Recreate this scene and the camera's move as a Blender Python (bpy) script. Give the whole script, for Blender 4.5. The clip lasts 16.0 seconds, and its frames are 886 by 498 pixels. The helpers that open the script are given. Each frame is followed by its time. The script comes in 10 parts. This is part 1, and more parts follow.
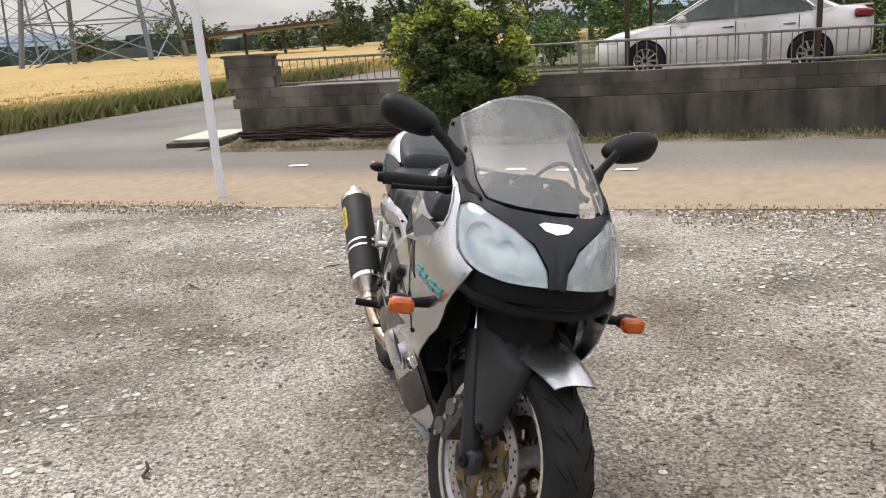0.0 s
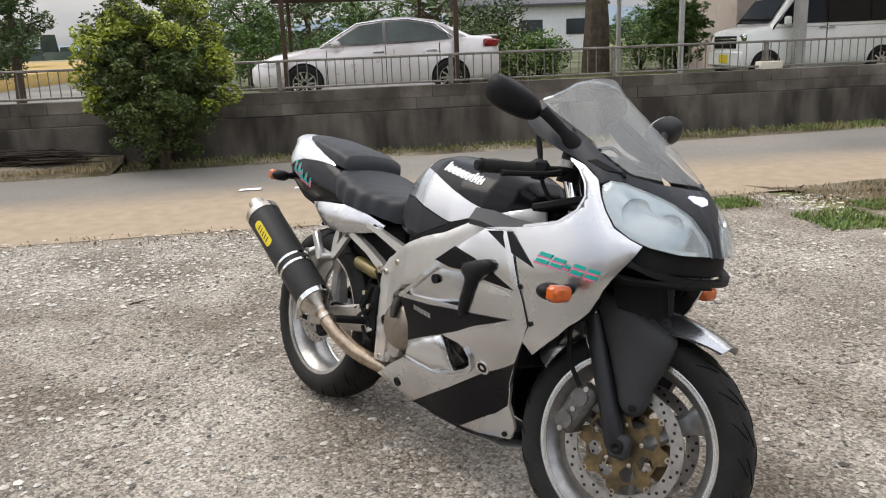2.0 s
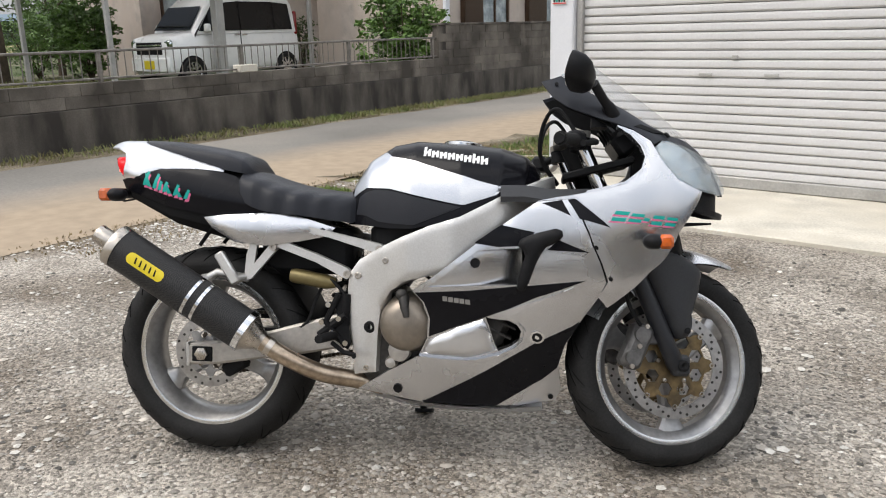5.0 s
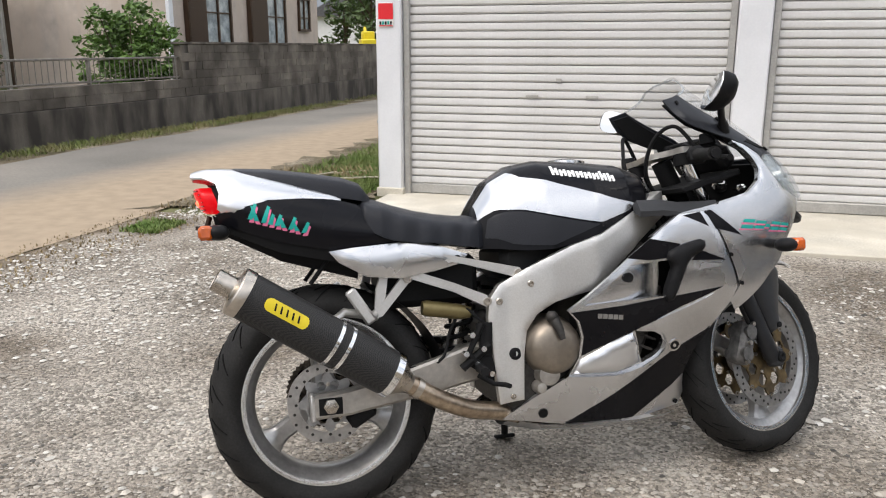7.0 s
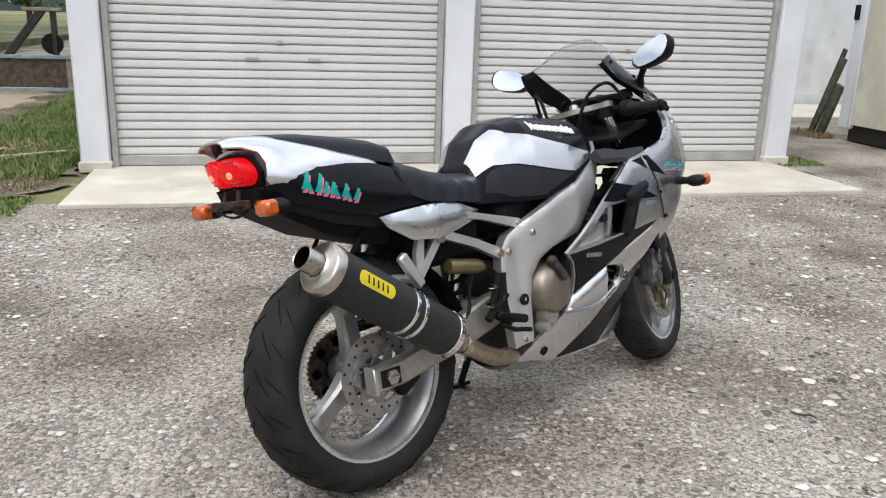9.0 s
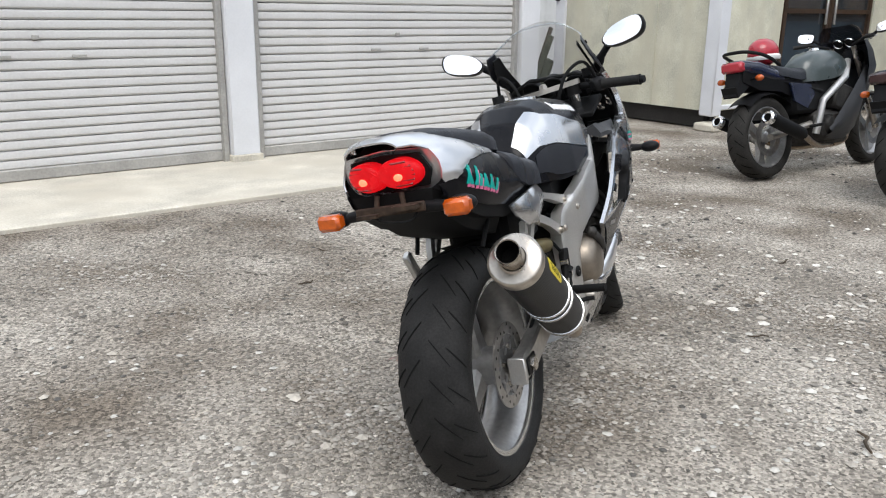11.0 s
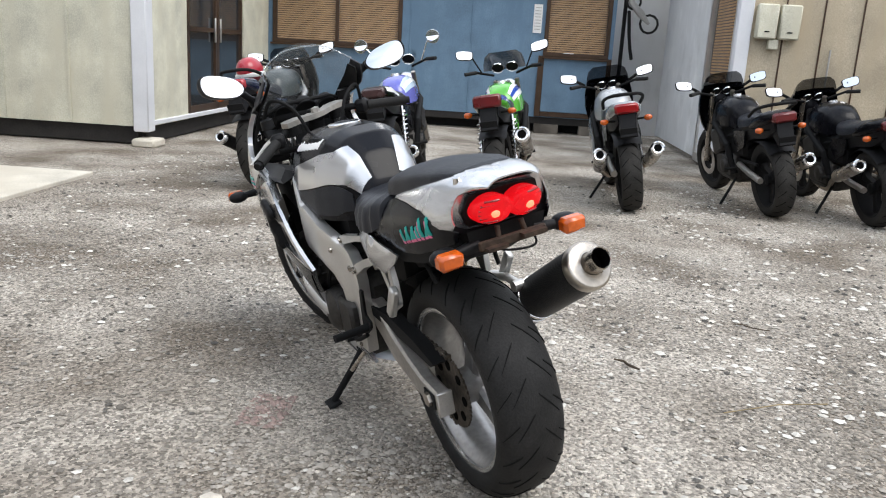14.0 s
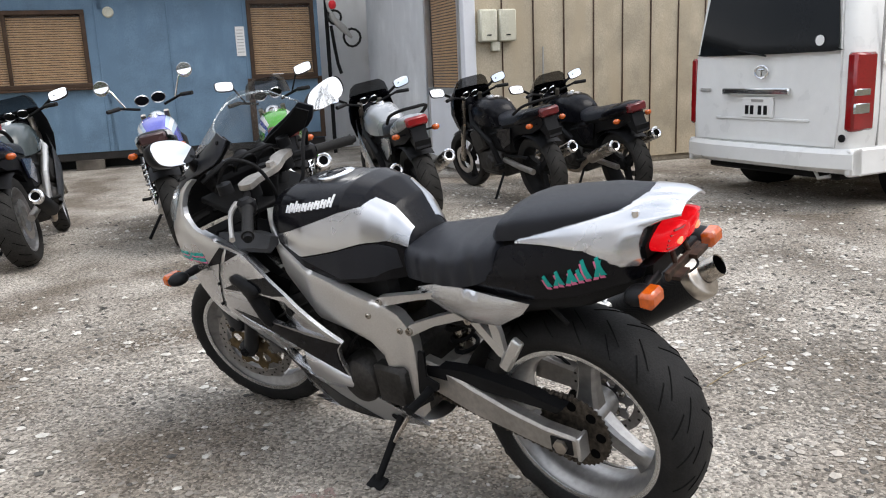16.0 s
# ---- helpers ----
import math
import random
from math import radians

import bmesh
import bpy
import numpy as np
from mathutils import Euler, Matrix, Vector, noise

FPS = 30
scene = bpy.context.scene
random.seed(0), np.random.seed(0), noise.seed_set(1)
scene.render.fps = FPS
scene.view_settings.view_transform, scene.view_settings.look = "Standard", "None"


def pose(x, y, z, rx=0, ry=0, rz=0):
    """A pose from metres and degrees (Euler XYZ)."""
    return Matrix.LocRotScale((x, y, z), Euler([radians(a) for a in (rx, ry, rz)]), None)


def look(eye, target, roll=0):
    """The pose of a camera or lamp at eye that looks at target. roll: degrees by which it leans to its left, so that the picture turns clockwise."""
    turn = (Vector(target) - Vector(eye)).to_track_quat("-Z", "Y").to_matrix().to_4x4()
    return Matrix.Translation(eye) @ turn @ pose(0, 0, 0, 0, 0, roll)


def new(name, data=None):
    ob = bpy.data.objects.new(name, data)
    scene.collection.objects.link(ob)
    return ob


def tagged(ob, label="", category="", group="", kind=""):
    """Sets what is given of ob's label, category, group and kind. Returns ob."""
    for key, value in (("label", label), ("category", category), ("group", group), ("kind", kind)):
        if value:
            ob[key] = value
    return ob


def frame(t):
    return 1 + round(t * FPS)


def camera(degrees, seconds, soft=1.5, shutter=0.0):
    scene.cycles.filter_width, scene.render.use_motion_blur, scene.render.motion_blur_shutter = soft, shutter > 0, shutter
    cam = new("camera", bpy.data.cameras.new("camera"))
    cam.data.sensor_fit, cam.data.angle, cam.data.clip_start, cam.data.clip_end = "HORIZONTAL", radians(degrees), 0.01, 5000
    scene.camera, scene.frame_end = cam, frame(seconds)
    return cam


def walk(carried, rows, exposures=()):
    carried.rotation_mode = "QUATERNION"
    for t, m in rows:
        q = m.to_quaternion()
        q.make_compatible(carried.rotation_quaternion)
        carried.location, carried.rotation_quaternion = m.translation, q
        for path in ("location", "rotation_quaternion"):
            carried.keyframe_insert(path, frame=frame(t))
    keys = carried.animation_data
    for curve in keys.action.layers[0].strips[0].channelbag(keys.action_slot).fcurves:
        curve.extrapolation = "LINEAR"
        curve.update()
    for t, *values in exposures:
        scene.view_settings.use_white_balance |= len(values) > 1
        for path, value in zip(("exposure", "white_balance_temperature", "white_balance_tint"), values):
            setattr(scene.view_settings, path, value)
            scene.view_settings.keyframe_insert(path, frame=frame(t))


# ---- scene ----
from mathutils import geometry

cam = camera(57.2, 16.0, soft=1.1)
PATH = [
    (0, (3.111, -0.437, 1.339), (1.231, 0.005, 0.822), -3.8),
    (0.5, (2.936, -0.7, 1.33), (1.096, -0.102, 0.825), -3.8),
    (1, (2.814, -0.943, 1.319), (1.074, -0.091, 0.82), -2.8),
    (1.5, (2.695, -1.241, 1.317), (1.086, -0.159, 0.826), -1.7),
    (2, (2.449, -1.457, 1.282), (0.989, -0.186, 0.782), -2.2),
    (2.5, (2.234, -1.672, 1.281), (0.996, -0.19, 0.762), -1.6),
    (3, (2.041, -1.911, 1.296), (1.025, -0.263, 0.793), -0.6),
    (3.5, (1.793, -2.001, 1.272), (0.905, -0.273, 0.8), -1.4),
    (4, (1.514, -2.097, 1.278), (0.832, -0.282, 0.787), -1.7),
    (4.2, (1.407, -2.168, 1.269), (0.826, -0.321, 0.769), -1.7),
    (6.3, (0.122, -2.176, 1.248), (0.437, -0.275, 0.713), -0.6),
    (6.5, (0.0, -2.101, 1.227), (0.377, -0.208, 0.702), -0.5),
    (7, (-0.281, -1.979, 1.258), (0.271, -0.118, 0.776), -0.0),
    (7.5, (-0.588, -1.906, 1.249), (0.211, -0.135, 0.775), 1.6),
    (8, (-0.819, -1.786, 1.231), (0.136, -0.099, 0.738), 1.4),
    (8.5, (-1.03, -1.593, 1.231), (0.096, -0.021, 0.718), 0.5),
    (9, (-1.274, -1.417, 1.224), (0.103, -0.074, 0.677), 1.8),
    (9.2, (-1.339, -1.35, 1.229), (0.094, -0.07, 0.674), 1.8),
    (11.3, (-1.883, -0.291, 1.196), (-0.039, 0.243, 0.636), 0.7),
    (11.5, (-1.879, -0.187, 1.205), (-0.01, 0.251, 0.646), 0.9),
    (12, (-1.941, 0.075, 1.172), (-0.021, 0.224, 0.633), 2.7),
    (12.5, (-1.975, 0.362, 1.17), (-0.049, 0.231, 0.649), 3.4),
    (13, (-1.858, 0.638, 1.161), (0.045, 0.287, 0.655), 2.9),
    (13.5, (-1.82, 0.951, 1.156), (-0.001, 0.274, 0.674), 3.2),
    (14, (-1.745, 1.225, 1.17), (-0.039, 0.295, 0.696), 3.4),
    (14.5, (-1.526, 1.441, 1.177), (0.062, 0.317, 0.712), 3.2),
    (15, (-1.38, 1.675, 1.179), (0.054, 0.347, 0.754), 2.1),
    (15.3, (-1.288, 1.815, 1.2), (0.074, 0.412, 0.777), 0.7),
    (15.5, (-1.229, 1.88, 1.201), (0.096, 0.443, 0.777), -0.2),
    (16, (-0.935, 1.922, 1.207), (0.274, 0.389, 0.774), -2.4),
]
# seconds, stops, kelvin, tint: the clip slowly cools as it turns away from the fields
EXPOSURES = ((0.0, 0.5, 6900, 12), (4.0, 0.5, 6650, 10), (7.0, 0.5, 6700, 11), (9.0, 0.42, 6400, 9), (12.5, 0.45, 6350, 9), (13.5, 0.6, 6350, 9), (14.5, 0.6, 6400, 10), (15.5, 0.5, 6450, 11), (16.0, 0.5, 6450, 11))
walk(cam, [(t, look(eye, target, roll)) for t, eye, target, roll in PATH], EXPOSURES)

# ---- light: a bright overcast sky ----
SUN_EL, SUN_AZ = 58, 200  # degrees; azimuth of the direction towards the sun, from +x
world = bpy.data.worlds.new("overcast_sky")
scene.world = world
world.use_nodes = True
wn, wl = world.node_tree.nodes, world.node_tree.links
wn.clear()
w_out, w_bg = wn.new("ShaderNodeOutputWorld"), wn.new("ShaderNodeBackground")
w_sky = wn.new("ShaderNodeTexSky")
w_sky.sky_type, w_sky.sun_disc = "NISHITA", False
w_sky.sun_elevation, w_sky.sun_rotation = radians(SUN_EL), radians(90 - SUN_AZ)
w_sky.air_density, w_sky.dust_density = 1.0, 4.0
w_co, w_no, w_rm, w_mx = wn.new("ShaderNodeTexCoord"), wn.new("ShaderNodeTexNoise"), wn.new("ShaderNodeValToRGB"), wn.new("ShaderNodeMixRGB")
w_map = wn.new("ShaderNodeMapping")
w_map.inputs["Scale"].default_value = (1.0, 1.0, 3.5)
w_no.inputs["Scale"].default_value, w_no.inputs["Detail"].default_value = 2.2, 6
w_rm.color_ramp.elements[0].position, w_rm.color_ramp.elements[0].color = 0.36, (3.45, 4.1, 5.05, 1)
w_rm.color_ramp.elements[1].position, w_rm.color_ramp.elements[1].color = 0.6, (10.0, 10.1, 10.3, 1)
w_mx.inputs[0].default_value = 0.82
wl.new(w_co.outputs["Generated"], w_map.inputs[0]), wl.new(w_map.outputs[0], w_no.inputs["Vector"])
wl.new(w_no.outputs[0], w_rm.inputs[0])
wl.new(w_sky.outputs[0], w_mx.inputs[1]), wl.new(w_rm.outputs[0], w_mx.inputs[2])
# overcast: the zenith is brighter than the horizon
w_sep, w_el, w_mul = wn.new("ShaderNodeSeparateXYZ"), wn.new("ShaderNodeMapRange"), wn.new("ShaderNodeMixRGB")
w_el.inputs["From Max"].default_value, w_el.inputs["To Min"].default_value, w_el.inputs["To Max"].default_value = 0.6, 0.42, 1.4
w_mul.blend_type, w_mul.inputs[0].default_value = "MULTIPLY", 1.0
wl.new(w_co.outputs["Generated"], w_sep.inputs[0]), wl.new(w_sep.outputs["Z"], w_el.inputs[0])
wl.new(w_mx.outputs[0], w_mul.inputs[1]), wl.new(w_el.outputs[0], w_mul.inputs[2])
wl.new(w_mul.outputs[0], w_bg.inputs[0]), wl.new(w_bg.outputs[0], w_out.inputs[0])
w_bg.inputs[1].default_value = 0.116
sun = new("sun", bpy.data.lights.new("sun", "SUN"))
sun.data.energy, sun.data.angle, sun.data.color = 1.1, radians(35), (1.0, 0.97, 0.92)
_az, _el = radians(SUN_AZ), radians(SUN_EL)
sun.matrix_world = look((20 * math.cos(_az) * math.cos(_el), 20 * math.sin(_az) * math.cos(_el), 20 * math.sin(_el)), (0, 0, 0))
scene.view_settings.exposure = 0.5

# ---- materials ----
MATS = {}


def mat(name, col, rough=0.5, metal=0.0, var=0.12, scale=6.0, bump=0.0, bscale=60.0, col2=None, coat=0.0, alpha=None, rvar=0.1, emit=None, ior=1.45, spec=0.5, trans=0.0, rand=0.0, cover=(0.35, 0.7)):
    """A principled surface: two tones mixed by a coarse and a fine noise, uneven gloss, fine relief."""
    m = bpy.data.materials.new(name)
    m.use_nodes = True
    n, l = m.node_tree.nodes, m.node_tree.links
    b = n["Principled BSDF"]
    tc = n.new("ShaderNodeTexCoord")
    big, fine = n.new("ShaderNodeTexNoise"), n.new("ShaderNodeTexNoise")
    big.inputs["Scale"].default_value, big.inputs["Detail"].default_value = scale, 5
    fine.inputs["Scale"].default_value, fine.inputs["Detail"].default_value = bscale, 4
    where = n.new("ShaderNodeNewGeometry").outputs["Position"] if rand else tc.outputs["Object"]
    for t in (big, fine):
        l.new(where, t.inputs["Vector"])
    c2 = col2 or tuple(c * (1 - 2 * var) for c in col)
    r = n.new("ShaderNodeValToRGB")
    r.color_ramp.elements[0].position, r.color_ramp.elements[1].position = cover
    r.color_ramp.elements[0].color, r.color_ramp.elements[1].color = (*c2, 1), (*col, 1)
    l.new(big.outputs[0], r.inputs[0])
    mx = n.new("ShaderNodeMixRGB")
    mx.blend_type, mx.inputs[0].default_value = "OVERLAY", min(1.0, var * 2.5)
    l.new(r.outputs[0], mx.inputs[1]), l.new(fine.outputs[0], mx.inputs[2])
    last = mx.outputs[0]
    if rand:
        oi, ge, hs, ad = n.new("ShaderNodeObjectInfo"), n.new("ShaderNodeNewGeometry"), n.new("ShaderNodeHueSaturation"), n.new("ShaderNodeMath")
        mr = n.new("ShaderNodeMapRange")
        ad.operation = "ADD"
        l.new(oi.outputs["Random"], ad.inputs[0]), l.new(ge.outputs["Random Per Island"], ad.inputs[1])
        mr.inputs["From Max"].default_value = 2.0
        mr.inputs["To Min"].default_value, mr.inputs["To Max"].default_value = 1 - rand, 1 + rand
        l.new(ad.outputs[0], mr.inputs[0]), l.new(mr.outputs[0], hs.inputs["Value"]), l.new(last, hs.inputs["Color"])
        last = hs.outputs[0]
    l.new(last, b.inputs["Base Color"])
    b.inputs["Metallic"].default_value, b.inputs["IOR"].default_value = metal, ior
    rr = n.new("ShaderNodeMapRange")
    rr.inputs["To Min"].default_value, rr.inputs["To Max"].default_value = max(0.02, rough - rvar), min(1.0, rough + rvar)
    l.new(big.outputs[0], rr.inputs[0]), l.new(rr.outputs[0], b.inputs["Roughness"])
    b.inputs["Specular IOR Level"].default_value = spec
    if coat:
        b.inputs["Coat Weight"].default_value, b.inputs["Coat Roughness"].default_value = coat, 0.06
    if trans:
        b.inputs["Transmission Weight"].default_value = trans
    if alpha is not None:
        b.inputs["Alpha"].default_value = alpha
    if bump:
        bp = n.new("ShaderNodeBump")
        bp.inputs["Strength"].default_value, bp.inputs["Distance"].default_value = bump, 0.004
        l.new(fine.outputs[0], bp.inputs["Height"]), l.new(bp.outputs[0], b.inputs["Normal"])
    if emit:
        b.inputs["Emission Color"].default_value, b.inputs["Emission Strength"].default_value = (*emit[:3], 1), emit[3]
    MATS[name] = m
    return m


def ground_mat(name, tones, big, fine, rough=0.95, bump=0.6, cells=55.0, warp=0.4, grain=0.7):
    """Loose or worn ground: three tones in patches, broken up by stone-sized cells."""
    m = bpy.data.materials.new(name)
    m.use_nodes = True
    n, l = m.node_tree.nodes, m.node_tree.links
    b = n["Principled BSDF"]
    tc = n.new("ShaderNodeTexCoord")
    n1, n2, vo, vf = n.new("ShaderNodeTexNoise"), n.new("ShaderNodeTexNoise"), n.new("ShaderNodeTexVoronoi"), n.new("ShaderNodeTexVoronoi")
    n1.inputs["Scale"].default_value, n1.inputs["Detail"].default_value = big, 6
    n2.inputs["Scale"].default_value, n2.inputs["Detail"].default_value = fine, 8
    vo.inputs["Scale"].default_value, vf.inputs["Scale"].default_value = cells, cells * 2.7
    for t in (n1, n2, vo, vf):
        l.new(tc.outputs["Object"], t.inputs["Vector"])
    r = n.new("ShaderNodeValToRGB")
    e = r.color_ramp.elements
    e[0].position, e[0].color = 0.36, (*tones[0], 1)
    e[1].position, e[1].color = 0.64, (*tones[2], 1)
    mid = e.new(0.5)
    mid.color = (*tones[1], 1)
    l.new(n1.outputs[0], r.inputs[0])
    hs, mr, ov = n.new("ShaderNodeHueSaturation"), n.new("ShaderNodeMapRange"), n.new("ShaderNodeMixRGB")
    sp = n.new("ShaderNodeSeparateColor")
    l.new(vo.outputs["Color"], sp.inputs[0])
    mr.inputs["To Min"].default_value, mr.inputs["To Max"].default_value = 1 - warp, 1 + warp
    l.new(sp.outputs[0], mr.inputs[0]), l.new(mr.outputs[0], hs.inputs["Value"]), l.new(r.outputs[0], hs.inputs["Color"])
    ov.blend_type, ov.inputs[0].default_value = "OVERLAY", grain
    l.new(hs.outputs[0], ov.inputs[1]), l.new(n2.outputs[0], ov.inputs[2])
    l.new(ov.outputs[0], b.inputs["Base Color"])
    b.inputs["Roughness"].default_value = rough
    b.inputs["Specular IOR Level"].default_value = 0.2
    ad, bp = n.new("ShaderNodeMath"), n.new("ShaderNodeBump")
    ad.operation = "ADD"
    l.new(vo.outputs["Distance"], ad.inputs[0]), l.new(vf.outputs["Distance"], ad.inputs[1])
    bp.inputs["Strength"].default_value, bp.inputs["Distance"].default_value, bp.invert = bump, 0.02, True
    l.new(ad.outputs[0], bp.inputs["Height"]), l.new(bp.outputs[0], b.inputs["Normal"])
    MATS[name] = m
    return m


def spread(m, other, start, end, wobble, size):
    """Lets another ground's tones run over material m across a strip of x in the thing's own axes, with a ragged border."""
    n, l = m.node_tree.nodes, m.node_tree.links
    b = n["Principled BSDF"]
    tc, sp, no, ad, mr, mx = n.new("ShaderNodeTexCoord"), n.new("ShaderNodeSeparateXYZ"), n.new("ShaderNodeTexNoise"), n.new("ShaderNodeMath"), n.new("ShaderNodeMapRange"), n.new("ShaderNodeMixRGB")
    tone, ramp = n.new("ShaderNodeTexNoise"), n.new("ShaderNodeValToRGB")
    no.inputs["Scale"].default_value, no.inputs["Detail"].default_value = size, 7
    tone.inputs["Scale"].default_value, tone.inputs["Detail"].default_value = 7.0, 8
    ramp.color_ramp.elements[0].position, ramp.color_ramp.elements[1].position = 0.35, 0.65
    ramp.color_ramp.elements[0].color, ramp.color_ramp.elements[1].color = (*other[0], 1), (*other[1], 1)
    for t in (no, tone):
        l.new(tc.outputs["Object"], t.inputs["Vector"])
    l.new(tc.outputs["Object"], sp.inputs[0])
    ad.operation, ad.inputs[1].default_value = "MULTIPLY_ADD", wobble
    l.new(no.outputs[0], ad.inputs[0]), l.new(sp.outputs["X"], ad.inputs[2])
    mr.inputs["From Min"].default_value, mr.inputs["From Max"].default_value = start + wobble / 2, end + wobble / 2
    l.new(ad.outputs[0], mr.inputs[0]), l.new(tone.outputs[0], ramp.inputs[0])
    was = b.inputs["Base Color"].links[0].from_socket
    l.new(mr.outputs[0], mx.inputs[0]), l.new(was, mx.inputs[1]), l.new(ramp.outputs[0], mx.inputs[2]), l.new(mx.outputs[0], b.inputs["Base Color"])
    return m


def weave_mat(name, dark, light, rough=0.32):
    """Carbon cloth under clear coat: a fine diagonal weave."""
    m = mat(name, light, rough, var=0.05, spec=0.2)
    n, l = m.node_tree.nodes, m.node_tree.links
    w, r = n.new("ShaderNodeTexChecker"), n.new("ShaderNodeMapping")
    tc = n.new("ShaderNodeTexCoord")
    r.inputs["Rotation"].default_value = (0.4, 0.75, 0.3)
    w.inputs["Scale"].default_value = 430
    w.inputs["Color1"].default_value, w.inputs["Color2"].default_value = (*dark, 1), (*light, 1)
    l.new(tc.outputs["Object"], r.inputs[0]), l.new(r.outputs[0], w.inputs["Vector"])
    l.new(w.outputs[0], n["Principled BSDF"].inputs["Base Color"])
    return m


def streak_mat(name, col, dark, rough=0.9, bump=0.3, lean=(3.0, 3.0, 0.5), lo=0.38, hi=0.66, rand=0.12):
    """Weathered concrete or sheet: stains that run down the face."""
    m = mat(name, col, rough, var=0.15, scale=3.0, bump=bump, bscale=70, rand=rand)
    n, l = m.node_tree.nodes, m.node_tree.links
    b = n["Principled BSDF"]
    was = b.inputs["Base Color"].links[0].from_socket
    tc, mp, no, r, mx = n.new("ShaderNodeTexCoord"), n.new("ShaderNodeMapping"), n.new("ShaderNodeTexNoise"), n.new("ShaderNodeValToRGB"), n.new("ShaderNodeMixRGB")
    mp.inputs["Scale"].default_value = lean
    no.inputs["Scale"].default_value, no.inputs["Detail"].default_value = 1.6, 7
    r.color_ramp.elements[0].position, r.color_ramp.elements[1].position = lo, hi
    r.color_ramp.elements[0].color, r.color_ramp.elements[1].color = (1, 1, 1, 1), (0, 0, 0, 1)
    l.new(n.new("ShaderNodeNewGeometry").outputs["Position"], mp.inputs[0]), l.new(mp.outputs[0], no.inputs["Vector"]), l.new(no.outputs[0], r.inputs[0])
    mx.inputs[2].default_value = (*dark, 1)
    l.new(r.outputs[0], mx.inputs[0]), l.new(was, mx.inputs[1]), l.new(mx.outputs[0], b.inputs["Base Color"])
    return m


gravel_m = ground_mat("gravel", ((0.19, 0.16, 0.127), (0.325, 0.29, 0.246), (0.45, 0.41, 0.356)), 1.3, 50.0, cells=110.0, bump=0.5, warp=0.55)
spread(gravel_m, ((0.13, 0.098, 0.066), (0.27, 0.22, 0.16)), -2.85, -3.1, 0.5, 2.4)
stone_m = mat("gravel_stone", (0.46, 0.422, 0.37), 0.9, var=0.15, scale=1.5, bscale=40, rand=0.6, col2=(0.27, 0.242, 0.205), cover=(0.4, 0.6))
dark_stone_m = mat("dark_gravel_stone", (0.12, 0.112, 0.1), 0.9, var=0.15, scale=30, rand=0.4)
red_stone_m = mat("reddish_gravel", (0.33, 0.245, 0.215), 0.9, var=0.15, scale=30, rand=0.35)
pale_stone_m = mat("pale_gravel_stone", (0.62, 0.59, 0.535), 0.9, var=0.1, scale=30, rand=0.3)
asphalt_m = ground_mat("worn_asphalt", ((0.145, 0.137, 0.124), (0.185, 0.174, 0.158), (0.225, 0.21, 0.188)), 0.35, 30.0, cells=260, bump=0.08, warp=0.08, grain=0.25)
lane_m = ground_mat("lane_asphalt", ((0.15, 0.14, 0.125), (0.19, 0.177, 0.158), (0.23, 0.211, 0.185)), 0.35, 30.0, cells=260, bump=0.06, warp=0.08, grain=0.25)
spread(lane_m, ((0.3, 0.238, 0.172), (0.36, 0.285, 0.205)), -5.1, -4.2, 0.7, 0.6)
dirt_m = ground_mat("dirt", ((0.1, 0.085, 0.05), (0.17, 0.14, 0.092), (0.3, 0.255, 0.19)), 1.6, 30.0, cells=110, bump=0.6)
lot_m = ground_mat("lot_ground", ((0.06, 0.085, 0.03), (0.11, 0.12, 0.06), (0.17, 0.16, 0.11)), 0.4, 12.0, cells=50)
land_m = ground_mat("farm_land", ((0.1, 0.13, 0.05), (0.22, 0.2, 0.1), (0.3, 0.26, 0.12)), 0.02, 3.0, cells=2.0, bump=0.2)
slab_m = streak_mat("pale_concrete", (0.7, 0.655, 0.56), (0.55, 0.505, 0.42), lean=(1.2, 1.2, 1.2), lo=0.3, hi=0.6, bump=0.15)
wall_m = streak_mat("stained_concrete", (0.15, 0.132, 0.11), (0.036, 0.031, 0.026), lean=(1.7, 1.7, 0.5), lo=0.4, hi=0.62)
block_m = streak_mat("concrete_block", (0.185, 0.163, 0.137), (0.055, 0.047, 0.038), lean=(1.1, 1.1, 0.9), lo=0.4, hi=0.62, rand=0.42)
shutter_m = mat("ivory_shutter", (0.6, 0.59, 0.58), 0.42, var=0.05, scale=2.0, metal=0.0, bump=0.05)
frame_white_m = mat("white_steel", (0.74, 0.75, 0.78), 0.45, var=0.05, scale=3)
grey_steel_m = mat("grey_steel", (0.45, 0.44, 0.42), 0.5, 0.3, var=0.1)
rail_m = mat("weathered_alu_rail", (0.25, 0.23, 0.205), 0.5, 0.5, var=0.2, scale=12)
cream_m = streak_mat("cream_panel", (0.7, 0.68, 0.55), (0.58, 0.55, 0.43), rough=0.55, bump=0.05, lo=0.3, hi=0.55)
beige_m = streak_mat("beige_panel", (0.53, 0.455, 0.335), (0.44, 0.365, 0.255), rough=0.6, bump=0.08, lo=0.3, hi=0.55)
blue_m = streak_mat("blue_panel", (0.16, 0.26, 0.37), (0.12, 0.2, 0.29), rough=0.55, bump=0.06, lo=0.3, hi=0.55)
greywall_m = streak_mat("grey_siding", (0.72, 0.73, 0.74), (0.6, 0.61, 0.62), rough=0.6, bump=0.05)
brown_m = mat("brown_sash", (0.09, 0.055, 0.035), 0.4, 0.4, var=0.15)
blind_m = mat("tan_blind", (0.56, 0.35, 0.18), 0.6, var=0.1)
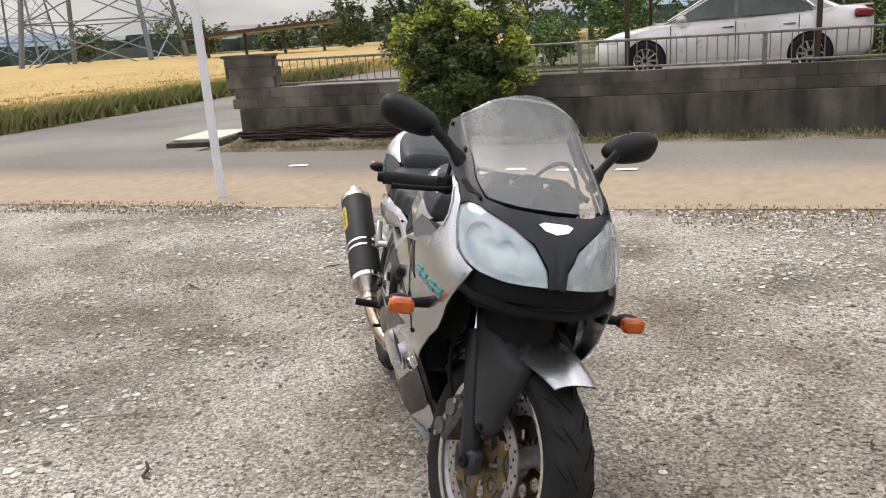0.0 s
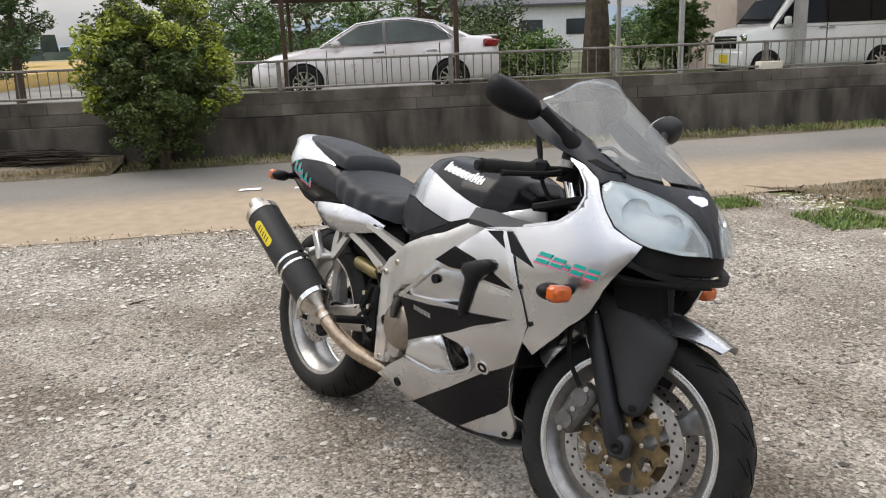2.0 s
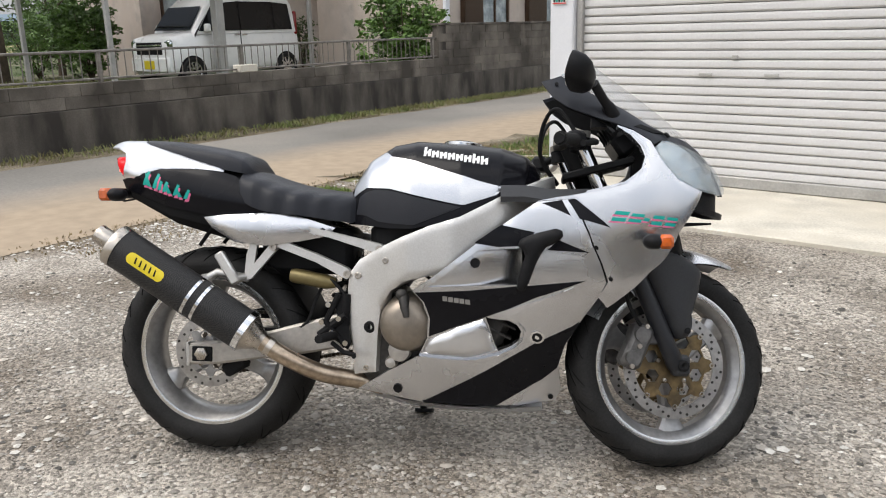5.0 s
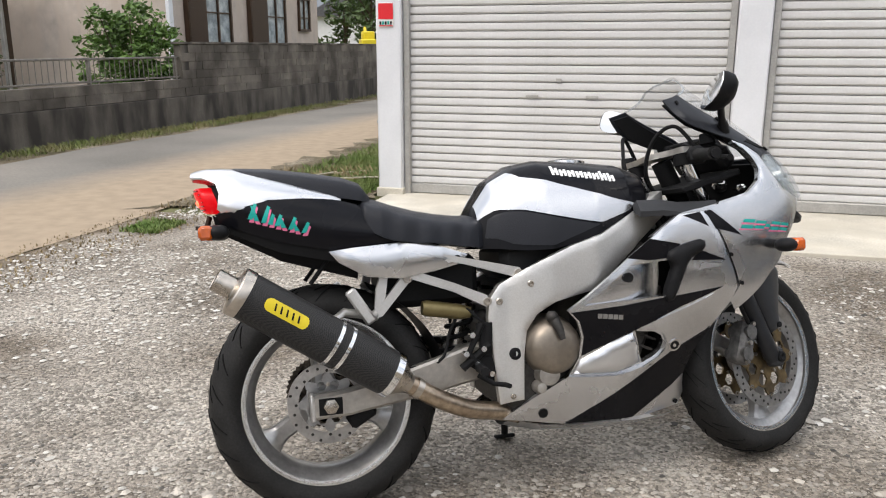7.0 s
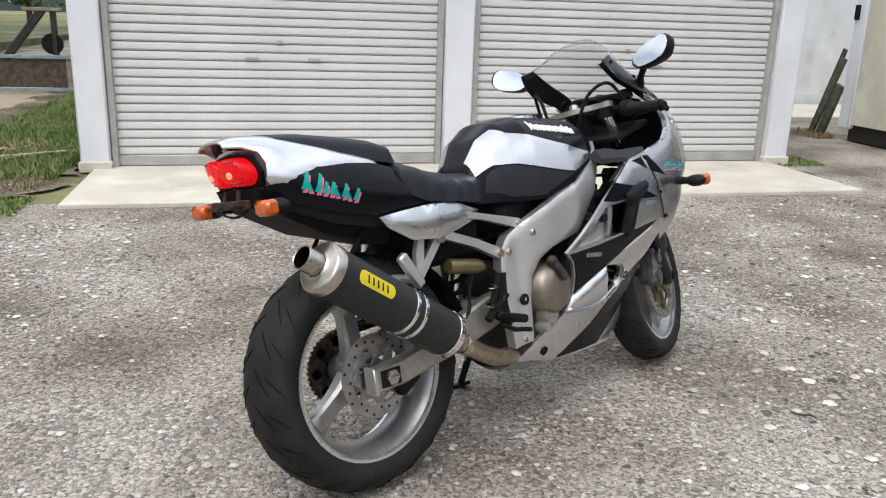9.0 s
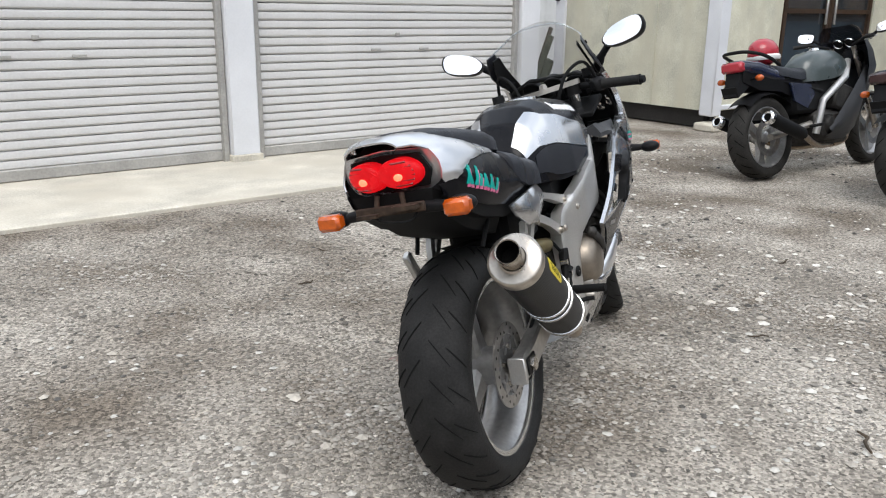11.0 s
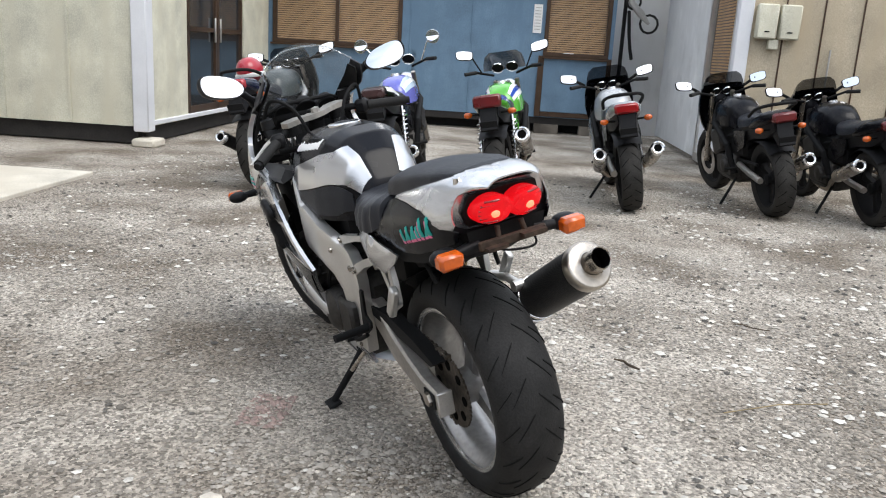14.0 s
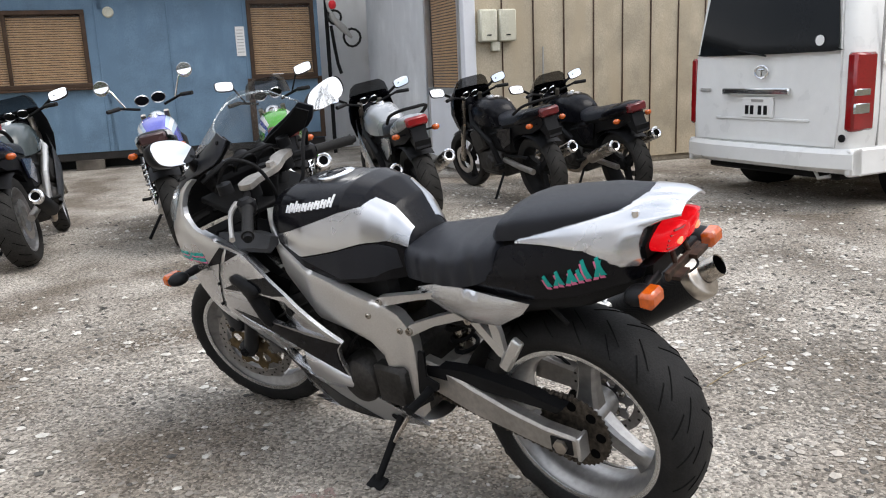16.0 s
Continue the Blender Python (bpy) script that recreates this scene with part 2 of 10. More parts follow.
# for timber skids, and for the shade painted under the blue shed
timber_and_shade_m = mat("dark_timber", (0.03, 0.027, 0.025), 0.85, var=0.2)
glass_m = mat("window_glass", (0.03, 0.035, 0.04), 0.06, var=0.02, coat=0.3, rvar=0.02)
clear_glass_m = mat("clear_pane", (0.3, 0.31, 0.31), 0.05, var=0.01, alpha=0.06, rvar=0.01)
car_glass_m = mat("tinted_glass", (0.008, 0.009, 0.01), 0.05, var=0.02, rvar=0.02, spec=0.3)
pale_car_glass_m = mat("green_tinted_glass", (0.12, 0.145, 0.135), 0.05, var=0.15, scale=1.5, col2=(0.05, 0.06, 0.058), rvar=0.02, spec=0.5)
smoke_sheet_m = mat("smoked_roof_sheet", (0.25, 0.2, 0.16), 0.3, var=0.1, alpha=0.4)
white_paint_m = mat("white_car_paint", (0.82, 0.82, 0.8), 0.3, var=0.03, coat=0.6)
silver_car_m = mat("silver_car_paint", (0.72, 0.67, 0.67), 0.3, 0.2, var=0.03, coat=0.7)
plastic_m = mat("black_plastic", (0.013, 0.013, 0.014), 0.45, var=0.15, bump=0.1, bscale=300, spec=0.15)
matt_black_m = mat("matt_black", (0.012, 0.012, 0.0125), 0.62, var=0.15, bump=0.05, bscale=200, spec=0.14)
gloss_black_m = mat("gloss_black_paint", (0.006, 0.006, 0.008), 0.26, var=0.1, coat=0.14, spec=0.12)
fork_grey_m = mat("dark_grey_guard", (0.042, 0.043, 0.046), 0.46, var=0.1, bump=0.05, bscale=250, spec=0.25)
fork_leg_m = mat("dark_fork_paint", (0.022, 0.023, 0.026), 0.38, var=0.1, scale=9, spec=0.35)
mask_m = mat("satin_black_mask", (0.024, 0.026, 0.032), 0.4, var=0.1, scale=9, spec=0.35)
groove_m = mat("groove_black", (0.004, 0.004, 0.004), 0.95, var=0.1, spec=0.04)
rubber_m = mat("tyre_rubber", (0.022, 0.0215, 0.021), 0.65, var=0.2, scale=14, bump=0.25, bscale=180, spec=0.22)
dusty_rubber_m = mat("tyre_sidewall", (0.032, 0.03, 0.0275), 0.7, var=0.25, scale=9, bump=0.1, bscale=120, spec=0.22)
silver_m = mat("silver_paint", (0.6, 0.605, 0.62), 0.27, 0.97, var=0.03, scale=3, coat=0.6, rvar=0.05, bump=0.02, bscale=900)
pearl_m = mat("pale_silver_paint", (0.66, 0.665, 0.68), 0.28, 0.85, var=0.03, scale=3, coat=0.6, rvar=0.05)
rim_m = mat("silver_wheel", (0.4, 0.395, 0.39), 0.36, 0.8, var=0.12, scale=10, rvar=0.12)
rim_lip_m = mat("polished_rim", (0.75, 0.75, 0.74), 0.2, 0.9, var=0.06, scale=12)
alu_m = mat("brushed_alu_frame", (0.67, 0.655, 0.63), 0.42, 0.85, var=0.08, scale=4, rvar=0.1, bump=0.06, bscale=220)
swing_m = mat("alu_swingarm", (0.5, 0.47, 0.43), 0.42, 0.8, var=0.12, scale=8)
engine_m = mat("engine_cast", (0.06, 0.056, 0.052), 0.55, 0.6, var=0.25, scale=14, bump=0.2, bscale=90)
caliper_m = mat("grey_caliper", (0.16, 0.155, 0.15), 0.5, 0.5, var=0.2, scale=30)
cover_m = mat("bronze_engine_cover", (0.27, 0.232, 0.19), 0.4, 0.75, var=0.1, scale=6)
rust_m = mat("rusty_bracket", (0.07, 0.045, 0.03), 0.8, 0.3, var=0.3, scale=40)
steel_m = mat("stainless", (0.55, 0.5, 0.44), 0.28, 0.95, var=0.12, scale=9)
burnt_m = mat("heat_stained_pipe", (0.5, 0.41, 0.31), 0.3, 0.95, var=0.25, scale=7, col2=(0.3, 0.23, 0.17))
chrome_m = mat("chrome", (0.78, 0.78, 0.78), 0.12, 1.0, var=0.03, rvar=0.04)
disc_m = mat("brake_disc", (0.5, 0.48, 0.46), 0.32, 0.9, var=0.15, scale=20)
gold_m = mat("gold_disc_carrier", (0.22, 0.155, 0.075), 0.45, 0.75, var=0.25, scale=24, col2=(0.1, 0.075, 0.045))
carbon_m = weave_mat("carbon_cloth", (0.014, 0.014, 0.015), (0.042, 0.041, 0.04), 0.45)
seat_m = mat("black_vinyl", (0.02, 0.0215, 0.027), 0.4, var=0.12, bump=0.25, bscale=420, rvar=0.08, spec=0.27)
amber_m = mat("amber_lens", (0.62, 0.11, 0.008), 0.2, var=0.15, scale=40, coat=0.6)
red_lens_m = mat("red_lens", (0.27, 0.006, 0.008), 0.18, var=0.1, coat=0.6)
red_lit_m = mat("lit_red_lens", (0.3, 0.003, 0.006), 0.25, var=0.12, scale=30, coat=0.0, spec=0.25, emit=(1.0, 0.008, 0.014, 0.42))
red_bulb_m = mat("lit_bulb", (0.9, 0.1, 0.05), 0.3, var=0.05, emit=(1.0, 0.1, 0.05, 2.6))
dull_red_m = mat("dull_red_lens", (0.13, 0.008, 0.01), 0.3, var=0.15, coat=0.4)
screen_m = mat("smoked_screen", (0.55, 0.56, 0.56), 0.08, var=0.0, rvar=0.01, alpha=0.3)
lens_m = mat("headlamp_lens", (0.5, 0.56, 0.59), 0.05, 0.3, var=0.0, rvar=0.005, coat=0.6, alpha=0.3)
bowl_m = mat("lamp_bowl", (0.6, 0.65, 0.66), 0.12, 1.0, var=0.04, scale=20, rvar=0.04)
lit_lens_m = mat("lit_position_lens", (0.8, 0.8, 0.95), 0.15, var=0.03, emit=(0.7, 0.7, 1.0, 0.4))
mirror_m = mat("mirror_glass", (0.92, 0.93, 0.94), 0.03, 1.0, var=0.01, rvar=0.01)
yellow_m = mat("yellow_badge", (0.7, 0.55, 0.02), 0.4, var=0.05)
white_mark_m = mat("white_marking", (0.85, 0.85, 0.85), 0.5, var=0.03)
teal_m = mat("teal_decal", (0.0, 0.35, 0.3), 0.35, var=0.05)
pink_m = mat("pink_decal", (0.75, 0.16, 0.3), 0.35, var=0.05)
red_m = mat("red_sign", (0.72, 0.02, 0.03), 0.4, var=0.05)
chain_m = mat("chain_steel", (0.12, 0.1, 0.08), 0.5, 0.7, var=0.3, scale=60)
paper_m = mat("white_paper", (0.82, 0.82, 0.8), 0.7, var=0.03)
leaf_m = mat("shrub_leaf", (0.115, 0.16, 0.036), 0.45, var=0.2, scale=5, col2=(0.05, 0.08, 0.02), rand=0.45)
young_leaf_m = mat("young_shrub_leaf", (0.36, 0.42, 0.05), 0.5, var=0.15, scale=5, rand=0.25)
tree_leaf_m = mat("tree_leaf", (0.075, 0.12, 0.035), 0.5, var=0.2, scale=2, col2=(0.035, 0.06, 0.018), rand=0.4)
bright_leaf_m = mat("bright_tree_leaf", (0.13, 0.23, 0.045), 0.45, var=0.2, scale=2, col2=(0.065, 0.12, 0.028), rand=0.35)
twig_m = mat("dead_twig", (0.05, 0.036, 0.027), 0.95, var=0.3, rand=0.3)
bark_m = mat("bark", (0.1, 0.075, 0.05), 0.9, var=0.25, bump=0.6, bscale=30)
grass_m = mat("grass", (0.14, 0.19, 0.045), 0.7, var=0.2, scale=2, col2=(0.24, 0.21, 0.09), rand=0.35)
lush_m = mat("lush_grass", (0.1, 0.17, 0.035), 0.65, var=0.2, scale=2, col2=(0.16, 0.19, 0.06), rand=0.35)
rice_m = mat("ripe_rice", (0.44, 0.3, 0.1), 0.85, var=0.2, scale=0.5, bscale=9, col2=(0.36, 0.24, 0.07), rand=0.1)
pylon_m = mat("galvanised_lattice", (0.2, 0.22, 0.24), 0.5, 0.4, var=0.1)
dry_pale_m = mat("pale_bamboo", (0.5, 0.44, 0.33), 0.7, var=0.15, scale=20)
dry_m = mat("dry_stalks", (0.36, 0.28, 0.16), 0.9, var=0.2, rand=0.3)
plaster_m = streak_mat("pinkish_plaster", (0.6, 0.52, 0.46), (0.5, 0.42, 0.36), rough=0.8, bump=0.1)
roof_m = mat("roof_tile", (0.1, 0.1, 0.11), 0.5, var=0.2, rand=0.15)
wood_m = mat("grey_wood", (0.3, 0.26, 0.2), 0.8, var=0.2, bump=0.2)
old_plank_m = mat("old_dark_wood", (0.11, 0.085, 0.065), 0.85, var=0.3, scale=18, bump=0.3)
moss_plank_m = mat("mossy_wood", (0.12, 0.13, 0.09), 0.85, var=0.3, scale=12, bump=0.3)
blue_rail_m = mat("faded_blue_rail", (0.3, 0.38, 0.42), 0.5, 0.2, var=0.2, scale=9)
# the blue of distance haze is mixed into the hill colour
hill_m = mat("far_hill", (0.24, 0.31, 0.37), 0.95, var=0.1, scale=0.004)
far_wood_m = mat("far_woods", (0.045, 0.065, 0.05), 0.9, var=0.25, scale=0.2)

# ---- mesh helpers ----


class Geo:
    """Gathers vertices and faces for one mesh."""

    def __init__(self):
        self.v, self.f = [], []

    def add(self, verts, faces):
        k = len(self.v)
        self.v += [tuple(p) for p in verts]
        self.f += [tuple(i + k for i in f) for f in faces]
        return self

    def box(self, c, s, m=None, bev=0.0):
        """A box with chamfered edges; m turns it about its centre."""
        h = [a / 2 for a in s]
        bev = min(bev, *(a * 0.45 for a in h))
        cs = [(x, y, z) for x in (-1, 1) for y in (-1, 1) for z in (-1, 1)]
        rot = m or Matrix.Identity(3)
        if bev <= 0:
            vs = [Vector(c) + rot @ Vector([q * a for q, a in zip(k, h)]) for k in cs]
            return self.add(vs, [(0, 1, 3, 2), (4, 6, 7, 5), (0, 4, 5, 1), (2, 3, 7, 6), (0, 2, 6, 4), (1, 5, 7, 3)])
        vs, ix = [], {}
        for k in cs:
            for a in range(3):
                ix[k, a] = len(vs)
                vs.append(Vector(c) + rot @ Vector([q * (h[i] if i == a else h[i] - bev) for i, q in enumerate(k)]))
        fs = []
        for a in range(3):
            o = [i for i in range(3) if i != a]
            for s1 in (-1, 1):
                ring = []
                for p, q in ((-1, -1), (1, -1), (1, 1), (-1, 1)):
                    k = [0, 0, 0]
                    k[a], k[o[0]], k[o[1]] = s1, p, q
                    ring.append(ix[tuple(k), a])
                fs.append(tuple(ring))
            for p in (-1, 1):
                for q in (-1, 1):
                    k0, k1 = [0, 0, 0], [0, 0, 0]
                    k0[a], k1[a] = -1, 1
                    k0[o[0]] = k1[o[0]] = p
                    k0[o[1]] = k1[o[1]] = q
                    k0, k1 = tuple(k0), tuple(k1)
                    fs.append((ix[k0, o[0]], ix[k1, o[0]], ix[k1, o[1]], ix[k0, o[1]]))
        fs += [tuple(ix[k, a] for a in range(3)) for k in cs]
        return self.add(vs, fs)

    def rings(self, rings, close=True, caps=True):
        """Skins a row of rings with equal counts."""
        n = len(rings[0])
        vs = [p for r in rings for p in r]
        fs = []
        for i in range(len(rings) - 1):
            for j in range(n if close else n - 1):
                k = (j + 1) % n
                fs.append((i * n + j, i * n + k, (i + 1) * n + k, (i + 1) * n + j))
        if caps and close:
            fs += [tuple(range(n)), tuple((len(rings) - 1) * n + j for j in range(n))]
        return self.add(vs, fs)

    def tube(self, pts, r, n=10, caps=True, flat=1.0):
        """A round bar along points; r is one radius or one for each point."""
        pts = [Vector(p) for p in pts]
        rs = r if isinstance(r, (list, tuple)) else [r] * len(pts)
        out, up = [], None
        for i, p in enumerate(pts):
            d = (pts[min(i + 1, len(pts) - 1)] - pts[max(i - 1, 0)]).normalized()
            if up is None:
                up = d.orthogonal().normalized() if abs(d.z) > 0.9 else Vector((0, 0, 1))
            side = d.cross(up).normalized()
            up = side.cross(d).normalized()
            out.append([p + rs[i] * (math.cos(2 * math.pi * j / n) * side * flat + math.sin(2 * math.pi * j / n) * up) for j in range(n)])
        return self.rings(out, True, caps)

    def lathe(self, prof, c=(0, 0, 0), axis="y", n=48, closed=False):
        """Turns (radius, along) pairs round an axis."""
        rings = []
        for r, a in prof:
            ring = []
            for j in range(n):
                t = 2 * math.pi * j / n
                x, z = r * math.cos(t), r * math.sin(t)
                ring.append(Vector(c) + Vector({"y": (x, a, z), "z": (x, z, a), "x": (a, x, z)}[axis]))
            rings.append(ring)
        if closed:
            rings.append(rings[0])
        return self.rings(rings, True, not closed)

    def spin(self, base, axis, prof, n=28):
        """Turns (along, radius) pairs about an axis from a base point; may fold back on itself."""
        d = Vector(axis).normalized()
        side = d.orthogonal().normalized()
        up = d.cross(side)
        rings = [[Vector(base) + d * s + r * (math.cos(2 * math.pi * j / n) * side + math.sin(2 * math.pi * j / n) * up) for j in range(n)] for s, r in prof]
        return self.rings(rings)

    def prism(self, poly, y0, y1, plane="xz"):
        """A flat outline with thickness. plane xz: drawn in x, z and thick along y."""
        def put(a, b, c):
            return {"xz": (a, c, b), "xy": (a, b, c), "yz": (c, a, b)}[plane]
        n = len(poly)
        vs = [put(a, b, y0) for a, b in poly] + [put(a, b, y1) for a, b in poly]
        fs = [tuple(range(n)), tuple(range(n, 2 * n))] + [(i, (i + 1) % n, n + (i + 1) % n, n + i) for i in range(n)]
        return self.add(vs, fs)

    def ball(self, c, r, n=12, m=None):
        r = r if isinstance(r, (list, tuple)) else (r, r, r)
        rot = m or Matrix.Identity(3)
        rings = []
        for i in range(1, n // 2):
            a = math.pi * i / (n // 2)
            rings.append([Vector(c) + rot @ Vector((r[0] * math.sin(a) * math.cos(2 * math.pi * j / n), r[1] * math.sin(a) * math.sin(2 * math.pi * j / n), r[2] * math.cos(a))) for j in range(n)])
        return self.rings(rings)

    def turn(self, m):
        self.v = [tuple(m @ Vector(p)) for p in self.v]
        return self


def mesh_of(name, geo, material, sharp=38, clean=True):
    me = bpy.data.meshes.new(name)
    me.from_pydata([tuple(p) for p in geo.v], [], geo.f)
    if clean:
        bm = bmesh.new()
        bm.from_mesh(me)
        bmesh.ops.recalc_face_normals(bm, faces=bm.faces)
        bm.to_mesh(me)
        bm.free()
    me.materials.append(material)
    me.shade_smooth()
    if sharp:
        me.set_sharp_from_angle(angle=radians(sharp))
    return me


def part(name, geo, material, parent=None, label="", sharp=38, m=None, clean=True):
    """One mesh object from gathered geometry, a child of parent if there is one."""
    ob = new(name, mesh_of(name, geo, material, sharp, clean))
    if parent is not None:
        ob.parent = parent
    if m is not None:
        ob.matrix_basis = m
    return tagged(ob, label=label)


def again(ob, parent, m):
    """Another object on the same mesh."""
    o = new(ob.name.split(".")[0], ob.data)
    o.parent, o.matrix_basis = parent, m
    return o


def thing(name, m, label, category, group="", kind=""):
    ob = new(name)
    ob.empty_display_size = 0.1
    ob.matrix_basis = m
    return tagged(ob, label, category, group, kind)


def smooth(pts, n=6, closed=True):
    """A round curve through the points."""
    pts = [Vector(p) for p in pts]
    k, out = len(pts), []
    for i in range(k if closed else k - 1):
        g = [pts[(i + j) % k] if closed else pts[min(max(i + j, 0), k - 1)] for j in (-1, 0, 1, 2)]
        for s in range(n):
            t = s / n
            out.append(0.5 * (2 * g[1] + (g[2] - g[0]) * t + (2 * g[0] - 5 * g[1] + 4 * g[2] - g[3]) * t * t + (3 * g[1] - g[0] - 3 * g[2] + g[3]) * t ** 3))
    if not closed:
        out.append(pts[-1])
    return out


def lerp(x, xs, ys):
    return float(np.interp(x, xs, ys))

# ---- the yard: a runs along the garage, b away from the parked row, z up ----
YARD = pose(0, 0, 0, 0, 0, -32.6)
LOT = 0.2  # ground level behind the roadside wall


def yard(a, b, z=0.0, turn=0.0):
    return YARD @ pose(a, b, z, 0, 0, turn)


rng = random.Random(7)


def sheet(a0, a1, b0, b1, z, n=1, m=1):
    """A flat rectangle in n by m cells."""
    g = Geo()
    vs = [(a0 + (a1 - a0) * i / n, b0 + (b1 - b0) * j / m, z) for i in range(n + 1) for j in range(m + 1)]
    return g.add(vs, [(i * (m + 1) + j, (i + 1) * (m + 1) + j, (i + 1) * (m + 1) + j + 1, i * (m + 1) + j + 1) for i in range(n) for j in range(m)])


def ragged(edge, z, wob=0.06, step=0.25, seed=1):
    """A flat patch whose outline wanders a little."""
    r, pts = random.Random(seed), []
    for (x0, y0), (x1, y1) in zip(edge, edge[1:] + edge[:1]):
        k = max(1, min(160, int(math.hypot(x1 - x0, y1 - y0) / step)))
        for i in range(k):
            t = i / k
            pts.append((x0 + (x1 - x0) * t + r.uniform(-wob, wob), y0 + (y1 - y0) * t + r.uniform(-wob, wob)))
    g = Geo()
    tri = geometry.delaunay_2d_cdt([Vector(p) for p in pts], [], [list(range(len(pts)))], 1, 1e-5)
    return g.add([(p.x, p.y, z) for p in tri[0]], [tuple(f) for f in tri[2]])


def flat(name, geo, m, label, category):
    ob = part(name, geo, m, m=YARD, clean=False, sharp=0)
    return tagged(ob, label, category, kind="structure")


# ground, with the gravel yard on it
flat("ground", sheet(-1500, 1500, -1500, 1500, -0.012), land_m, "flat farm land reaching to the horizon", "ground")
flat("gravel_yard", ragged([(-3.15, -40), (30, -40), (30, 25), (4.6, 25), (4.4, 3.6), (-1.6, 3.6), (-3.1, 3.6)], 0.0, 0.05), gravel_m, "pale grey crushed gravel yard with worn patches", "ground")
flat("road", ragged([(-6.35, -60), (-3.05, -60), (-3.05, 60), (-6.35, 60)], 0.004, 0.06), lane_m, "narrow worn asphalt lane with sand washed over one side", "road")
flat("side_road", ragged([(-40, -5.3), (-6.3, -5.3), (-6.3, -11.2), (-40, -11.6)], 0.001, 0.05, seed=4), asphalt_m, "grey asphalt side road beside the rice field", "road")
flat("verge", ragged([(-7.0, -5.0), (-6.3, -5.0), (-6.3, 30), (-7.0, 30)], 0.0, 0.04, seed=5), dirt_m, "dirt strip with weeds at the wall foot", "ground")
flat("verge", ragged([(-3.25, 3.6), (-2.6, 3.9), (-1.75, 3.75), (-1.75, 16), (-3.3, 16)], 0.009, 0.16, 0.12, seed=6), dirt_m, "weedy dirt strip beside the garage", "ground")
# raised lot behind the wall
lot = part("raised_lot", Geo().box((-27.1, 20.5, 0.05), (39.9, 51, 0.3)), lot_m, m=YARD)
tagged(lot, "raised garden and parking lot behind the wall", "ground", kind="structure")

# loose stones, densest round the motorcycle
def stones(name, count, spots, size, z, m, label, seed):
    r = random.Random(seed)
    ico = [(0, 0, 1), (0.9, 0, 0.25), (0.28, 0.85, 0.3), (-0.75, 0.5, 0.2), (-0.7, -0.55, 0.3), (0.3, -0.85, 0.22), (0, 0, -0.5)]
    fc = [(0, 1, 2), (0, 2, 3), (0, 3, 4), (0, 4, 5), (0, 5, 1), (6, 2, 1), (6, 3, 2), (6, 4, 3), (6, 5, 4), (6, 1, 5)]
    vs, fs = [], []
    for _ in range(count):
        a, b, ra, rb = r.choice(spots)
        x, y = a + r.uniform(-1, 1) * ra, b + r.uniform(-1, 1) * rb
        if (y > 3.35 and x > -2.0) or x < -3.15:
            continue
        if noise.noise((x * 0.8, y * 0.8, seed)) + 0.5 * noise.noise((x * 2.6, y * 2.6, seed)) < r.uniform(-0.5, 0.4):
            continue
        s = size * (0.45 + r.random() ** 3 * 1.6)
        t, c = r.uniform(0, 6.28), r.uniform(0.75, 1.3)
        k = len(vs)
        for p in ico:
            q = (p[0] * r.uniform(0.8, 1.2) * c, p[1] * r.uniform(0.8, 1.2), p[2] * r.uniform(0.35, 0.65))
            vs.append((x + s * (q[0] * math.cos(t) - q[1] * math.sin(t)), y + s * (q[0] * math.sin(t) + q[1] * math.cos(t)), z + s * q[2]))
        fs += [tuple(i + k for i in f) for f in fc]
    g = Geo()
    g.v, g.f = vs, fs
    ob = part(name, g, m, m=YARD, sharp=0, clean=False)
    ob.data.shade_flat()
    tagged(ob, label, "gravel", kind="stuff")


SPOTS = [(0.0, 0.0, 2.6, 3.0), (0.4, 1.0, 2.2, 2.0), (-0.9, -1.2, 2.0, 1.8), (1.2, -1.0, 1.8, 1.6)]
stones("loose_gravel", 140000, SPOTS, 0.0062, 0.001, stone_m, "grey crushed stone chips lying loose", 11)
stones("loose_gravel", 34000, [(3.2, 0.0, 3.2, 4.5), (0.5, -3.0, 3.5, 3.0), (1.0, 2.3, 3.0, 1.2)], 0.0085, 0.002, stone_m, "grey crushed stone chips lying loose", 12)
stones("pale_gravel", 13000, [(-2.25, 0.5, 0.8, 3.2), (-2.0, 2.3, 1.0, 1.4), (-2.4, -3.0, 0.8, 2.5), (-2.35, 4.2, 0.6, 0.8)], 0.0105, 0.002, pale_stone_m, "fresh pale gravel along the lane", 13)
stones("pale_gravel", 5200, [(3.4, 0.3, 2.6, 3.6), (3.0, -3.2, 2.6, 2.4)], 0.013, 0.001, pale_stone_m, "scattered pale stones towards the sheds", 18)
stones("dark_gravel", 3200, [(3.4, 0.3, 2.6, 3.6), (3.0, -3.2, 2.6, 2.4)], 0.011, 0.001, dark_stone_m, "scattered dark stones towards the sheds", 19)
stones("pale_gravel", 5200, SPOTS, 0.0088, 0.001, pale_stone_m, "scattered pale stones among the gravel", 14)

stones("dark_gravel", 9000, SPOTS, 0.007, 0.001, dark_stone_m, "scattered dark stones among the gravel", 15)
stones("loose_gravel", 3600, SPOTS, 0.0115, 0.001, stone_m, "larger grey stones among the gravel", 16)
stones("reddish_gravel", 380, [(0.26, 0.8, 0.12, 0.07)], 0.007, 0.002, red_stone_m, "small reddish stained patch in the gravel", 17)


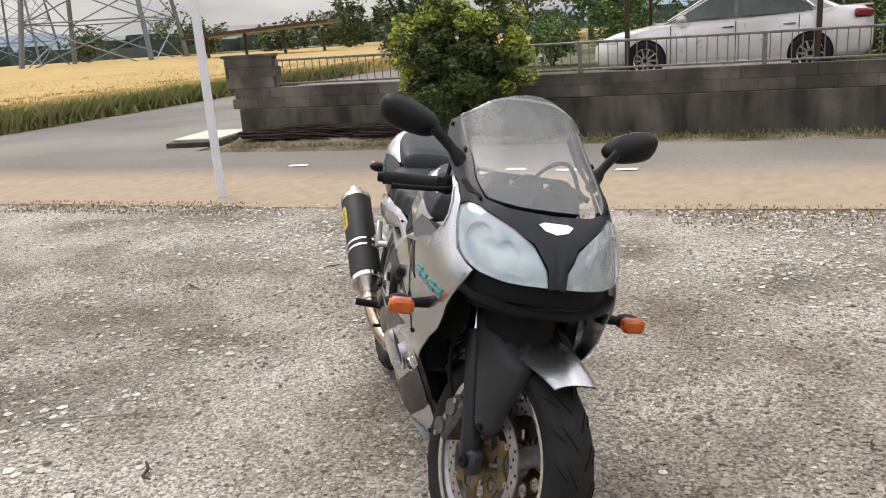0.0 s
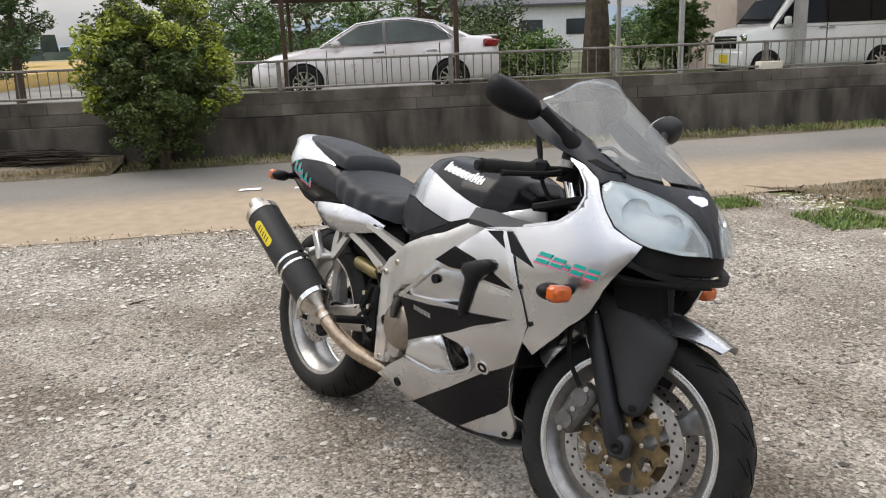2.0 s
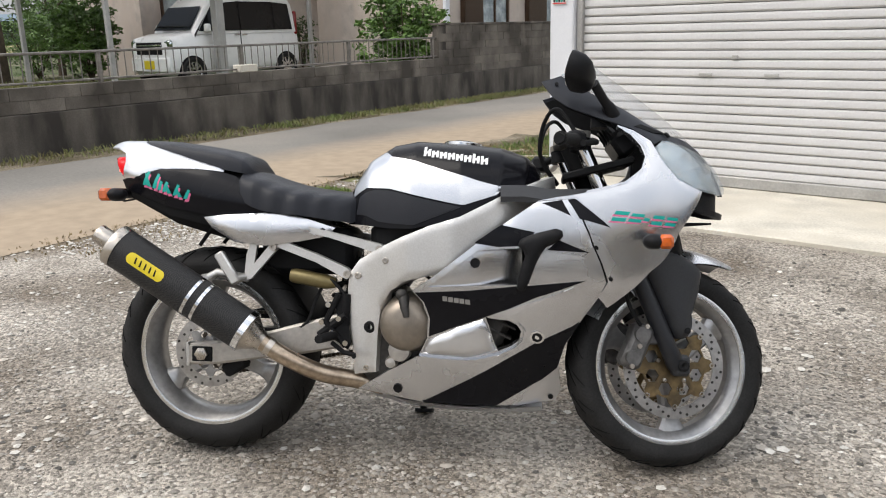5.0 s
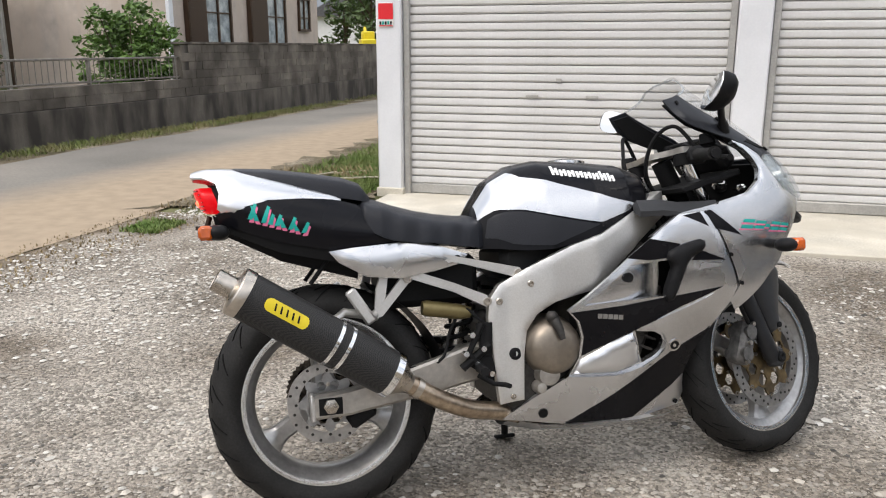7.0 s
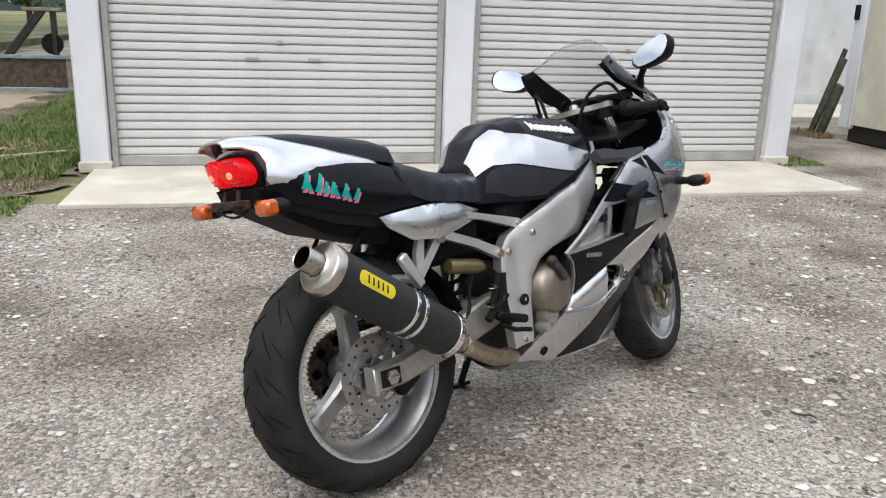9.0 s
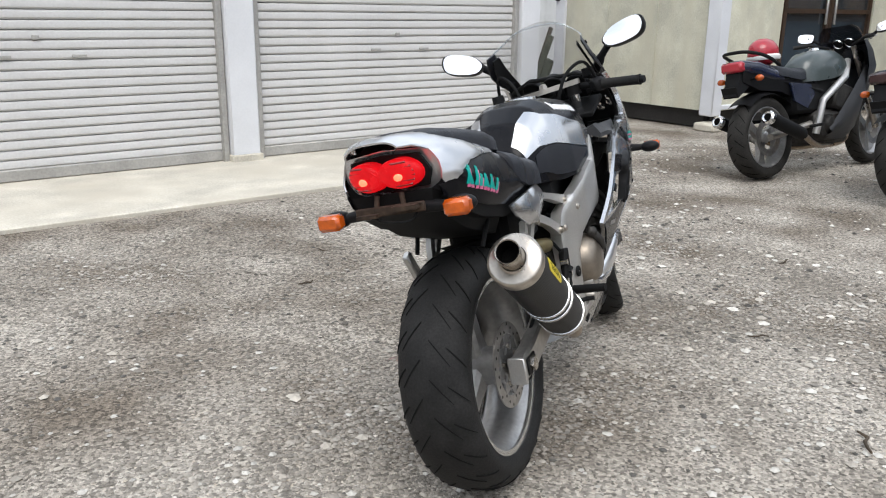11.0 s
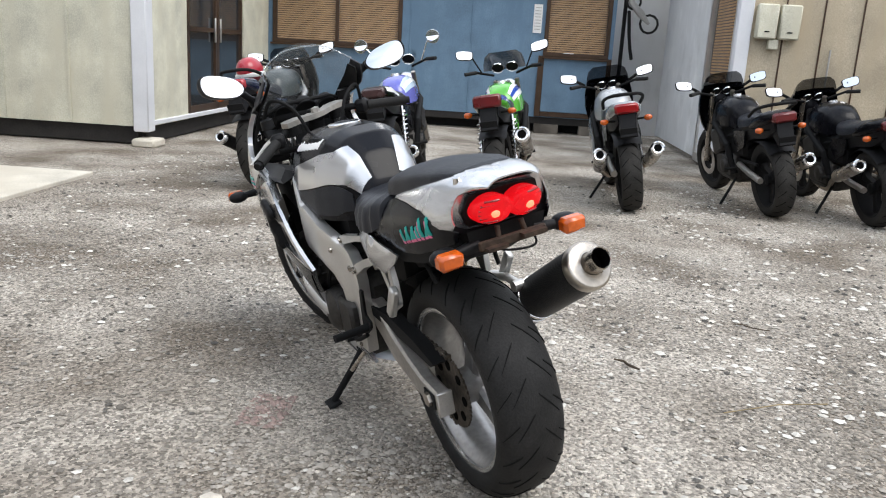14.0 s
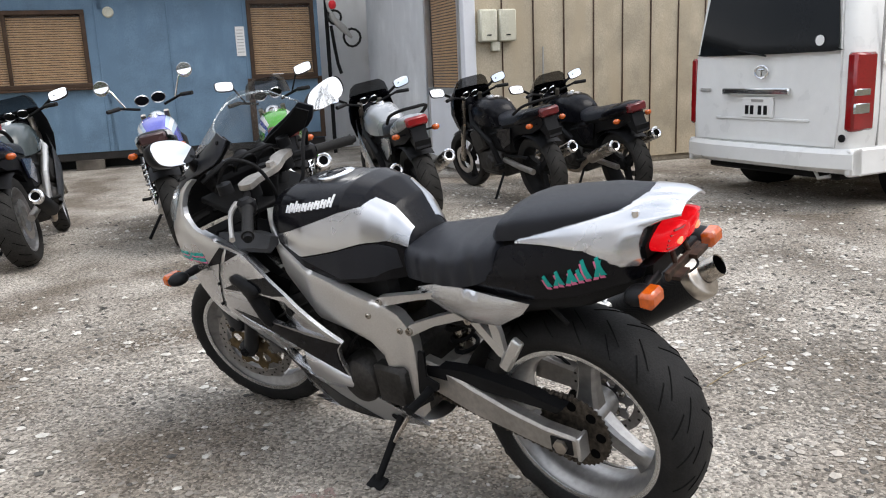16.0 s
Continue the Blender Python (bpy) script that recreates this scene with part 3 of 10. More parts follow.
def sticks():
    r = random.Random(5)
    spots = [(0.93, -0.45, 0.16, 0.009, 40), (0.29, 1.78, 0.09, 0.006, 10), (1.55, -1.1, 0.2, 0.005, 75), (-0.9, -1.55, 0.14, 0.008, 60), (2.4, 0.7, 0.12, 0.007, 20), (-1.4, -0.9, 0.12, 0.006, 130), (1.4, 0.2, 0.1, 0.006, 150), (0.6, 2.2, 0.1, 0.005, 100)]
    for a, b, ln, rad, turn in spots:
        rad, ln = rad * 0.6, ln * 0.8
        pts = [(ln * (i / 4 - 0.5), r.uniform(-0.012, 0.012), rad + r.uniform(0, 0.006)) for i in range(5)]
        ob = part("twig", Geo().tube(pts, [rad * 0.7, rad, rad * 1.1, rad, rad * 0.6], 6), bark_m, m=yard(a, b, 0.004, turn))
        tagged(ob, "dark broken twig lying on the gravel", "twig", "twigs on the gravel")


sticks()
straw = part("straw", Geo().tube([(0, -0.2, 0.008), (0.01, 0, 0.014), (-0.01, 0.24, 0.008)], 0.0022, 5), dry_m, m=yard(0.64, -0.95, 0, 20))
tagged(straw, "dry straw lying on the gravel", "straw")
for i, (x, y, tn, ln) in enumerate(((0, 0, 35, 0.7), (0.1, 0.14, 52, 0.55), (-0.1, 0.2, 40, 0.6), (0.16, -0.12, 60, 0.5), (-0.2, -0.1, 25, 0.45))):
    ob = part("broken_slat", Geo().box((0, 0, 0.03 + 0.012 * i), (0.028, ln, 0.014), bev=0.003), dry_pale_m, m=yard(-2.24 + x, 5.35 + y, 0, -tn))
    tagged(ob, "pale broken bamboo slat lying in the weeds", "slat", "broken slats in the weeds")

# white dashes left on the lane
for a, b, ln in ((-4.71, -0.55, 0.2), (-4.65, 0.0, 0.3), (-4.65, 0.5, 0.2), (-4.57, 2.83, 0.34), (-5.06, -3.1, 0.22)):
    ob = part("road_marking", ragged([(a - 0.05, b - ln / 2), (a + 0.05, b - ln / 2), (a + 0.05, b + ln / 2), (a - 0.05, b + ln / 2)], 0.013, 0.012, 0.05, int(b * 50)), white_mark_m, m=YARD, sharp=0, clean=False)
    tagged(ob, "worn white paint dash on the lane", "road marking", "lane dashes", "structure")


# ---- plants ----
def leaf_cloud(count, spots, size, seed, flatten=1.0, shell=0.55):
    """Many single bent leaves in clumps; spots: centre and radii."""
    r = random.Random(seed)
    vs, fs = [], []
    for _ in range(count):
        c, rad = r.choice(spots)
        d = Vector((r.gauss(0, 1), r.gauss(0, 1), r.gauss(0, 1))).normalized() * (shell + (1 - shell) * r.random())
        p = Vector(c) + Vector((d.x * rad[0], d.y * rad[1], d.z * rad[2]))
        s = size * r.uniform(0.6, 1.35)
        u = Vector((r.gauss(0, 1), r.gauss(0, 1), r.gauss(0, 0.6))).normalized()
        v = u.cross(Vector((r.gauss(0, 1), r.gauss(0, 1), r.gauss(0, 1)))).normalized()
        w = u.cross(v)
        k = len(vs)
        vs += [tuple(p - u * s), tuple(p + v * s * 0.42 + w * s * 0.15), tuple(p + u * s), tuple(p - v * s * 0.42 + w * s * 0.15)]
        fs += [(k, k + 1, k + 2), (k, k + 2, k + 3)]
    g = Geo()
    g.v, g.f = vs, fs
    return g


def clumps(n, centre, radii, size, seed):
    r = random.Random(seed)
    out = []
    for _ in range(n):
        d = Vector((r.gauss(0, 1), r.gauss(0, 1), r.gauss(0, 1))).normalized() * r.uniform(0.35, 1.0)
        s = size * r.uniform(0.6, 1.3)
        out.append(((centre[0] + d.x * radii[0], centre[1] + d.y * radii[1], centre[2] + d.z * radii[2]), (s, s, s * 0.75)))
    return out


def tree(a, b, z, height, spread, leaf, count, size, label, seed, name="tree", trunk=0.12, bare=0.3, category="tree"):
    """A tapered trunk with limbs and a crown of many leaves in clumps."""
    r = random.Random(seed)
    t = thing(name, yard(a, b, z), label, category)
    top = height * 0.72
    g = Geo()
    g.tube([(0, 0, -0.05), (r.uniform(-0.05, 0.05), 0.02, top * 0.3), (r.uniform(-0.1, 0.1), r.uniform(-0.1, 0.1), top * 0.65), (0, 0, top)], [trunk * 1.2, trunk, trunk * 0.7, trunk * 0.25], 8)
    for i in range(6):
        an, h = i * 1.05 + r.uniform(-0.3, 0.3), top * r.uniform(0.35, 0.9)
        e = spread * r.uniform(0.5, 0.8)
        g.tube([(0, 0, h), (math.cos(an) * e * 0.5, math.sin(an) * e * 0.5, h + 0.18 * height), (math.cos(an) * e, math.sin(an) * e, h + 0.22 * height)], [trunk * 0.5, trunk * 0.3, trunk * 0.1], 6)
    part("trunk", g, bark_m, t)
    mid = height * (bare + 1) / 2
    cl = clumps(26, (0, 0, mid), (spread * 0.72, spread * 0.72, height * (1 - bare) / 2 * 0.85), spread * 0.32, seed + 1)
    part("crown", leaf_cloud(count, cl, size, seed + 2), leaf, t, sharp=0, clean=False)
    return t


def shrub(a, b, z, rad, h, leaf, count, size, label, seed, tips=None):
    t = thing("shrub", yard(a, b, z), label, "shrub")
    r = random.Random(seed)
    g = Geo()
    for i in range(7):
        an = i * 0.9
        g.tube([(0, 0, -0.02), (math.cos(an) * rad * 0.3, math.sin(an) * rad * 0.3, h * 0.4), (math.cos(an) * rad * 0.6, math.sin(an) * rad * 0.6, h * r.uniform(0.7, 0.9))], [0.025, 0.018, 0.006], 6)
    part("stem", g, bark_m, t)
    cl = clumps(220, (0, 0, h * 0.5), (rad * 0.88, rad * 0.88, h * 0.49), rad * 0.17, seed + 1)
    part("foliage", leaf_cloud(count, cl, size, seed + 2, shell=0.3), leaf, t, sharp=0, clean=False)
    if tips:
        outer = [c for c in cl if (c[0][2] > h * 0.68 or abs(c[0][1]) > rad * 0.55) and r.random() < 0.7]
        part("new_growth", leaf_cloud(count // 5, [((c[0] * 1.08, c[1] * 1.08, c[2] + 0.04), q) for c, q in outer], size * 1.15, seed + 3, shell=0.85), tips, t, "bright yellow-green young shoots", sharp=0, clean=False)
    return t


def grass(name, rects, count, h, m, label, seed, z=0.0, wide=0.006):
    r = random.Random(seed)
    vs, fs = [], []
    for _ in range(count):
        a0, a1, b0, b1 = r.choice(rects)
        x, y = r.uniform(a0, a1), r.uniform(b0, b1)
        hh, t = h * r.uniform(0.4, 1.2), r.uniform(0, 6.28)
        dx, dy, k = math.cos(t), math.sin(t), len(vs)
        w, ln = wide * r.uniform(0.7, 1.4), hh * r.uniform(0.2, 0.9)
        vs += [(x - dy * w, y + dx * w, z), (x + dy * w, y - dx * w, z), (x + dx * ln * 0.4 + dy * w * 0.7, y + dy * ln * 0.4 - dx * w * 0.7, z + hh * 0.6), (x + dx * ln, y + dy * ln, z + hh)]
        fs += [(k, k + 1, k + 2), (k, k + 2, k + 3)]
    g = Geo()
    g.v, g.f = vs, fs
    tagged(part(name, g, m, m=YARD, sharp=0, clean=False), label, "grass", kind="stuff")


shrub(-6.5, -1.6, 0, 0.86, 1.95, leaf_m, 46000, 0.024, "dense broad-leaved shrub with yellow-green shoots in front of the wall", 21, young_leaf_m)
grass("weeds", [(-6.95, -6.45, -4.5, 16), (-6.98, -6.7, -4, 22), (-6.9, -6.5, 6, 14)], 6000, 0.07, grass_m, "low weeds along the foot of the wall", 31)
grass("weeds", [(-2.9, -1.75, 5.0, 11), (-2.6, -1.75, 4.9, 8.0), (-2.3, -1.75, 4.4, 9.0), (-2.7, -1.75, 6.5, 12)], 30000, 0.075, lush_m, "low green grass beside the garage", 32)
grass("weeds", [(-3.15, -2.4, 3.7, 6.0), (-2.9, -1.8, 4.0, 5.0)], 1800, 0.05, dry_m, "dry brown weeds on the soil", 38)
grass("weeds", [(-3.15, -2.75, -6, 3.4), (-3.2, -2.5, 1.0, 3.6), (-3.2, -2.7, -5, -2.5)], 2600, 0.022, dry_m, "short dry weeds along the gravel edge", 33)
grass("weeds", [(4.35, 4.85, 4.65, 5.15), (-2.3, -1.75, 3.3, 3.8), (-2.9, -2.6, 2.9, 3.3), (-2.5, -2.2, 3.9, 4.2)], 4200, 0.035, lush_m, "small green weeds at the slab corner", 34)
grass("lawn", [(-19, -12.0, 3.2, 9.0), (-15, -8.0, 2.5, 8.0), (-9, -7.6, -4, 16)], 24000, 0.1, grass_m, "green garden grass behind the railing", 36, LOT, 0.012)
# bank of soil and dead leaves left of the shrub
bank = Geo()
rows = []
for i in range(25):
    b = -5.0 + i * 0.12
    hgt = 0.06 * math.sin(math.pi * min(1, (i + 1) / 24)) + 0.035
    rows.append([(-7.0, b, -0.01), (-6.98, b, hgt + 0.09), (-6.8, b, hgt * rng.uniform(1.2, 1.5)), (-6.55, b, hgt * rng.uniform(0.7, 1.1)), (-6.3, b, hgt * rng.uniform(0.25, 0.5)), (-6.15, b, 0.002)])
bank.rings(rows, close=False)
tagged(part("soil_bank", bank, dirt_m, m=YARD), "bank of dark soil and dead leaves at the wall foot", "soil", kind="structure")
grass("dead_stalks", [(-6.9, -6.25, -4.8, -2.2)], 3000, 0.045, dry_m, "dead stalks and leaves on the soil bank", 37, 0.04)
# a heap of cut twigs lies along the wall foot
pile = thing("twig_pile", yard(-6.74, -3.7, 0.1), "long dark heap of cut twigs along the wall", "twig pile")
for k in range(240):
    y0, ln = rng.uniform(-1.2, 0.75), rng.uniform(0.35, 0.8)
    z0 = rng.uniform(0.0, 0.17) * (1 - 0.3 * abs(y0))
    x0 = rng.uniform(-0.16, 0.16) * (1 - z0 * 3.5)
    part("twig", Geo().tube([(x0, y0, z0), (x0 + rng.uniform(-0.05, 0.05), y0 + ln / 2, z0 + rng.uniform(-0.01, 0.03)), (x0 + rng.uniform(-0.06, 0.06), y0 + ln, z0 - rng.uniform(0.0, 0.03))], [0.013, 0.012, 0.005], 5), twig_m, pile)


def drain_cover():
    t = thing("drain_box", yard(-7.35, -5.75, 0, 8), "low concrete drain box beside the side road", "drain box")
    part("body", Geo().box((0, 0, 0.02), (1.3, 0.75, 0.1), bev=0.01), wall_m, t)
    part("lid", Geo().box((-0.05, 0, 0.085), (1.05, 0.7, 0.03), bev=0.006), slab_m, t, "pale concrete lid")


drain_cover()


def marker_pole():
    t = thing("marker_pole", yard(-3.44, -3.02, 0), "slim white steel pole standing at the gravel edge", "pole")
    part("shaft", Geo().tube([(0, 0, -0.05), (0.01, -0.005, 1.4), (0.02, -0.01, 2.8)], 0.04, 14), frame_white_m, t)
    part("cap", Geo().lathe([(0.042, 0), (0.042, 0.02), (0.018, 0.038)], (0.02, -0.01, 2.8), "z", 14), frame_white_m, t)


marker_pole()


# ---- retaining wall with blocks and railing ----
def retaining_wall():
    t = thing("wall_roadside", YARD, "stained concrete retaining wall topped with grey blocks", "wall", kind="structure")
    part("footing", Geo().box((-7.09, 8.0, 0.22), (0.18, 26.0, 0.5), bev=0.01), wall_m, t)
    r = random.Random(4)
    bl = part("block", Geo().box((0, 0, 0), (0.146, 0.397, 0.136), bev=0.003), block_m, t)
    spots = []
    for row in range(2):
        z = 0.475 + 0.069 + row * 0.138
        b = -4.9 + (0.2 if row else 0.0)
        while b < 20.8:
            spots.append((b, z))
            b += 0.4
    for row in range(4):
        z = 0.753 + 0.069 + row * 0.138
        b = 10.25 + (0.2 if row % 2 else 0.0)
        while b < 20.7:
            spots.append((b, z))
            b += 0.4
    for row in range(3):
        for b in (-4.96, -4.62):
            spots.append((b + (0.05 if row % 2 else 0), 0.822 + row * 0.138))
    for i, (b, z) in enumerate(spots):
        m = pose(-7.09 + r.uniform(-0.004, 0.004), b, z, 0, 0, r.uniform(-0.4, 0.4))
        if i == 0:
            bl.matrix_basis = m
        else:
            again(bl, t, m)
    part("mortar", Geo().box((-7.09, 7.9, 0.61), (0.13, 25.9, 0.27)).box((-7.09, 15.35, 1.02), (0.13, 10.6, 0.55)).box((-7.09, -4.8, 0.95), (0.13, 0.72, 0.41)), wall_m, t)
    part("coping", Geo().box((-7.09, 15.4, 1.325), (0.17, 10.8, 0.04), bev=0.006).box((-7.09, -4.8, 1.18), (0.17, 0.8, 0.04), bev=0.006), wall_m, t)


retaining_wall()


def railing():
    t = thing("railing", yard(-7.09, 0), "low weathered aluminium railing on the block wall", "railing")
    part("top_rail", Geo().box((0, 2.8, 1.1), (0.045, 14.5, 0.03), bev=0.008), rail_m, t)
    part("bottom_rail", Geo().box((0, 2.8, 0.79), (0.035, 14.5, 0.025), bev=0.006), rail_m, t)
    post = part("post", Geo().box((0, 0, 0.93), (0.05, 0.05, 0.36), bev=0.006), rail_m, t)
    post.matrix_basis = pose(0, -4.4, 0)
    for i in range(1, 8):
        again(post, t, pose(0, -4.4 + i * 2.05, 0))
    bar = part("baluster", Geo().tube([(0, 0, 0.79), (0, 0, 1.1)], 0.0065, 6), rail_m, t)
    bar.matrix_basis = pose(0, -4.3, 0)
    for i in range(1, 129):
        if i % 18:
            again(bar, t, pose(0, -4.3 + i * 0.111, 0))
    for b in (-2.1, 5.9):
        part("concrete_foot", Geo().box((0, b, 0.8), (0.16, 0.3, 0.1), bev=0.01), slab_m, t)


railing()


# ---- garage with two roller shutters ----
def garage():
    t = thing("garage", YARD, "white steel garage with two ivory roller shutters", "garage", kind="structure")
    gb = 4.73
    part("side_wall", Geo().box((-1.56, 7.6, 1.4), (0.12, 5.4, 2.8)), frame_white_m, t)
    part("side_wall", Geo().box((4.39, 7.6, 1.4), (0.12, 5.4, 2.8)), frame_white_m, t)
    part("back_wall", Geo().box((1.41, 10.3, 1.4), (6.0, 0.1, 2.8)), frame_white_m, t)
    part("roof", Geo().box((1.41, 7.5, 2.86), (6.5, 6.1, 0.12), bev=0.01), grey_steel_m, t)
    part("lintel", Geo().box((1.41, gb + 0.1, 2.6), (6.1, 0.2, 0.42), bev=0.01), frame_white_m, t)
    for a, w in ((-1.53, 0.22), (1.32, 0.24), (4.36, 0.24)):
        c = part("pillar", Geo().box((a, gb + 0.11, 1.22), (w, 0.22, 2.36), bev=0.012), frame_white_m, t)
        part("foot", Geo().box((a, gb + 0.1, 0.04), (w + 0.02, 0.25, 0.085), bev=0.008), slab_m, c, "concrete pillar foot")
    for a0, a1 in ((-1.415, 1.195), (1.445, 4.235)):
        w = a1 - a0
        s = thing("shutter", pose(a0, gb + 0.1, 0.0), "closed ivory roller shutter with horizontal slats", "")
        s.parent = t
        for x in (0.0, w):
            part("guide_rail", Geo().box((x + (0.025 if x == 0 else -0.025), -0.02, 1.2), (0.05, 0.07, 2.36), bev=0.006), grey_steel_m, s)
        prof = [(0.0, 0.0), (-0.006, 0.006), (-0.012, 0.012), (-0.012, 0.05), (-0.007, 0.058), (0.004, 0.062), (0.004, 0.0)]
        sl = part("slat", Geo().prism(prof, 0.03, w - 0.03, "yz"), shutter_m, s)
        z0 = 0.115
        sl.matrix_basis = pose(0, 0, z0)
        for i in range(1, 34):
            again(sl, s, pose(0, 0, z0 + i * 0.067))
        part("bottom_bar", Geo().box((w / 2, 0, 0.075), (w - 0.06, 0.045, 0.085), bev=0.008), grey_steel_m, s)
        part("backing", Geo().box((w / 2, 0.022, 1.2), (w, 0.006, 2.4)), shutter_m, s)
        part("lock_plate", Geo().box((w * 0.497, -0.018, 1.0), (0.045, 0.012, 0.03), bev=0.004), grey_steel_m, s)
        for x in (w * 0.415, w * 0.6):
            part("grip", Geo().box((x, -0.018, 0.873), (0.1, 0.016, 0.022), bev=0.005), grey_steel_m, s)
    sg = part("security_sign", Geo().box((-1.545, gb - 0.006, 1.515), (0.13, 0.008, 0.19), bev=0.002), paper_m, t, "small red and white security sign")
    part("sign_band", Geo().box((-1.545, gb - 0.012, 1.545), (0.128, 0.004, 0.125)), red_m, sg)
    for i in range(5):
        part("mark", Geo().box((-1.592 + i * 0.023, gb - 0.012, 1.452), (0.016, 0.003, 0.026)), teal_m if i % 2 else matt_black_m, sg)
    part("sign_line", Geo().box((-1.545, gb - 0.0125, 1.43), (0.12, 0.003, 0.008)), red_m, sg)


garage()
tagged(part("slab", Geo().box((1.38, 4.4, -0.02), (5.85, 1.84, 0.1), bev=0.008), slab_m, m=YARD), "pale concrete apron in front of the shutters", "slab", kind="structure")
# pale wall and leaning planks in the passage behind the garage
tagged(part("wall_passage", Geo().box((7.2, 9.9, 1.3), (5.6, 0.12, 2.6)).box((7.2, 9.825, 0.12), (5.6, 0.03, 0.22)), greywall_m, m=YARD), "pale grey siding wall closing the passage", "wall", kind="structure")
for p0, p1, w, m_ in (((6.15, 6.66, 0.03), (6.2, 6.33, 0.92), 0.035, moss_plank_m), ((6.2, 6.56, 0.03), (6.21, 6.34, 0.62), 0.05, moss_plank_m), ((6.2, 6.74, 0.03), (6.22, 6.36, 1.02), 0.028, old_plank_m)):
    p0, p1 = Vector(p0), Vector(p1)
    q = (p1 - p0).to_track_quat("Z", "Y").to_matrix().to_4x4()
    p = part("leaning_plank", Geo().box((0, 0, (p1 - p0).length / 2), (w, w * 2.2, (p1 - p0).length), bev=0.005), m_, m=YARD @ Matrix.Translation(p0) @ q)
    tagged(p, "dark weathered plank leaning against the cream shed", "plank", "leaning planks")
grass("dry_weed", [(6.0, 6.3, 6.35, 6.95)], 500, 0.07, dry_m, "dead weeds heaped at the foot of the planks", 43)
tagged(part("slab", Geo().box((7.8, 8.85, 0.02), (2.6, 1.7, 0.09), bev=0.008), slab_m, m=YARD), "pale concrete slab in the passage", "slab", kind="structure")


# ---- sheds round the parked row ----
def cream_shed():
    t = thing("cream_shed", YARD, "cream steel container shed with brown sliding doors", "shed", kind="structure")
    part("long_wall", Geo().box((6.31, 5.08, 1.42), (0.12, 2.12, 2.44)), cream_m, t)
    part("rear_wall", Geo().box((8.4, 6.18, 1.42), (4.3, 0.12, 2.44)), cream_m, t)
    w = part("door_wall", Geo().box((6.85, 3.96, 1.42), (1.1, 0.12, 2.44)).box((10.05, 3.96, 1.42), (1.2, 0.12, 2.44)).box((8.45, 3.96, 2.5), (2.1, 0.12, 0.3)), cream_m, t)
    part("roof", Geo().box((8.5, 5.08, 2.7), (4.7, 2.5, 0.12), bev=0.01), grey_steel_m, t)
    post = part("corner_post", Geo().box((0, 0, 1.4), (0.17, 0.17, 2.5), bev=0.012), frame_white_m, t)
    post.matrix_basis = pose(6.29, 3.94, 0)
    again(post, t, pose(6.3, 6.21, 0))
    part("hinge", Geo().box((6.21, 6.25, 1.42), (0.03, 0.07, 0.16), bev=0.005).box((6.21, 6.15, 1.62), (0.02, 0.06, 0.03), bev=0.004), matt_black_m, t)
    for b in (4.72, 5.45):
        part("seam", Geo().box((6.245, b, 1.42), (0.012, 0.03, 2.42), bev=0.003), cream_m, t)
    part("skid", Geo().box((6.36, 5.1, 0.11), (0.14, 2.2, 0.2), bev=0.01).box((8.5, 4.02, 0.11), (4.3, 0.12, 0.2), bev=0.01), timber_and_shade_m, t)
    part("floor_edge", Geo().box((8.5, 3.92, 0.235), (4.4, 0.1, 0.05), bev=0.006), frame_white_m, t)
    part("foot_stone", Geo().box((6.25, 3.88, 0.04), (0.3, 0.25, 0.09), bev=0.02), slab_m, t)
    for i, a in enumerate((7.44, 8.43)):
        d = part("sliding_door", Geo().box((a + 0.03, 3.93, 1.3), (0.06, 0.05, 2.05)).box((a + 0.95, 3.93, 1.3), (0.06, 0.05, 2.05)).box((a + 0.49, 3.93, 0.3), (0.94, 0.05, 0.08)).box((a + 0.49, 3.93, 1.25), (0.94, 0.05, 0.05)).box((a + 0.49, 3.93, 2.32), (0.94, 0.05, 0.06)), brown_m, t)
        part("pane", Geo().box((a + 0.49, 3.945, 0.78), (0.9, 0.012, 0.9)), glass_m, d)
        part("pane", Geo().box((a + 0.49, 3.945, 1.78), (0.9, 0.012, 1.02)), glass_m, d)
        sl = part("blind_slat", Geo().box((a + 0.49, 3.962, 1.3), (0.6, 0.012, 0.02)), paper_m, d)
        for k in range(1, 26):
            again(sl, d, pose(0, 0, k * 0.04))
        part("pull", Geo().box((a + (0.9 if i == 0 else 0.1), 3.9, 1.25), (0.03, 0.02, 0.3), bev=0.005), alu_m, d)


cream_shed()


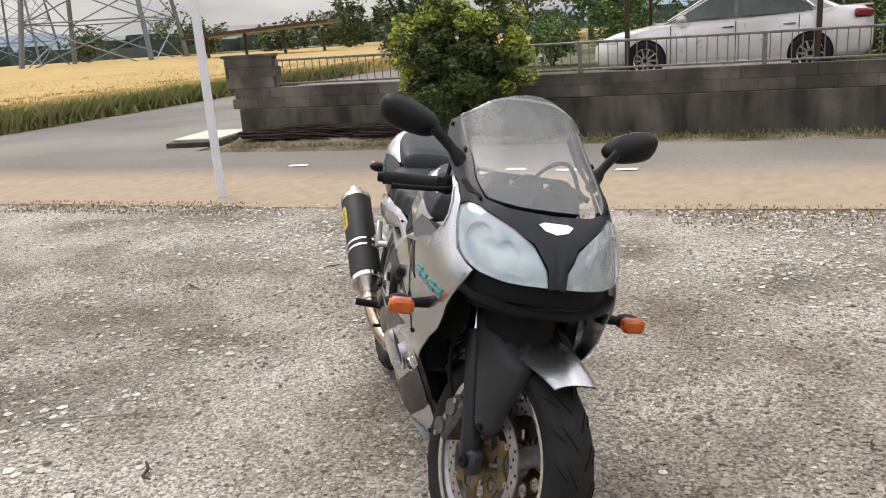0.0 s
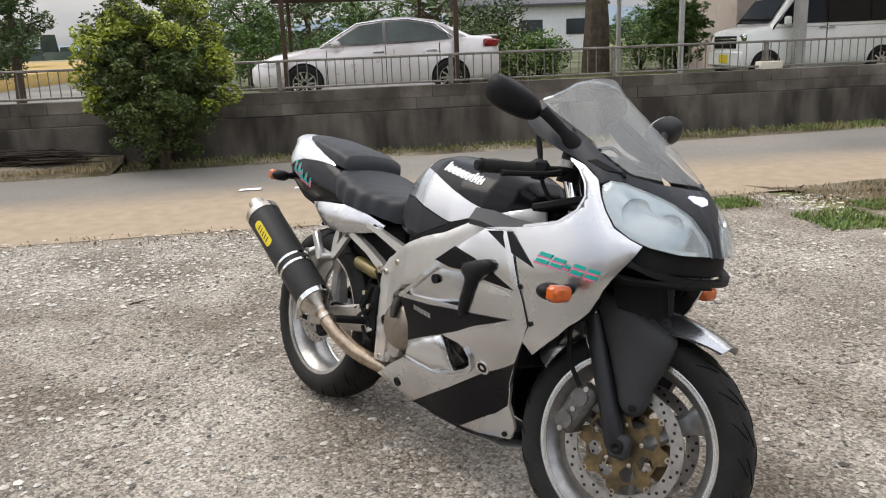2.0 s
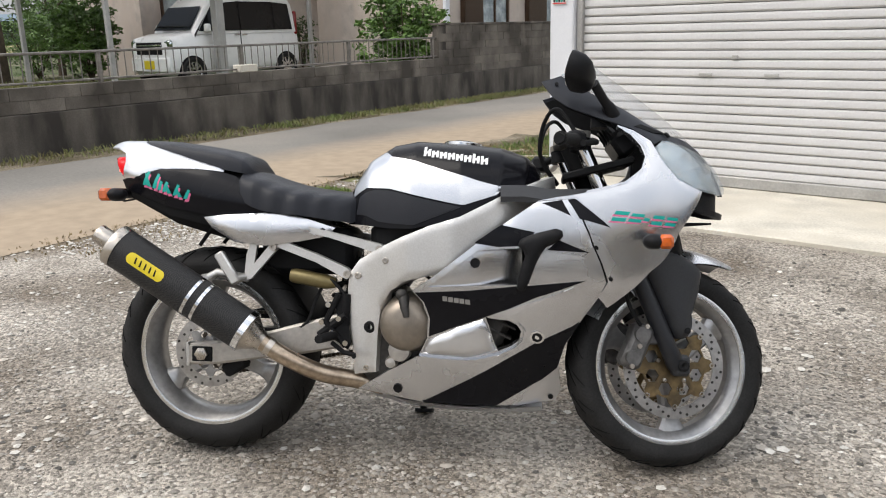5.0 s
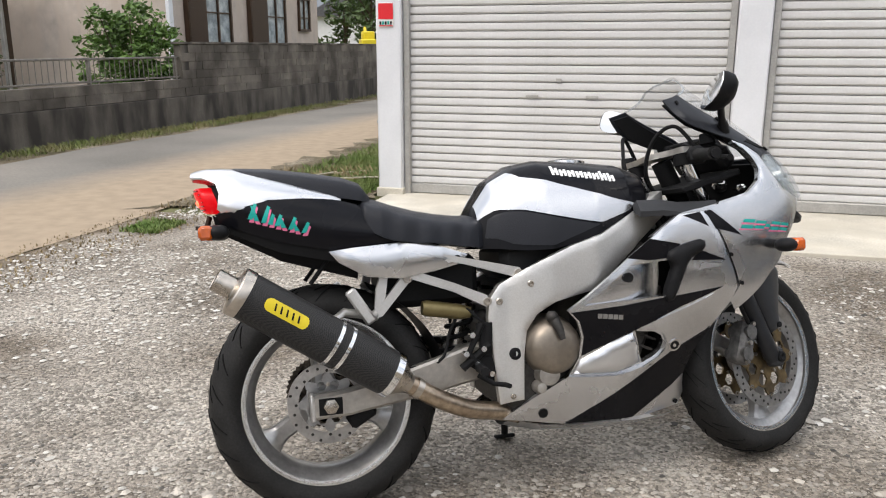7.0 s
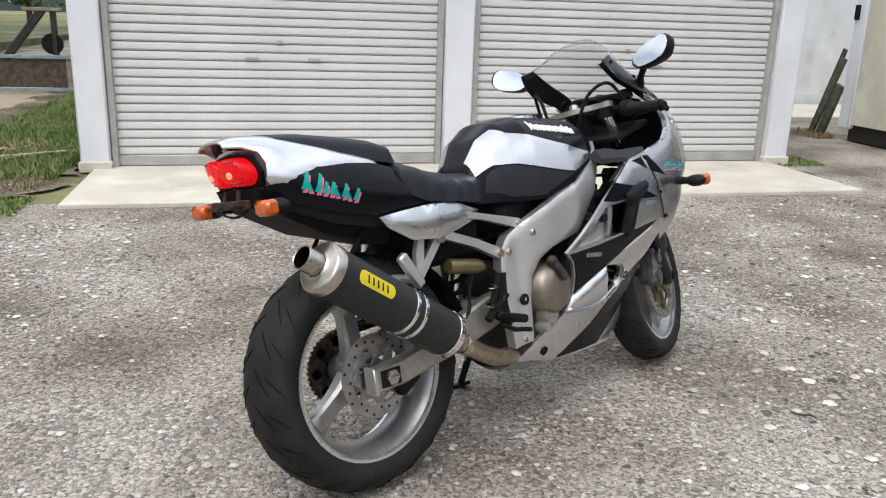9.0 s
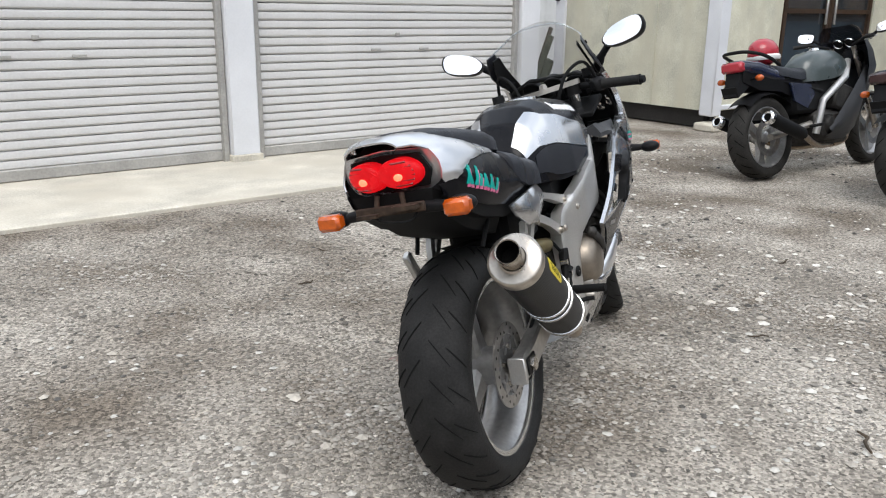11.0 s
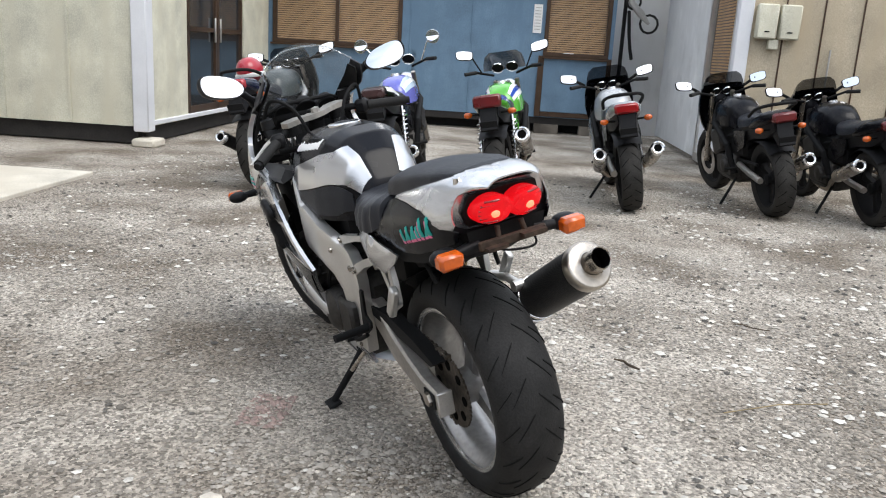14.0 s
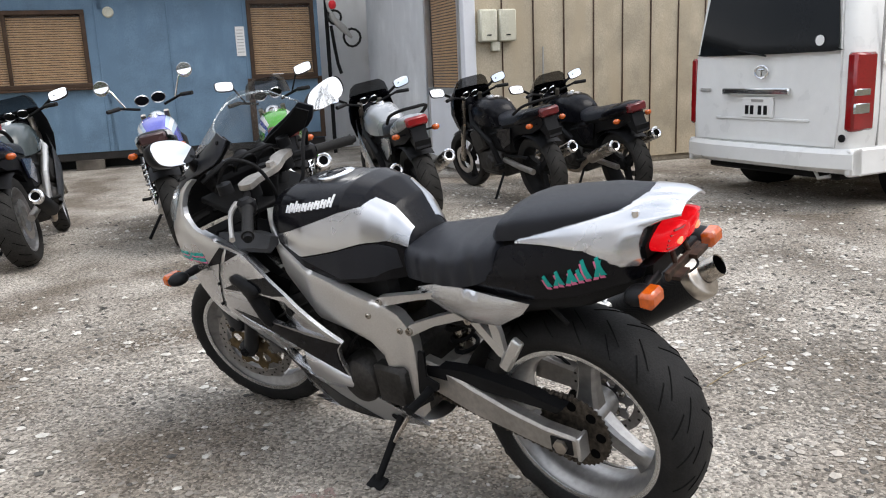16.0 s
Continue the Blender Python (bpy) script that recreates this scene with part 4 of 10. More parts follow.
def window_unit(t, a, b0, b1, z0, z1, facing, n=2, slats=True):
    """A sash window in a wall that runs along b: frame, panes and a blind behind them."""
    w = thing("window", pose(a, 0, 0), "brown sash window with a tan blind behind the glass", "")
    w.parent = t
    s = -1 if facing < 0 else 1
    wd = b1 - b0
    part("window_frame", Geo().box((0, b0 + 0.03, (z0 + z1) / 2), (0.09, 0.06, z1 - z0), bev=0.006).box((0, b1 - 0.03, (z0 + z1) / 2), (0.09, 0.06, z1 - z0), bev=0.006).box((0, (b0 + b1) / 2, z0 + 0.03), (0.1, wd, 0.06), bev=0.006).box((0, (b0 + b1) / 2, z1 - 0.03), (0.1, wd, 0.06), bev=0.006), brown_m, w)
    for i in range(1, n):
        part("mullion", Geo().box((0, b0 + wd * i / n, (z0 + z1) / 2), (0.06, 0.05, z1 - z0 - 0.1), bev=0.005), brown_m, w)
    part("window_sill", Geo().box((s * 0.05, (b0 + b1) / 2, z0 - 0.015), (0.1, wd + 0.04, 0.03), bev=0.005), brown_m, w)
    part("backing", Geo().box((-s * 0.045, (b0 + b1) / 2, (z0 + z1) / 2), (0.01, wd - 0.06, z1 - z0 - 0.06)), brown_m if slats else paper_m, w)
    if slats:
        sl = part("blind_slat", Geo().box((-s * 0.025, (b0 + b1) / 2, z0 + 0.08), (0.012, wd - 0.12, 0.022), bev=0.002), blind_m, w)
        for k in range(1, int((z1 - z0 - 0.14) / 0.032)):
            again(sl, w, pose(0, 0, k * 0.032))
    pn = part("pane", Geo().box((s * 0.01, (b0 + b1) / 2, (z0 + z1) / 2), (0.006, wd - 0.1, z1 - z0 - 0.1)), clear_glass_m, w)
    pn.visible_shadow = False
    return w




def blue_shed():
    t = thing("blue_shed", YARD, "blue prefabricated office shed with brown windows", "shed", kind="structure")
    A = 10.75
    # wall pieces round the two window openings
    for b, z, w, h in ((2.8, 0.7, 2.4, 0.9), (2.8, 2.45, 2.4, 0.5), (3.97, 1.68, 0.22, 1.06), (0.69, 1.475, 1.94, 2.45), (1.745, 1.68, 0.17, 1.06), (-0.84, 0.7, 1.12, 0.9), (-0.84, 2.5, 1.12, 0.4), (-0.32, 1.73, 0.08, 1.16), (-1.38, 1.73, 0.06, 1.16)):
        part("wall_panel", Geo().box((A + 0.07, b, z), (0.12, w, h)), blue_m, t)
    for b in (0.75, -0.31, 1.7):
        part("seam", Geo().box((A + 0.004, b, 1.47), (0.012, 0.02, 2.43), bev=0.003), blue_m, t)
    part("side_wall", Geo().box((A + 1.6, -1.36, 1.45), (3.0, 0.1, 2.5)), blue_m, t)
    part("roof", Geo().box((A + 1.4, 1.3, 2.76), (3.6, 5.8, 0.1), bev=0.01), grey_steel_m, t)
    part("skid_beam", Geo().box((A + 0.1, 1.3, 0.2), (0.16, 5.4, 0.12), bev=0.01), timber_and_shade_m, t)
    # black box standing in for the shade under the floor
    part("underside", Geo().box((A + 0.5, 1.3, 0.09), (0.3, 5.4, 0.18)), timber_and_shade_m, t)
    for b in (0.2, -0.5, -1.2, 2.0, 3.4):
        blk = part("support_block", Geo().box((A + 0.1, b, 0.07), (0.18, 0.38, 0.15), bev=0.008), block_m, t)
    window_unit(t, A + 0.03, 1.83, 3.86, 1.15, 2.2, -1)
    window_unit(t, A + 0.03, -1.35, -0.36, 1.17, 2.3, -1, n=1)
    d = part("door_frame", Geo().box((A - 0.005, -0.34, 0.72), (0.05, 0.09, 0.92), bev=0.004).box((A - 0.005, -1.37, 0.72), (0.05, 0.07, 0.92), bev=0.004).box((A - 0.005, -0.86, 0.3), (0.045, 0.95, 0.07), bev=0.004), brown_m, t, "brown door frame")
    part("door_panel", Geo().box((A + 0.002, -0.86, 0.75), (0.03, 0.95, 0.82), bev=0.003), blue_m, d)
    n = part("notice", Geo().box((A - 0.002, -0.24, 1.72), (0.006, 0.13, 0.42)), paper_m, t, "white paper notice")
    for k in range(8):
        part("line", Geo().box((A - 0.0065, -0.24, 1.88 - k * 0.045), (0.003, 0.09, 0.01)), grey_steel_m, n)
    part("sticker", Geo().box((A - 0.012, -0.75, 1.215), (0.006, 0.16, 0.05)), paper_m, t)
    v = part("vent", Geo().lathe([(0.0, -0.03), (0.06, -0.028), (0.075, -0.01), (0.075, 0.02)], (A, 1.52, 2.16), "x", 20), cream_m, t, "round cream wall vent")


blue_shed()


def beige_shed():
    t = thing("beige_shed", YARD, "beige ribbed steel shed with a glazed door", "shed", kind="structure")
    A, B = 6.62, -2.22
    part("front_wall", Geo().box((A + 0.08, B - 4.6, 1.4), (0.12, 9.2, 2.65)), beige_m, t)
    ribs = part("rib", Geo().box((A + 0.014, -2.61, 1.4), (0.016, 0.014, 2.62), bev=0.004), brown_m, t)
    for k in range(1, 20):
        again(ribs, t, pose(0, -0.38 * k, 0))
    part("side_wall", Geo().box((A + 2.9, B - 0.06, 1.4), (2.9, 0.12, 2.65)).box((A + 0.18, B - 0.06, 1.4), (0.1, 0.12, 2.65)).box((A + 0.85, B - 0.06, 2.45), (1.25, 0.12, 0.55)), greywall_m, t)
    part("roof", Geo().box((A + 2.2, B - 4.4, 2.79), (4.6, 9.6, 0.1), bev=0.01), grey_steel_m, t)
    part("skid", Geo().box((A + 0.12, B - 4.6, 0.05), (0.16, 9.2, 0.1), bev=0.01), wood_m, t)
    c = part("corner_post", Geo().box((A + 0.05, B, 1.4), (0.12, 0.14, 2.66), bev=0.01), frame_white_m, t)
    d = part("door", Geo().box((A + 0.28, B, 1.1), (0.07, 0.06, 2.1)).box((A + 1.42, B, 1.1), (0.07, 0.06, 2.1)).box((A + 0.85, B, 0.1), (1.2, 0.06, 0.1)).box((A + 0.85, B, 0.95), (1.2, 0.06, 0.06)).box((A + 0.85, B, 2.12), (1.2, 0.06, 0.07)), alu_m, t, "aluminium glazed door")
    part("lower_panel", Geo().box((A + 0.85, B - 0.01, 0.53), (1.1, 0.03, 0.8)), frame_white_m, d)
    pn = part("pane", Geo().box((A + 0.85, B - 0.005, 1.53), (1.1, 0.012, 1.14)), clear_glass_m, d)
    part("backing", Geo().box((A + 0.85, B - 0.045, 1.53), (1.12, 0.01, 1.16)), brown_m, d)
    sl = part("blind_slat", Geo().box((A + 0.85, B - 0.025, 1.0), (0.9, 0.01, 0.02)), blind_m, d)
    for k in range(1, 32):
        again(sl, d, pose(0, 0, k * 0.033))
    for b0 in (B - 0.2, B - 0.425):
        bx = part("meter_box", Geo().box((A - 0.03, b0, 1.64), (0.1, 0.2, 0.34), bev=0.015), cream_m, t, "cream plastic meter box")
        part("slot", Geo().box((A - 0.083, b0, 1.54), (0.006, 0.05, 0.012)), matt_black_m, bx)
    part("junction_box", Geo().box((A - 0.02, B - 0.29, 1.42), (0.06, 0.1, 0.1), bev=0.008), cream_m, t)
    part("conduit", Geo().tube([(A - 0.015, B - 0.87, 1.0), (A - 0.015, B - 0.87, 1.4)], 0.01, 8), grey_steel_m, t)


beige_shed()
tagged(part("wall_grey", Geo().box((11.6, -1.8, 1.4), (0.1, 1.6, 2.8)), greywall_m, m=YARD), "light grey siding wall between the two sheds", "wall", kind="structure")


def hanging_junk():
    t = thing("hanging_machine_part", yard(10.55, -1.62, 0), "old steering column and wheels hung on the shed corner", "machine part")
    part("post", Geo().tube([(0.1, 0.1, 0), (0.1, 0.1, 2.5)], 0.03, 10), matt_black_m, t)
    for y, z, r in ((0.0, 2.02, 0.1), (-0.25, 1.72, 0.13)):
        ring = [(0.02 * math.sin(k), y + r * math.cos(k * 0.5236), z + r * math.sin(k * 0.5236)) for k in range(13)]
        part("wheel_ring", Geo().tube(ring, 0.018, 8, False), rubber_m, t)
    part("arm", Geo().tube([(0.1, 0.1, 2.3), (0, 0.02, 2.0), (0, -0.12, 1.86), (0, -0.25, 1.72)], [0.02, 0.05, 0.06, 0.02], 8), grey_steel_m, t)
    part("cable", Geo().tube([(0.05, 0.05, 1.9), (0.0, 0.02, 1.55), (0.05, -0.02, 1.35), (0.0, -0.05, 1.2)], 0.025, 6), matt_black_m, t)
    part("red_cap", Geo().ball((0, 0.02, 2.2), (0.05, 0.06, 0.07)), red_m, t)


hanging_junk()
# closing walls behind the viewed part of the yard
tagged(part("wall_yard_end", Geo().box((1.0, -14.5, 1.2), (13.0, 0.15, 2.4)), beige_m, m=YARD), "plain beige wall closing the far yard end", "wall", kind="structure")


# ---- debris by the garage ----
def debris():
    r = random.Random(9)
    for i, (a, b, ln, t) in enumerate(((-2.25, 5.3, 0.75, 35), (-2.15, 5.45, 0.6, 52), (-2.3, 5.55, 0.5, 20), (-2.5, 5.1, 0.4, 70), (-2.05, 5.25, 0.55, 44), (-2.6, 4.6, 0.35, 10))):
        p = part("lath", Geo().box((0, 0, 0.012 + i * 0.008), (ln, 0.035, 0.014), bev=0.003), paper_m if i < 2 else dry_m, m=yard(a, b, 0.012, t))
        tagged(p, "pale split lath lying in the weeds", "lath", "laths in the weeds")
    grass("dry_weed", [(-2.75, -2.45, 4.65, 4.95)], 220, 0.11, dry_m, "dead weed clump beside the gravel", 41)
    grass("dry_weed", [(-2.6, -2.0, 5.2, 5.9)], 400, 0.1, dry_m, "dry weed remains in the grass", 42)


debris()

# ---- the motorcycle: x ahead, y to its left, z up in its own leaning plane ----
BIKE = pose(0, 0.066, 0.004, 0, 0, -1.95) @ pose(0, 0, 0, -13, 0, 0)
bike = thing("motorcycle", BIKE, "silver and black sports motorcycle leaning on its side stand on gravel", "motorcycle")
FZ = (0.18, 0.23, 0.30, 0.39, 0.5, 0.6, 0.68, 0.75, 0.82, 0.9, 0.98, 1.06, 1.12, 1.18)
FW = (0.128, 0.146, 0.175, 0.204, 0.232, 0.25, 0.252, 0.246, 0.238, 0.226, 0.208, 0.187, 0.168, 0.15)
NZ = (0.18, 0.55, 0.62, 0.66, 0.72, 0.79, 0.86, 0.92, 0.97, 1.03, 1.1, 1.18)
NX = (1.62, 1.60, 1.56, 1.5, 1.505, 1.51, 1.475, 1.425, 1.37, 1.30, 1.2, 1.086)


def raw_fairing(u, z):
    """Right half of the fairing: u below 0 runs back along the side, 0 to 1 round to the nose."""
    w, n = lerp(z, FZ, FW), lerp(z, NZ, NX)
    x0 = min(0.98, n - 0.18)
    x = x0 + u if u <= 0 else x0 + (n - x0) * math.sin(min(u, 1.0) * math.pi / 2) ** 0.95
    # the lower lip draws in towards the front wheel
    w *= 1 - 0.36 * min(1.0, max(0.0, (x - 0.78) / 0.28)) ** 1.5 * min(1.0, max(0.0, (0.52 - z) / 0.24))
    if u <= 0:
        return Vector((x, -w * (1 - 0.35 * max(0.0, -u - 0.2) ** 1.5), z))
    f = min(1.0, (x - x0) / (n - x0))
    blunt = min(1.0, max(0.0, (1.06 - z) / 0.12)) * min(1.0, max(0.0, (z - 0.62) / 0.1))
    return Vector((x, -w * max(0.0, 1 - f ** (2.1 + 1.9 * blunt)) ** (0.425 + 0.02 * blunt), z))


def fairing(u, z):
    """The fairing skin with its creases rounded off."""
    return sum((raw_fairing(u, z + k * 0.011) for k in (-2, -1, 0, 1, 2)), Vector((0, 0, 0))) / 5


def fu(x, z):
    n = lerp(z, NZ, NX)
    x0 = min(0.98, n - 0.18)
    return x - x0 if x <= x0 else math.asin(min(1.0, (x - x0) / (n - x0)) ** (1 / 0.95)) / (math.pi / 2)


TX = (0.43, 0.455, 0.492, 0.563, 0.632, 0.772, 0.88, 0.95, 0.99)
TTOP = (0.80, 0.838, 0.892, 0.935, 0.947, 0.938, 0.925, 0.9, 0.86)
TBOT = (0.7, 0.7, 0.698, 0.69, 0.69, 0.715, 0.76, 0.79, 0.8)
TW = (0.085, 0.105, 0.13, 0.158, 0.178, 0.19, 0.172, 0.13, 0.08)


def tank(x, f):
    """Right half of the tank: f from 0 at the lower edge to 1 on the ridge."""
    t = min(max(f, 0.0), 1.0) * math.pi / 2
    w, zt, zb = lerp(x, TX, TW), lerp(x, TX, TTOP), lerp(x, TX, TBOT)
    return Vector((x, -w * max(0.0, math.cos(t)) ** 0.62, zb + (zt - zb) * math.sin(t) ** 0.95))


def tf(x, z):
    zt, zb = lerp(x, TX, TTOP), lerp(x, TX, TBOT)
    return math.asin(min(1.0, max(0.0, (z - zb) / (zt - zb))) ** (1 / 0.95)) / (math.pi / 2)


LX = (-0.322, -0.285, -0.215, -0.1, 0.03, 0.14, 0.25, 0.32)
LTOP = (0.945, 0.952, 0.95, 0.93, 0.9, 0.86, 0.82, 0.79)
LBOT = (0.86, 0.82, 0.785, 0.735, 0.705, 0.7, 0.7, 0.7)
LW = (0.085, 0.115, 0.145, 0.165, 0.168, 0.165, 0.155, 0.145)


def tail(x, f):
    t = min(max(f, 0.0), 1.0) * math.pi / 2
    w, zt, zb = lerp(x, LX, LW), lerp(x, LX, LTOP), lerp(x, LX, LBOT)
    return Vector((x, -w * max(0.0, math.cos(t)) ** 0.55 * (0.86 + 0.14 * min(1, f * 4)), zb + (zt - zb) * math.sin(t)))


def lf(x, z):
    zt, zb = lerp(x, LX, LTOP), lerp(x, LX, LBOT)
    return math.asin(min(1.0, max(0.0, (z - zb) / (zt - zb)))) / (math.pi / 2)


def flank(ys):
    """A nearly upright skin: ys gives the half width along x."""
    xs, ws = ys
    return lambda x, z: Vector((x, -lerp(x, xs, ws), z))


def seg_dist(p, a, b):
    d = b - a
    t = max(0.0, min(1.0, (p - a).dot(d) / max(d.length_squared, 1e-12)))
    return (p - a - d * t).length


def panel(name, poly, skin, material, parent, lift=0.0, thick=0.004, step=0.022, bulge=0.0, rim=0.015, sides=(1, -1), label="", hub=(0.7, 0.0, 0.55), round_n=0, dish=0.0, holes=()):
    """A shell piece: an outline drawn on a skin, given thickness, with rounded rims. Made for the right side and mirrored for the left."""
    pts = [Vector(p).to_2d() if len(p) > 2 else Vector(p) for p in poly]
    if round_n:
        pts = [Vector((q.x, q.y)) for q in smooth([(p.x, p.y, 0) for p in pts], round_n)]
    ring = []
    for a, b in zip(pts, pts[1:] + pts[:1]):
        k = max(1, int((b - a).length / step))
        ring += [a.lerp(b, i / k) for i in range(k)]
    lo = Vector((min(p.x for p in ring), min(p.y for p in ring)))
    hi = Vector((max(p.x for p in ring), max(p.y for p in ring)))
    inner = []
    nx, ny = int((hi.x - lo.x) / step) + 1, int((hi.y - lo.y) / step) + 1
    for i in range(nx + 1):
        for j in range(ny + 1):
            p = Vector((lo.x + (i + 0.5 * (j % 2)) * step, lo.y + j * step))
            inside = False
            for a, b in zip(ring, ring[1:] + ring[:1]):
                if (a.y > p.y) != (b.y > p.y) and p.x < (b.x - a.x) * (p.y - a.y) / (b.y - a.y) + a.x:
                    inside = not inside
            if inside and min((p - q).length for q in ring) > step * 0.45:
                inner.append(p)
    n = len(ring)
    cuts, links, gaps = [], [], []
    for hole in holes:
        hp = [Vector(p) for p in hole]
        k0 = n + len(cuts)
        for a, b in zip(hp, hp[1:] + hp[:1]):
            k = max(1, int((b - a).length / step))
            cuts += [a.lerp(b, i / k) for i in range(k)]
        k1 = n + len(cuts)
        links += [(i, i + 1 if i + 1 < k1 else k0) for i in range(k0, k1)]
        gaps.append(hp)
    vs2, _, fs, *_ = geometry.delaunay_2d_cdt(ring + cuts + inner, links, [list(range(n))], 1, 1e-6)

    def within(p, loop):
        hit = False
        for a, b in zip(loop, loop[1:] + loop[:1]):
            if (a.y > p.y) != (b.y > p.y) and p.x < (b.x - a.x) * (p.y - a.y) / (b.y - a.y) + a.x:
                hit = not hit
        return hit
    fs = [f for f in fs if not any(within((vs2[f[0]] + vs2[f[1]] + vs2[f[2]]) / 3, lp) for lp in gaps)]
    edges = {}
    for f in fs:
        for i in range(len(f)):
            e = (f[i], f[(i + 1) % len(f)])
            edges[frozenset(e)] = edges.get(frozenset(e), 0) + 1
    out = []
    h = 0.004
    for q in vs2:
        p = skin(q.x, q.y)
        du, dv = skin(q.x + h, q.y) - skin(q.x - h, q.y), skin(q.x, q.y + h) - skin(q.x, q.y - h)
        nr = du.cross(dv)
        nr = nr.normalized() if nr.length > 1e-9 else (p - Vector(hub)).normalized()
        if nr.dot(p - Vector(hub)) < 0:
            nr = -nr
        up = lift
        if bulge or dish:
            d = min(seg_dist(q, a, b) for a, b in zip(pts, pts[1:] + pts[:1]))
            k = 1 - min(1.0, d / rim)
            up += bulge * (1 - k * k) ** 0.5 - dish * (1 - k * k)
        out.append((p + nr * up, p + nr * (lift - thick)))
    obs = []
    for s in sides:
        g = Geo()
        m = len(out)
        g.v = [(a.x, a.y * s, a.z) for a, _ in out] + [(b.x, b.y * s, b.z) for _, b in out]
        g.f = [tuple(f) for f in fs] + [tuple(i + m for i in reversed(f)) for f in fs]
        for f in fs:
            for i in range(len(f)):
                a, b = f[i], f[(i + 1) % len(f)]
                if edges[frozenset((a, b))] == 1:
                    g.f.append((b, a, a + m, b + m))
        obs.append(part(name, g, material, parent, label, sharp=50))
    return obs


def side(poly):
    return [(fu(x, z), z) for x, z in poly]


# fairing: silver shells, black flashes, ducts
RIM = [(0.15, 0.788), (0.29, 0.814), (0.37, 0.85), (0.412, 0.886), (0.42, 0.918), (0.405, 0.95), (0.365, 0.973)]
panel("upper_fairing", side([(0.985, 0.768), (1.035, 0.778)]) + RIM + [(0.43, 0.959), (0.484, 0.93), (0.478, 0.89), (0.487, 0.86), (0.515, 0.826), (0.58, 0.805)] + side([(1.425, 0.795), (1.405, 0.755), (1.345, 0.662), (1.285, 0.58), (1.175, 0.48), (1.15, 0.51), (1.175, 0.552), (1.125, 0.68), (1.082, 0.775)]), fairing, silver_m, bike, thick=0.005, bulge=0.002, rim=0.012)
panel("cockpit_rim", RIM + [(0.25 + (u - 0.25) * 0.95, 0.9 + (z - 0.9) * 0.93) for u, z in reversed(RIM)], fairing, silver_m, bike, lift=0.001, thick=0.016, bulge=0.001, rim=0.004, step=0.012)
POCKET = side([(0.69, 0.532), (0.827, 0.634), (0.94, 0.641), (0.96, 0.66), (1.02, 0.666), (1.03, 0.655), (1.0, 0.64), (0.984, 0.606), (0.964, 0.546), (0.93, 0.542)])
OUTLET = side([(0.846, 0.452), (0.861, 0.447), (0.909, 0.442), (0.932, 0.43), (0.943, 0.411), (0.938, 0.386), (0.917, 0.369), (0.88, 0.353), (0.868, 0.38), (0.856, 0.424)])
panel("middle_fairing", side([(0.645, 0.52), (0.70, 0.556), (0.83, 0.658), (0.9, 0.708), (0.985, 0.766), (1.08, 0.773), (1.122, 0.68), (1.17, 0.552), (1.15, 0.508), (1.105, 0.44), (1.066, 0.37), (1.045, 0.3), (1.055, 0.235), (1.04, 0.2), (0.94, 0.186), (0.85, 0.184), (0.655, 0.19), (0.47, 0.224), (0.56, 0.28), (0.655, 0.332), (0.682, 0.385), (0.687, 0.445), (0.672, 0.49)]), fairing, silver_m, bike, thick=0.012, bulge=0.003, rim=0.014, holes=(POCKET, OUTLET))


def pocket_skin(u, z):
    """The panel behind the side opening: it turns inwards towards the slot."""
    q = fairing(u, z)
    q.y += 0.05 * max(0.0, (q.x - 0.76) / 0.18) ** 2
    return q


panel("pocket_panel", side([(0.672, 0.523), (0.75, 0.578), (0.822, 0.64), (0.945, 0.648), (0.947, 0.6), (0.94, 0.536), (0.82, 0.53)]), pocket_skin, silver_m, bike, lift=-0.005, thick=0.004, bulge=0.003, rim=0.014)
panel("air_duct", side([(0.87, 0.66), (1.03, 0.7), (1.07, 0.69), (1.045, 0.63), (1.015, 0.575), (0.985, 0.53), (0.94, 0.51), (0.88, 0.51), (0.895, 0.56), (0.9, 0.61)]), fairing, groove_m, bike, lift=-0.07, thick=0.003, label="dark recessed air duct")
WING = [(0.934, 0.648), (0.942, 0.666), (0.965, 0.676), (1.0, 0.686), (1.036, 0.694), (1.052, 0.688), (1.054, 0.674), (1.04, 0.66), (1.01, 0.645), (0.995, 0.625), (0.983, 0.6), (0.968, 0.56), (0.956, 0.532), (0.94, 0.527), (0.932, 0.536), (0.936, 0.565), (0.948, 0.6), (0.955, 0.62), (0.95, 0.634)]
panel("winglet", side(WING), fairing, plastic_m, bike, lift=0.012, thick=0.026, bulge=0.009, rim=0.018, step=0.014, label="black winglet across the air duct")
for shape in ([(0.998, 0.762), (1.05, 0.77), (1.074, 0.728)], [(1.066, 0.771), (1.086, 0.773), (1.178, 0.698), (1.098, 0.721)]):
    panel("black_flash", side(shape), fairing, gloss_black_m, bike, lift=0.0038, thick=0.003)
panel("black_flash", side([(0.817, 0.654), (0.889, 0.703), (0.98, 0.684), (0.958, 0.664), (0.938, 0.647), (0.88, 0.644)]), fairing, gloss_black_m, bike, lift=0.0038, thick=0.003)
panel("black_flash", side([(1.044, 0.663), (1.125, 0.631), (1.012, 0.637), (1.032, 0.655)]), fairing, gloss_black_m, bike, lift=0.0038, thick=0.003)
panel("silver_streak", side([(0.995, 0.632), (1.1, 0.622), (1.12, 0.614), (1.0, 0.608)]), fairing, pearl_m, bike, lift=0.004, thick=0.003)
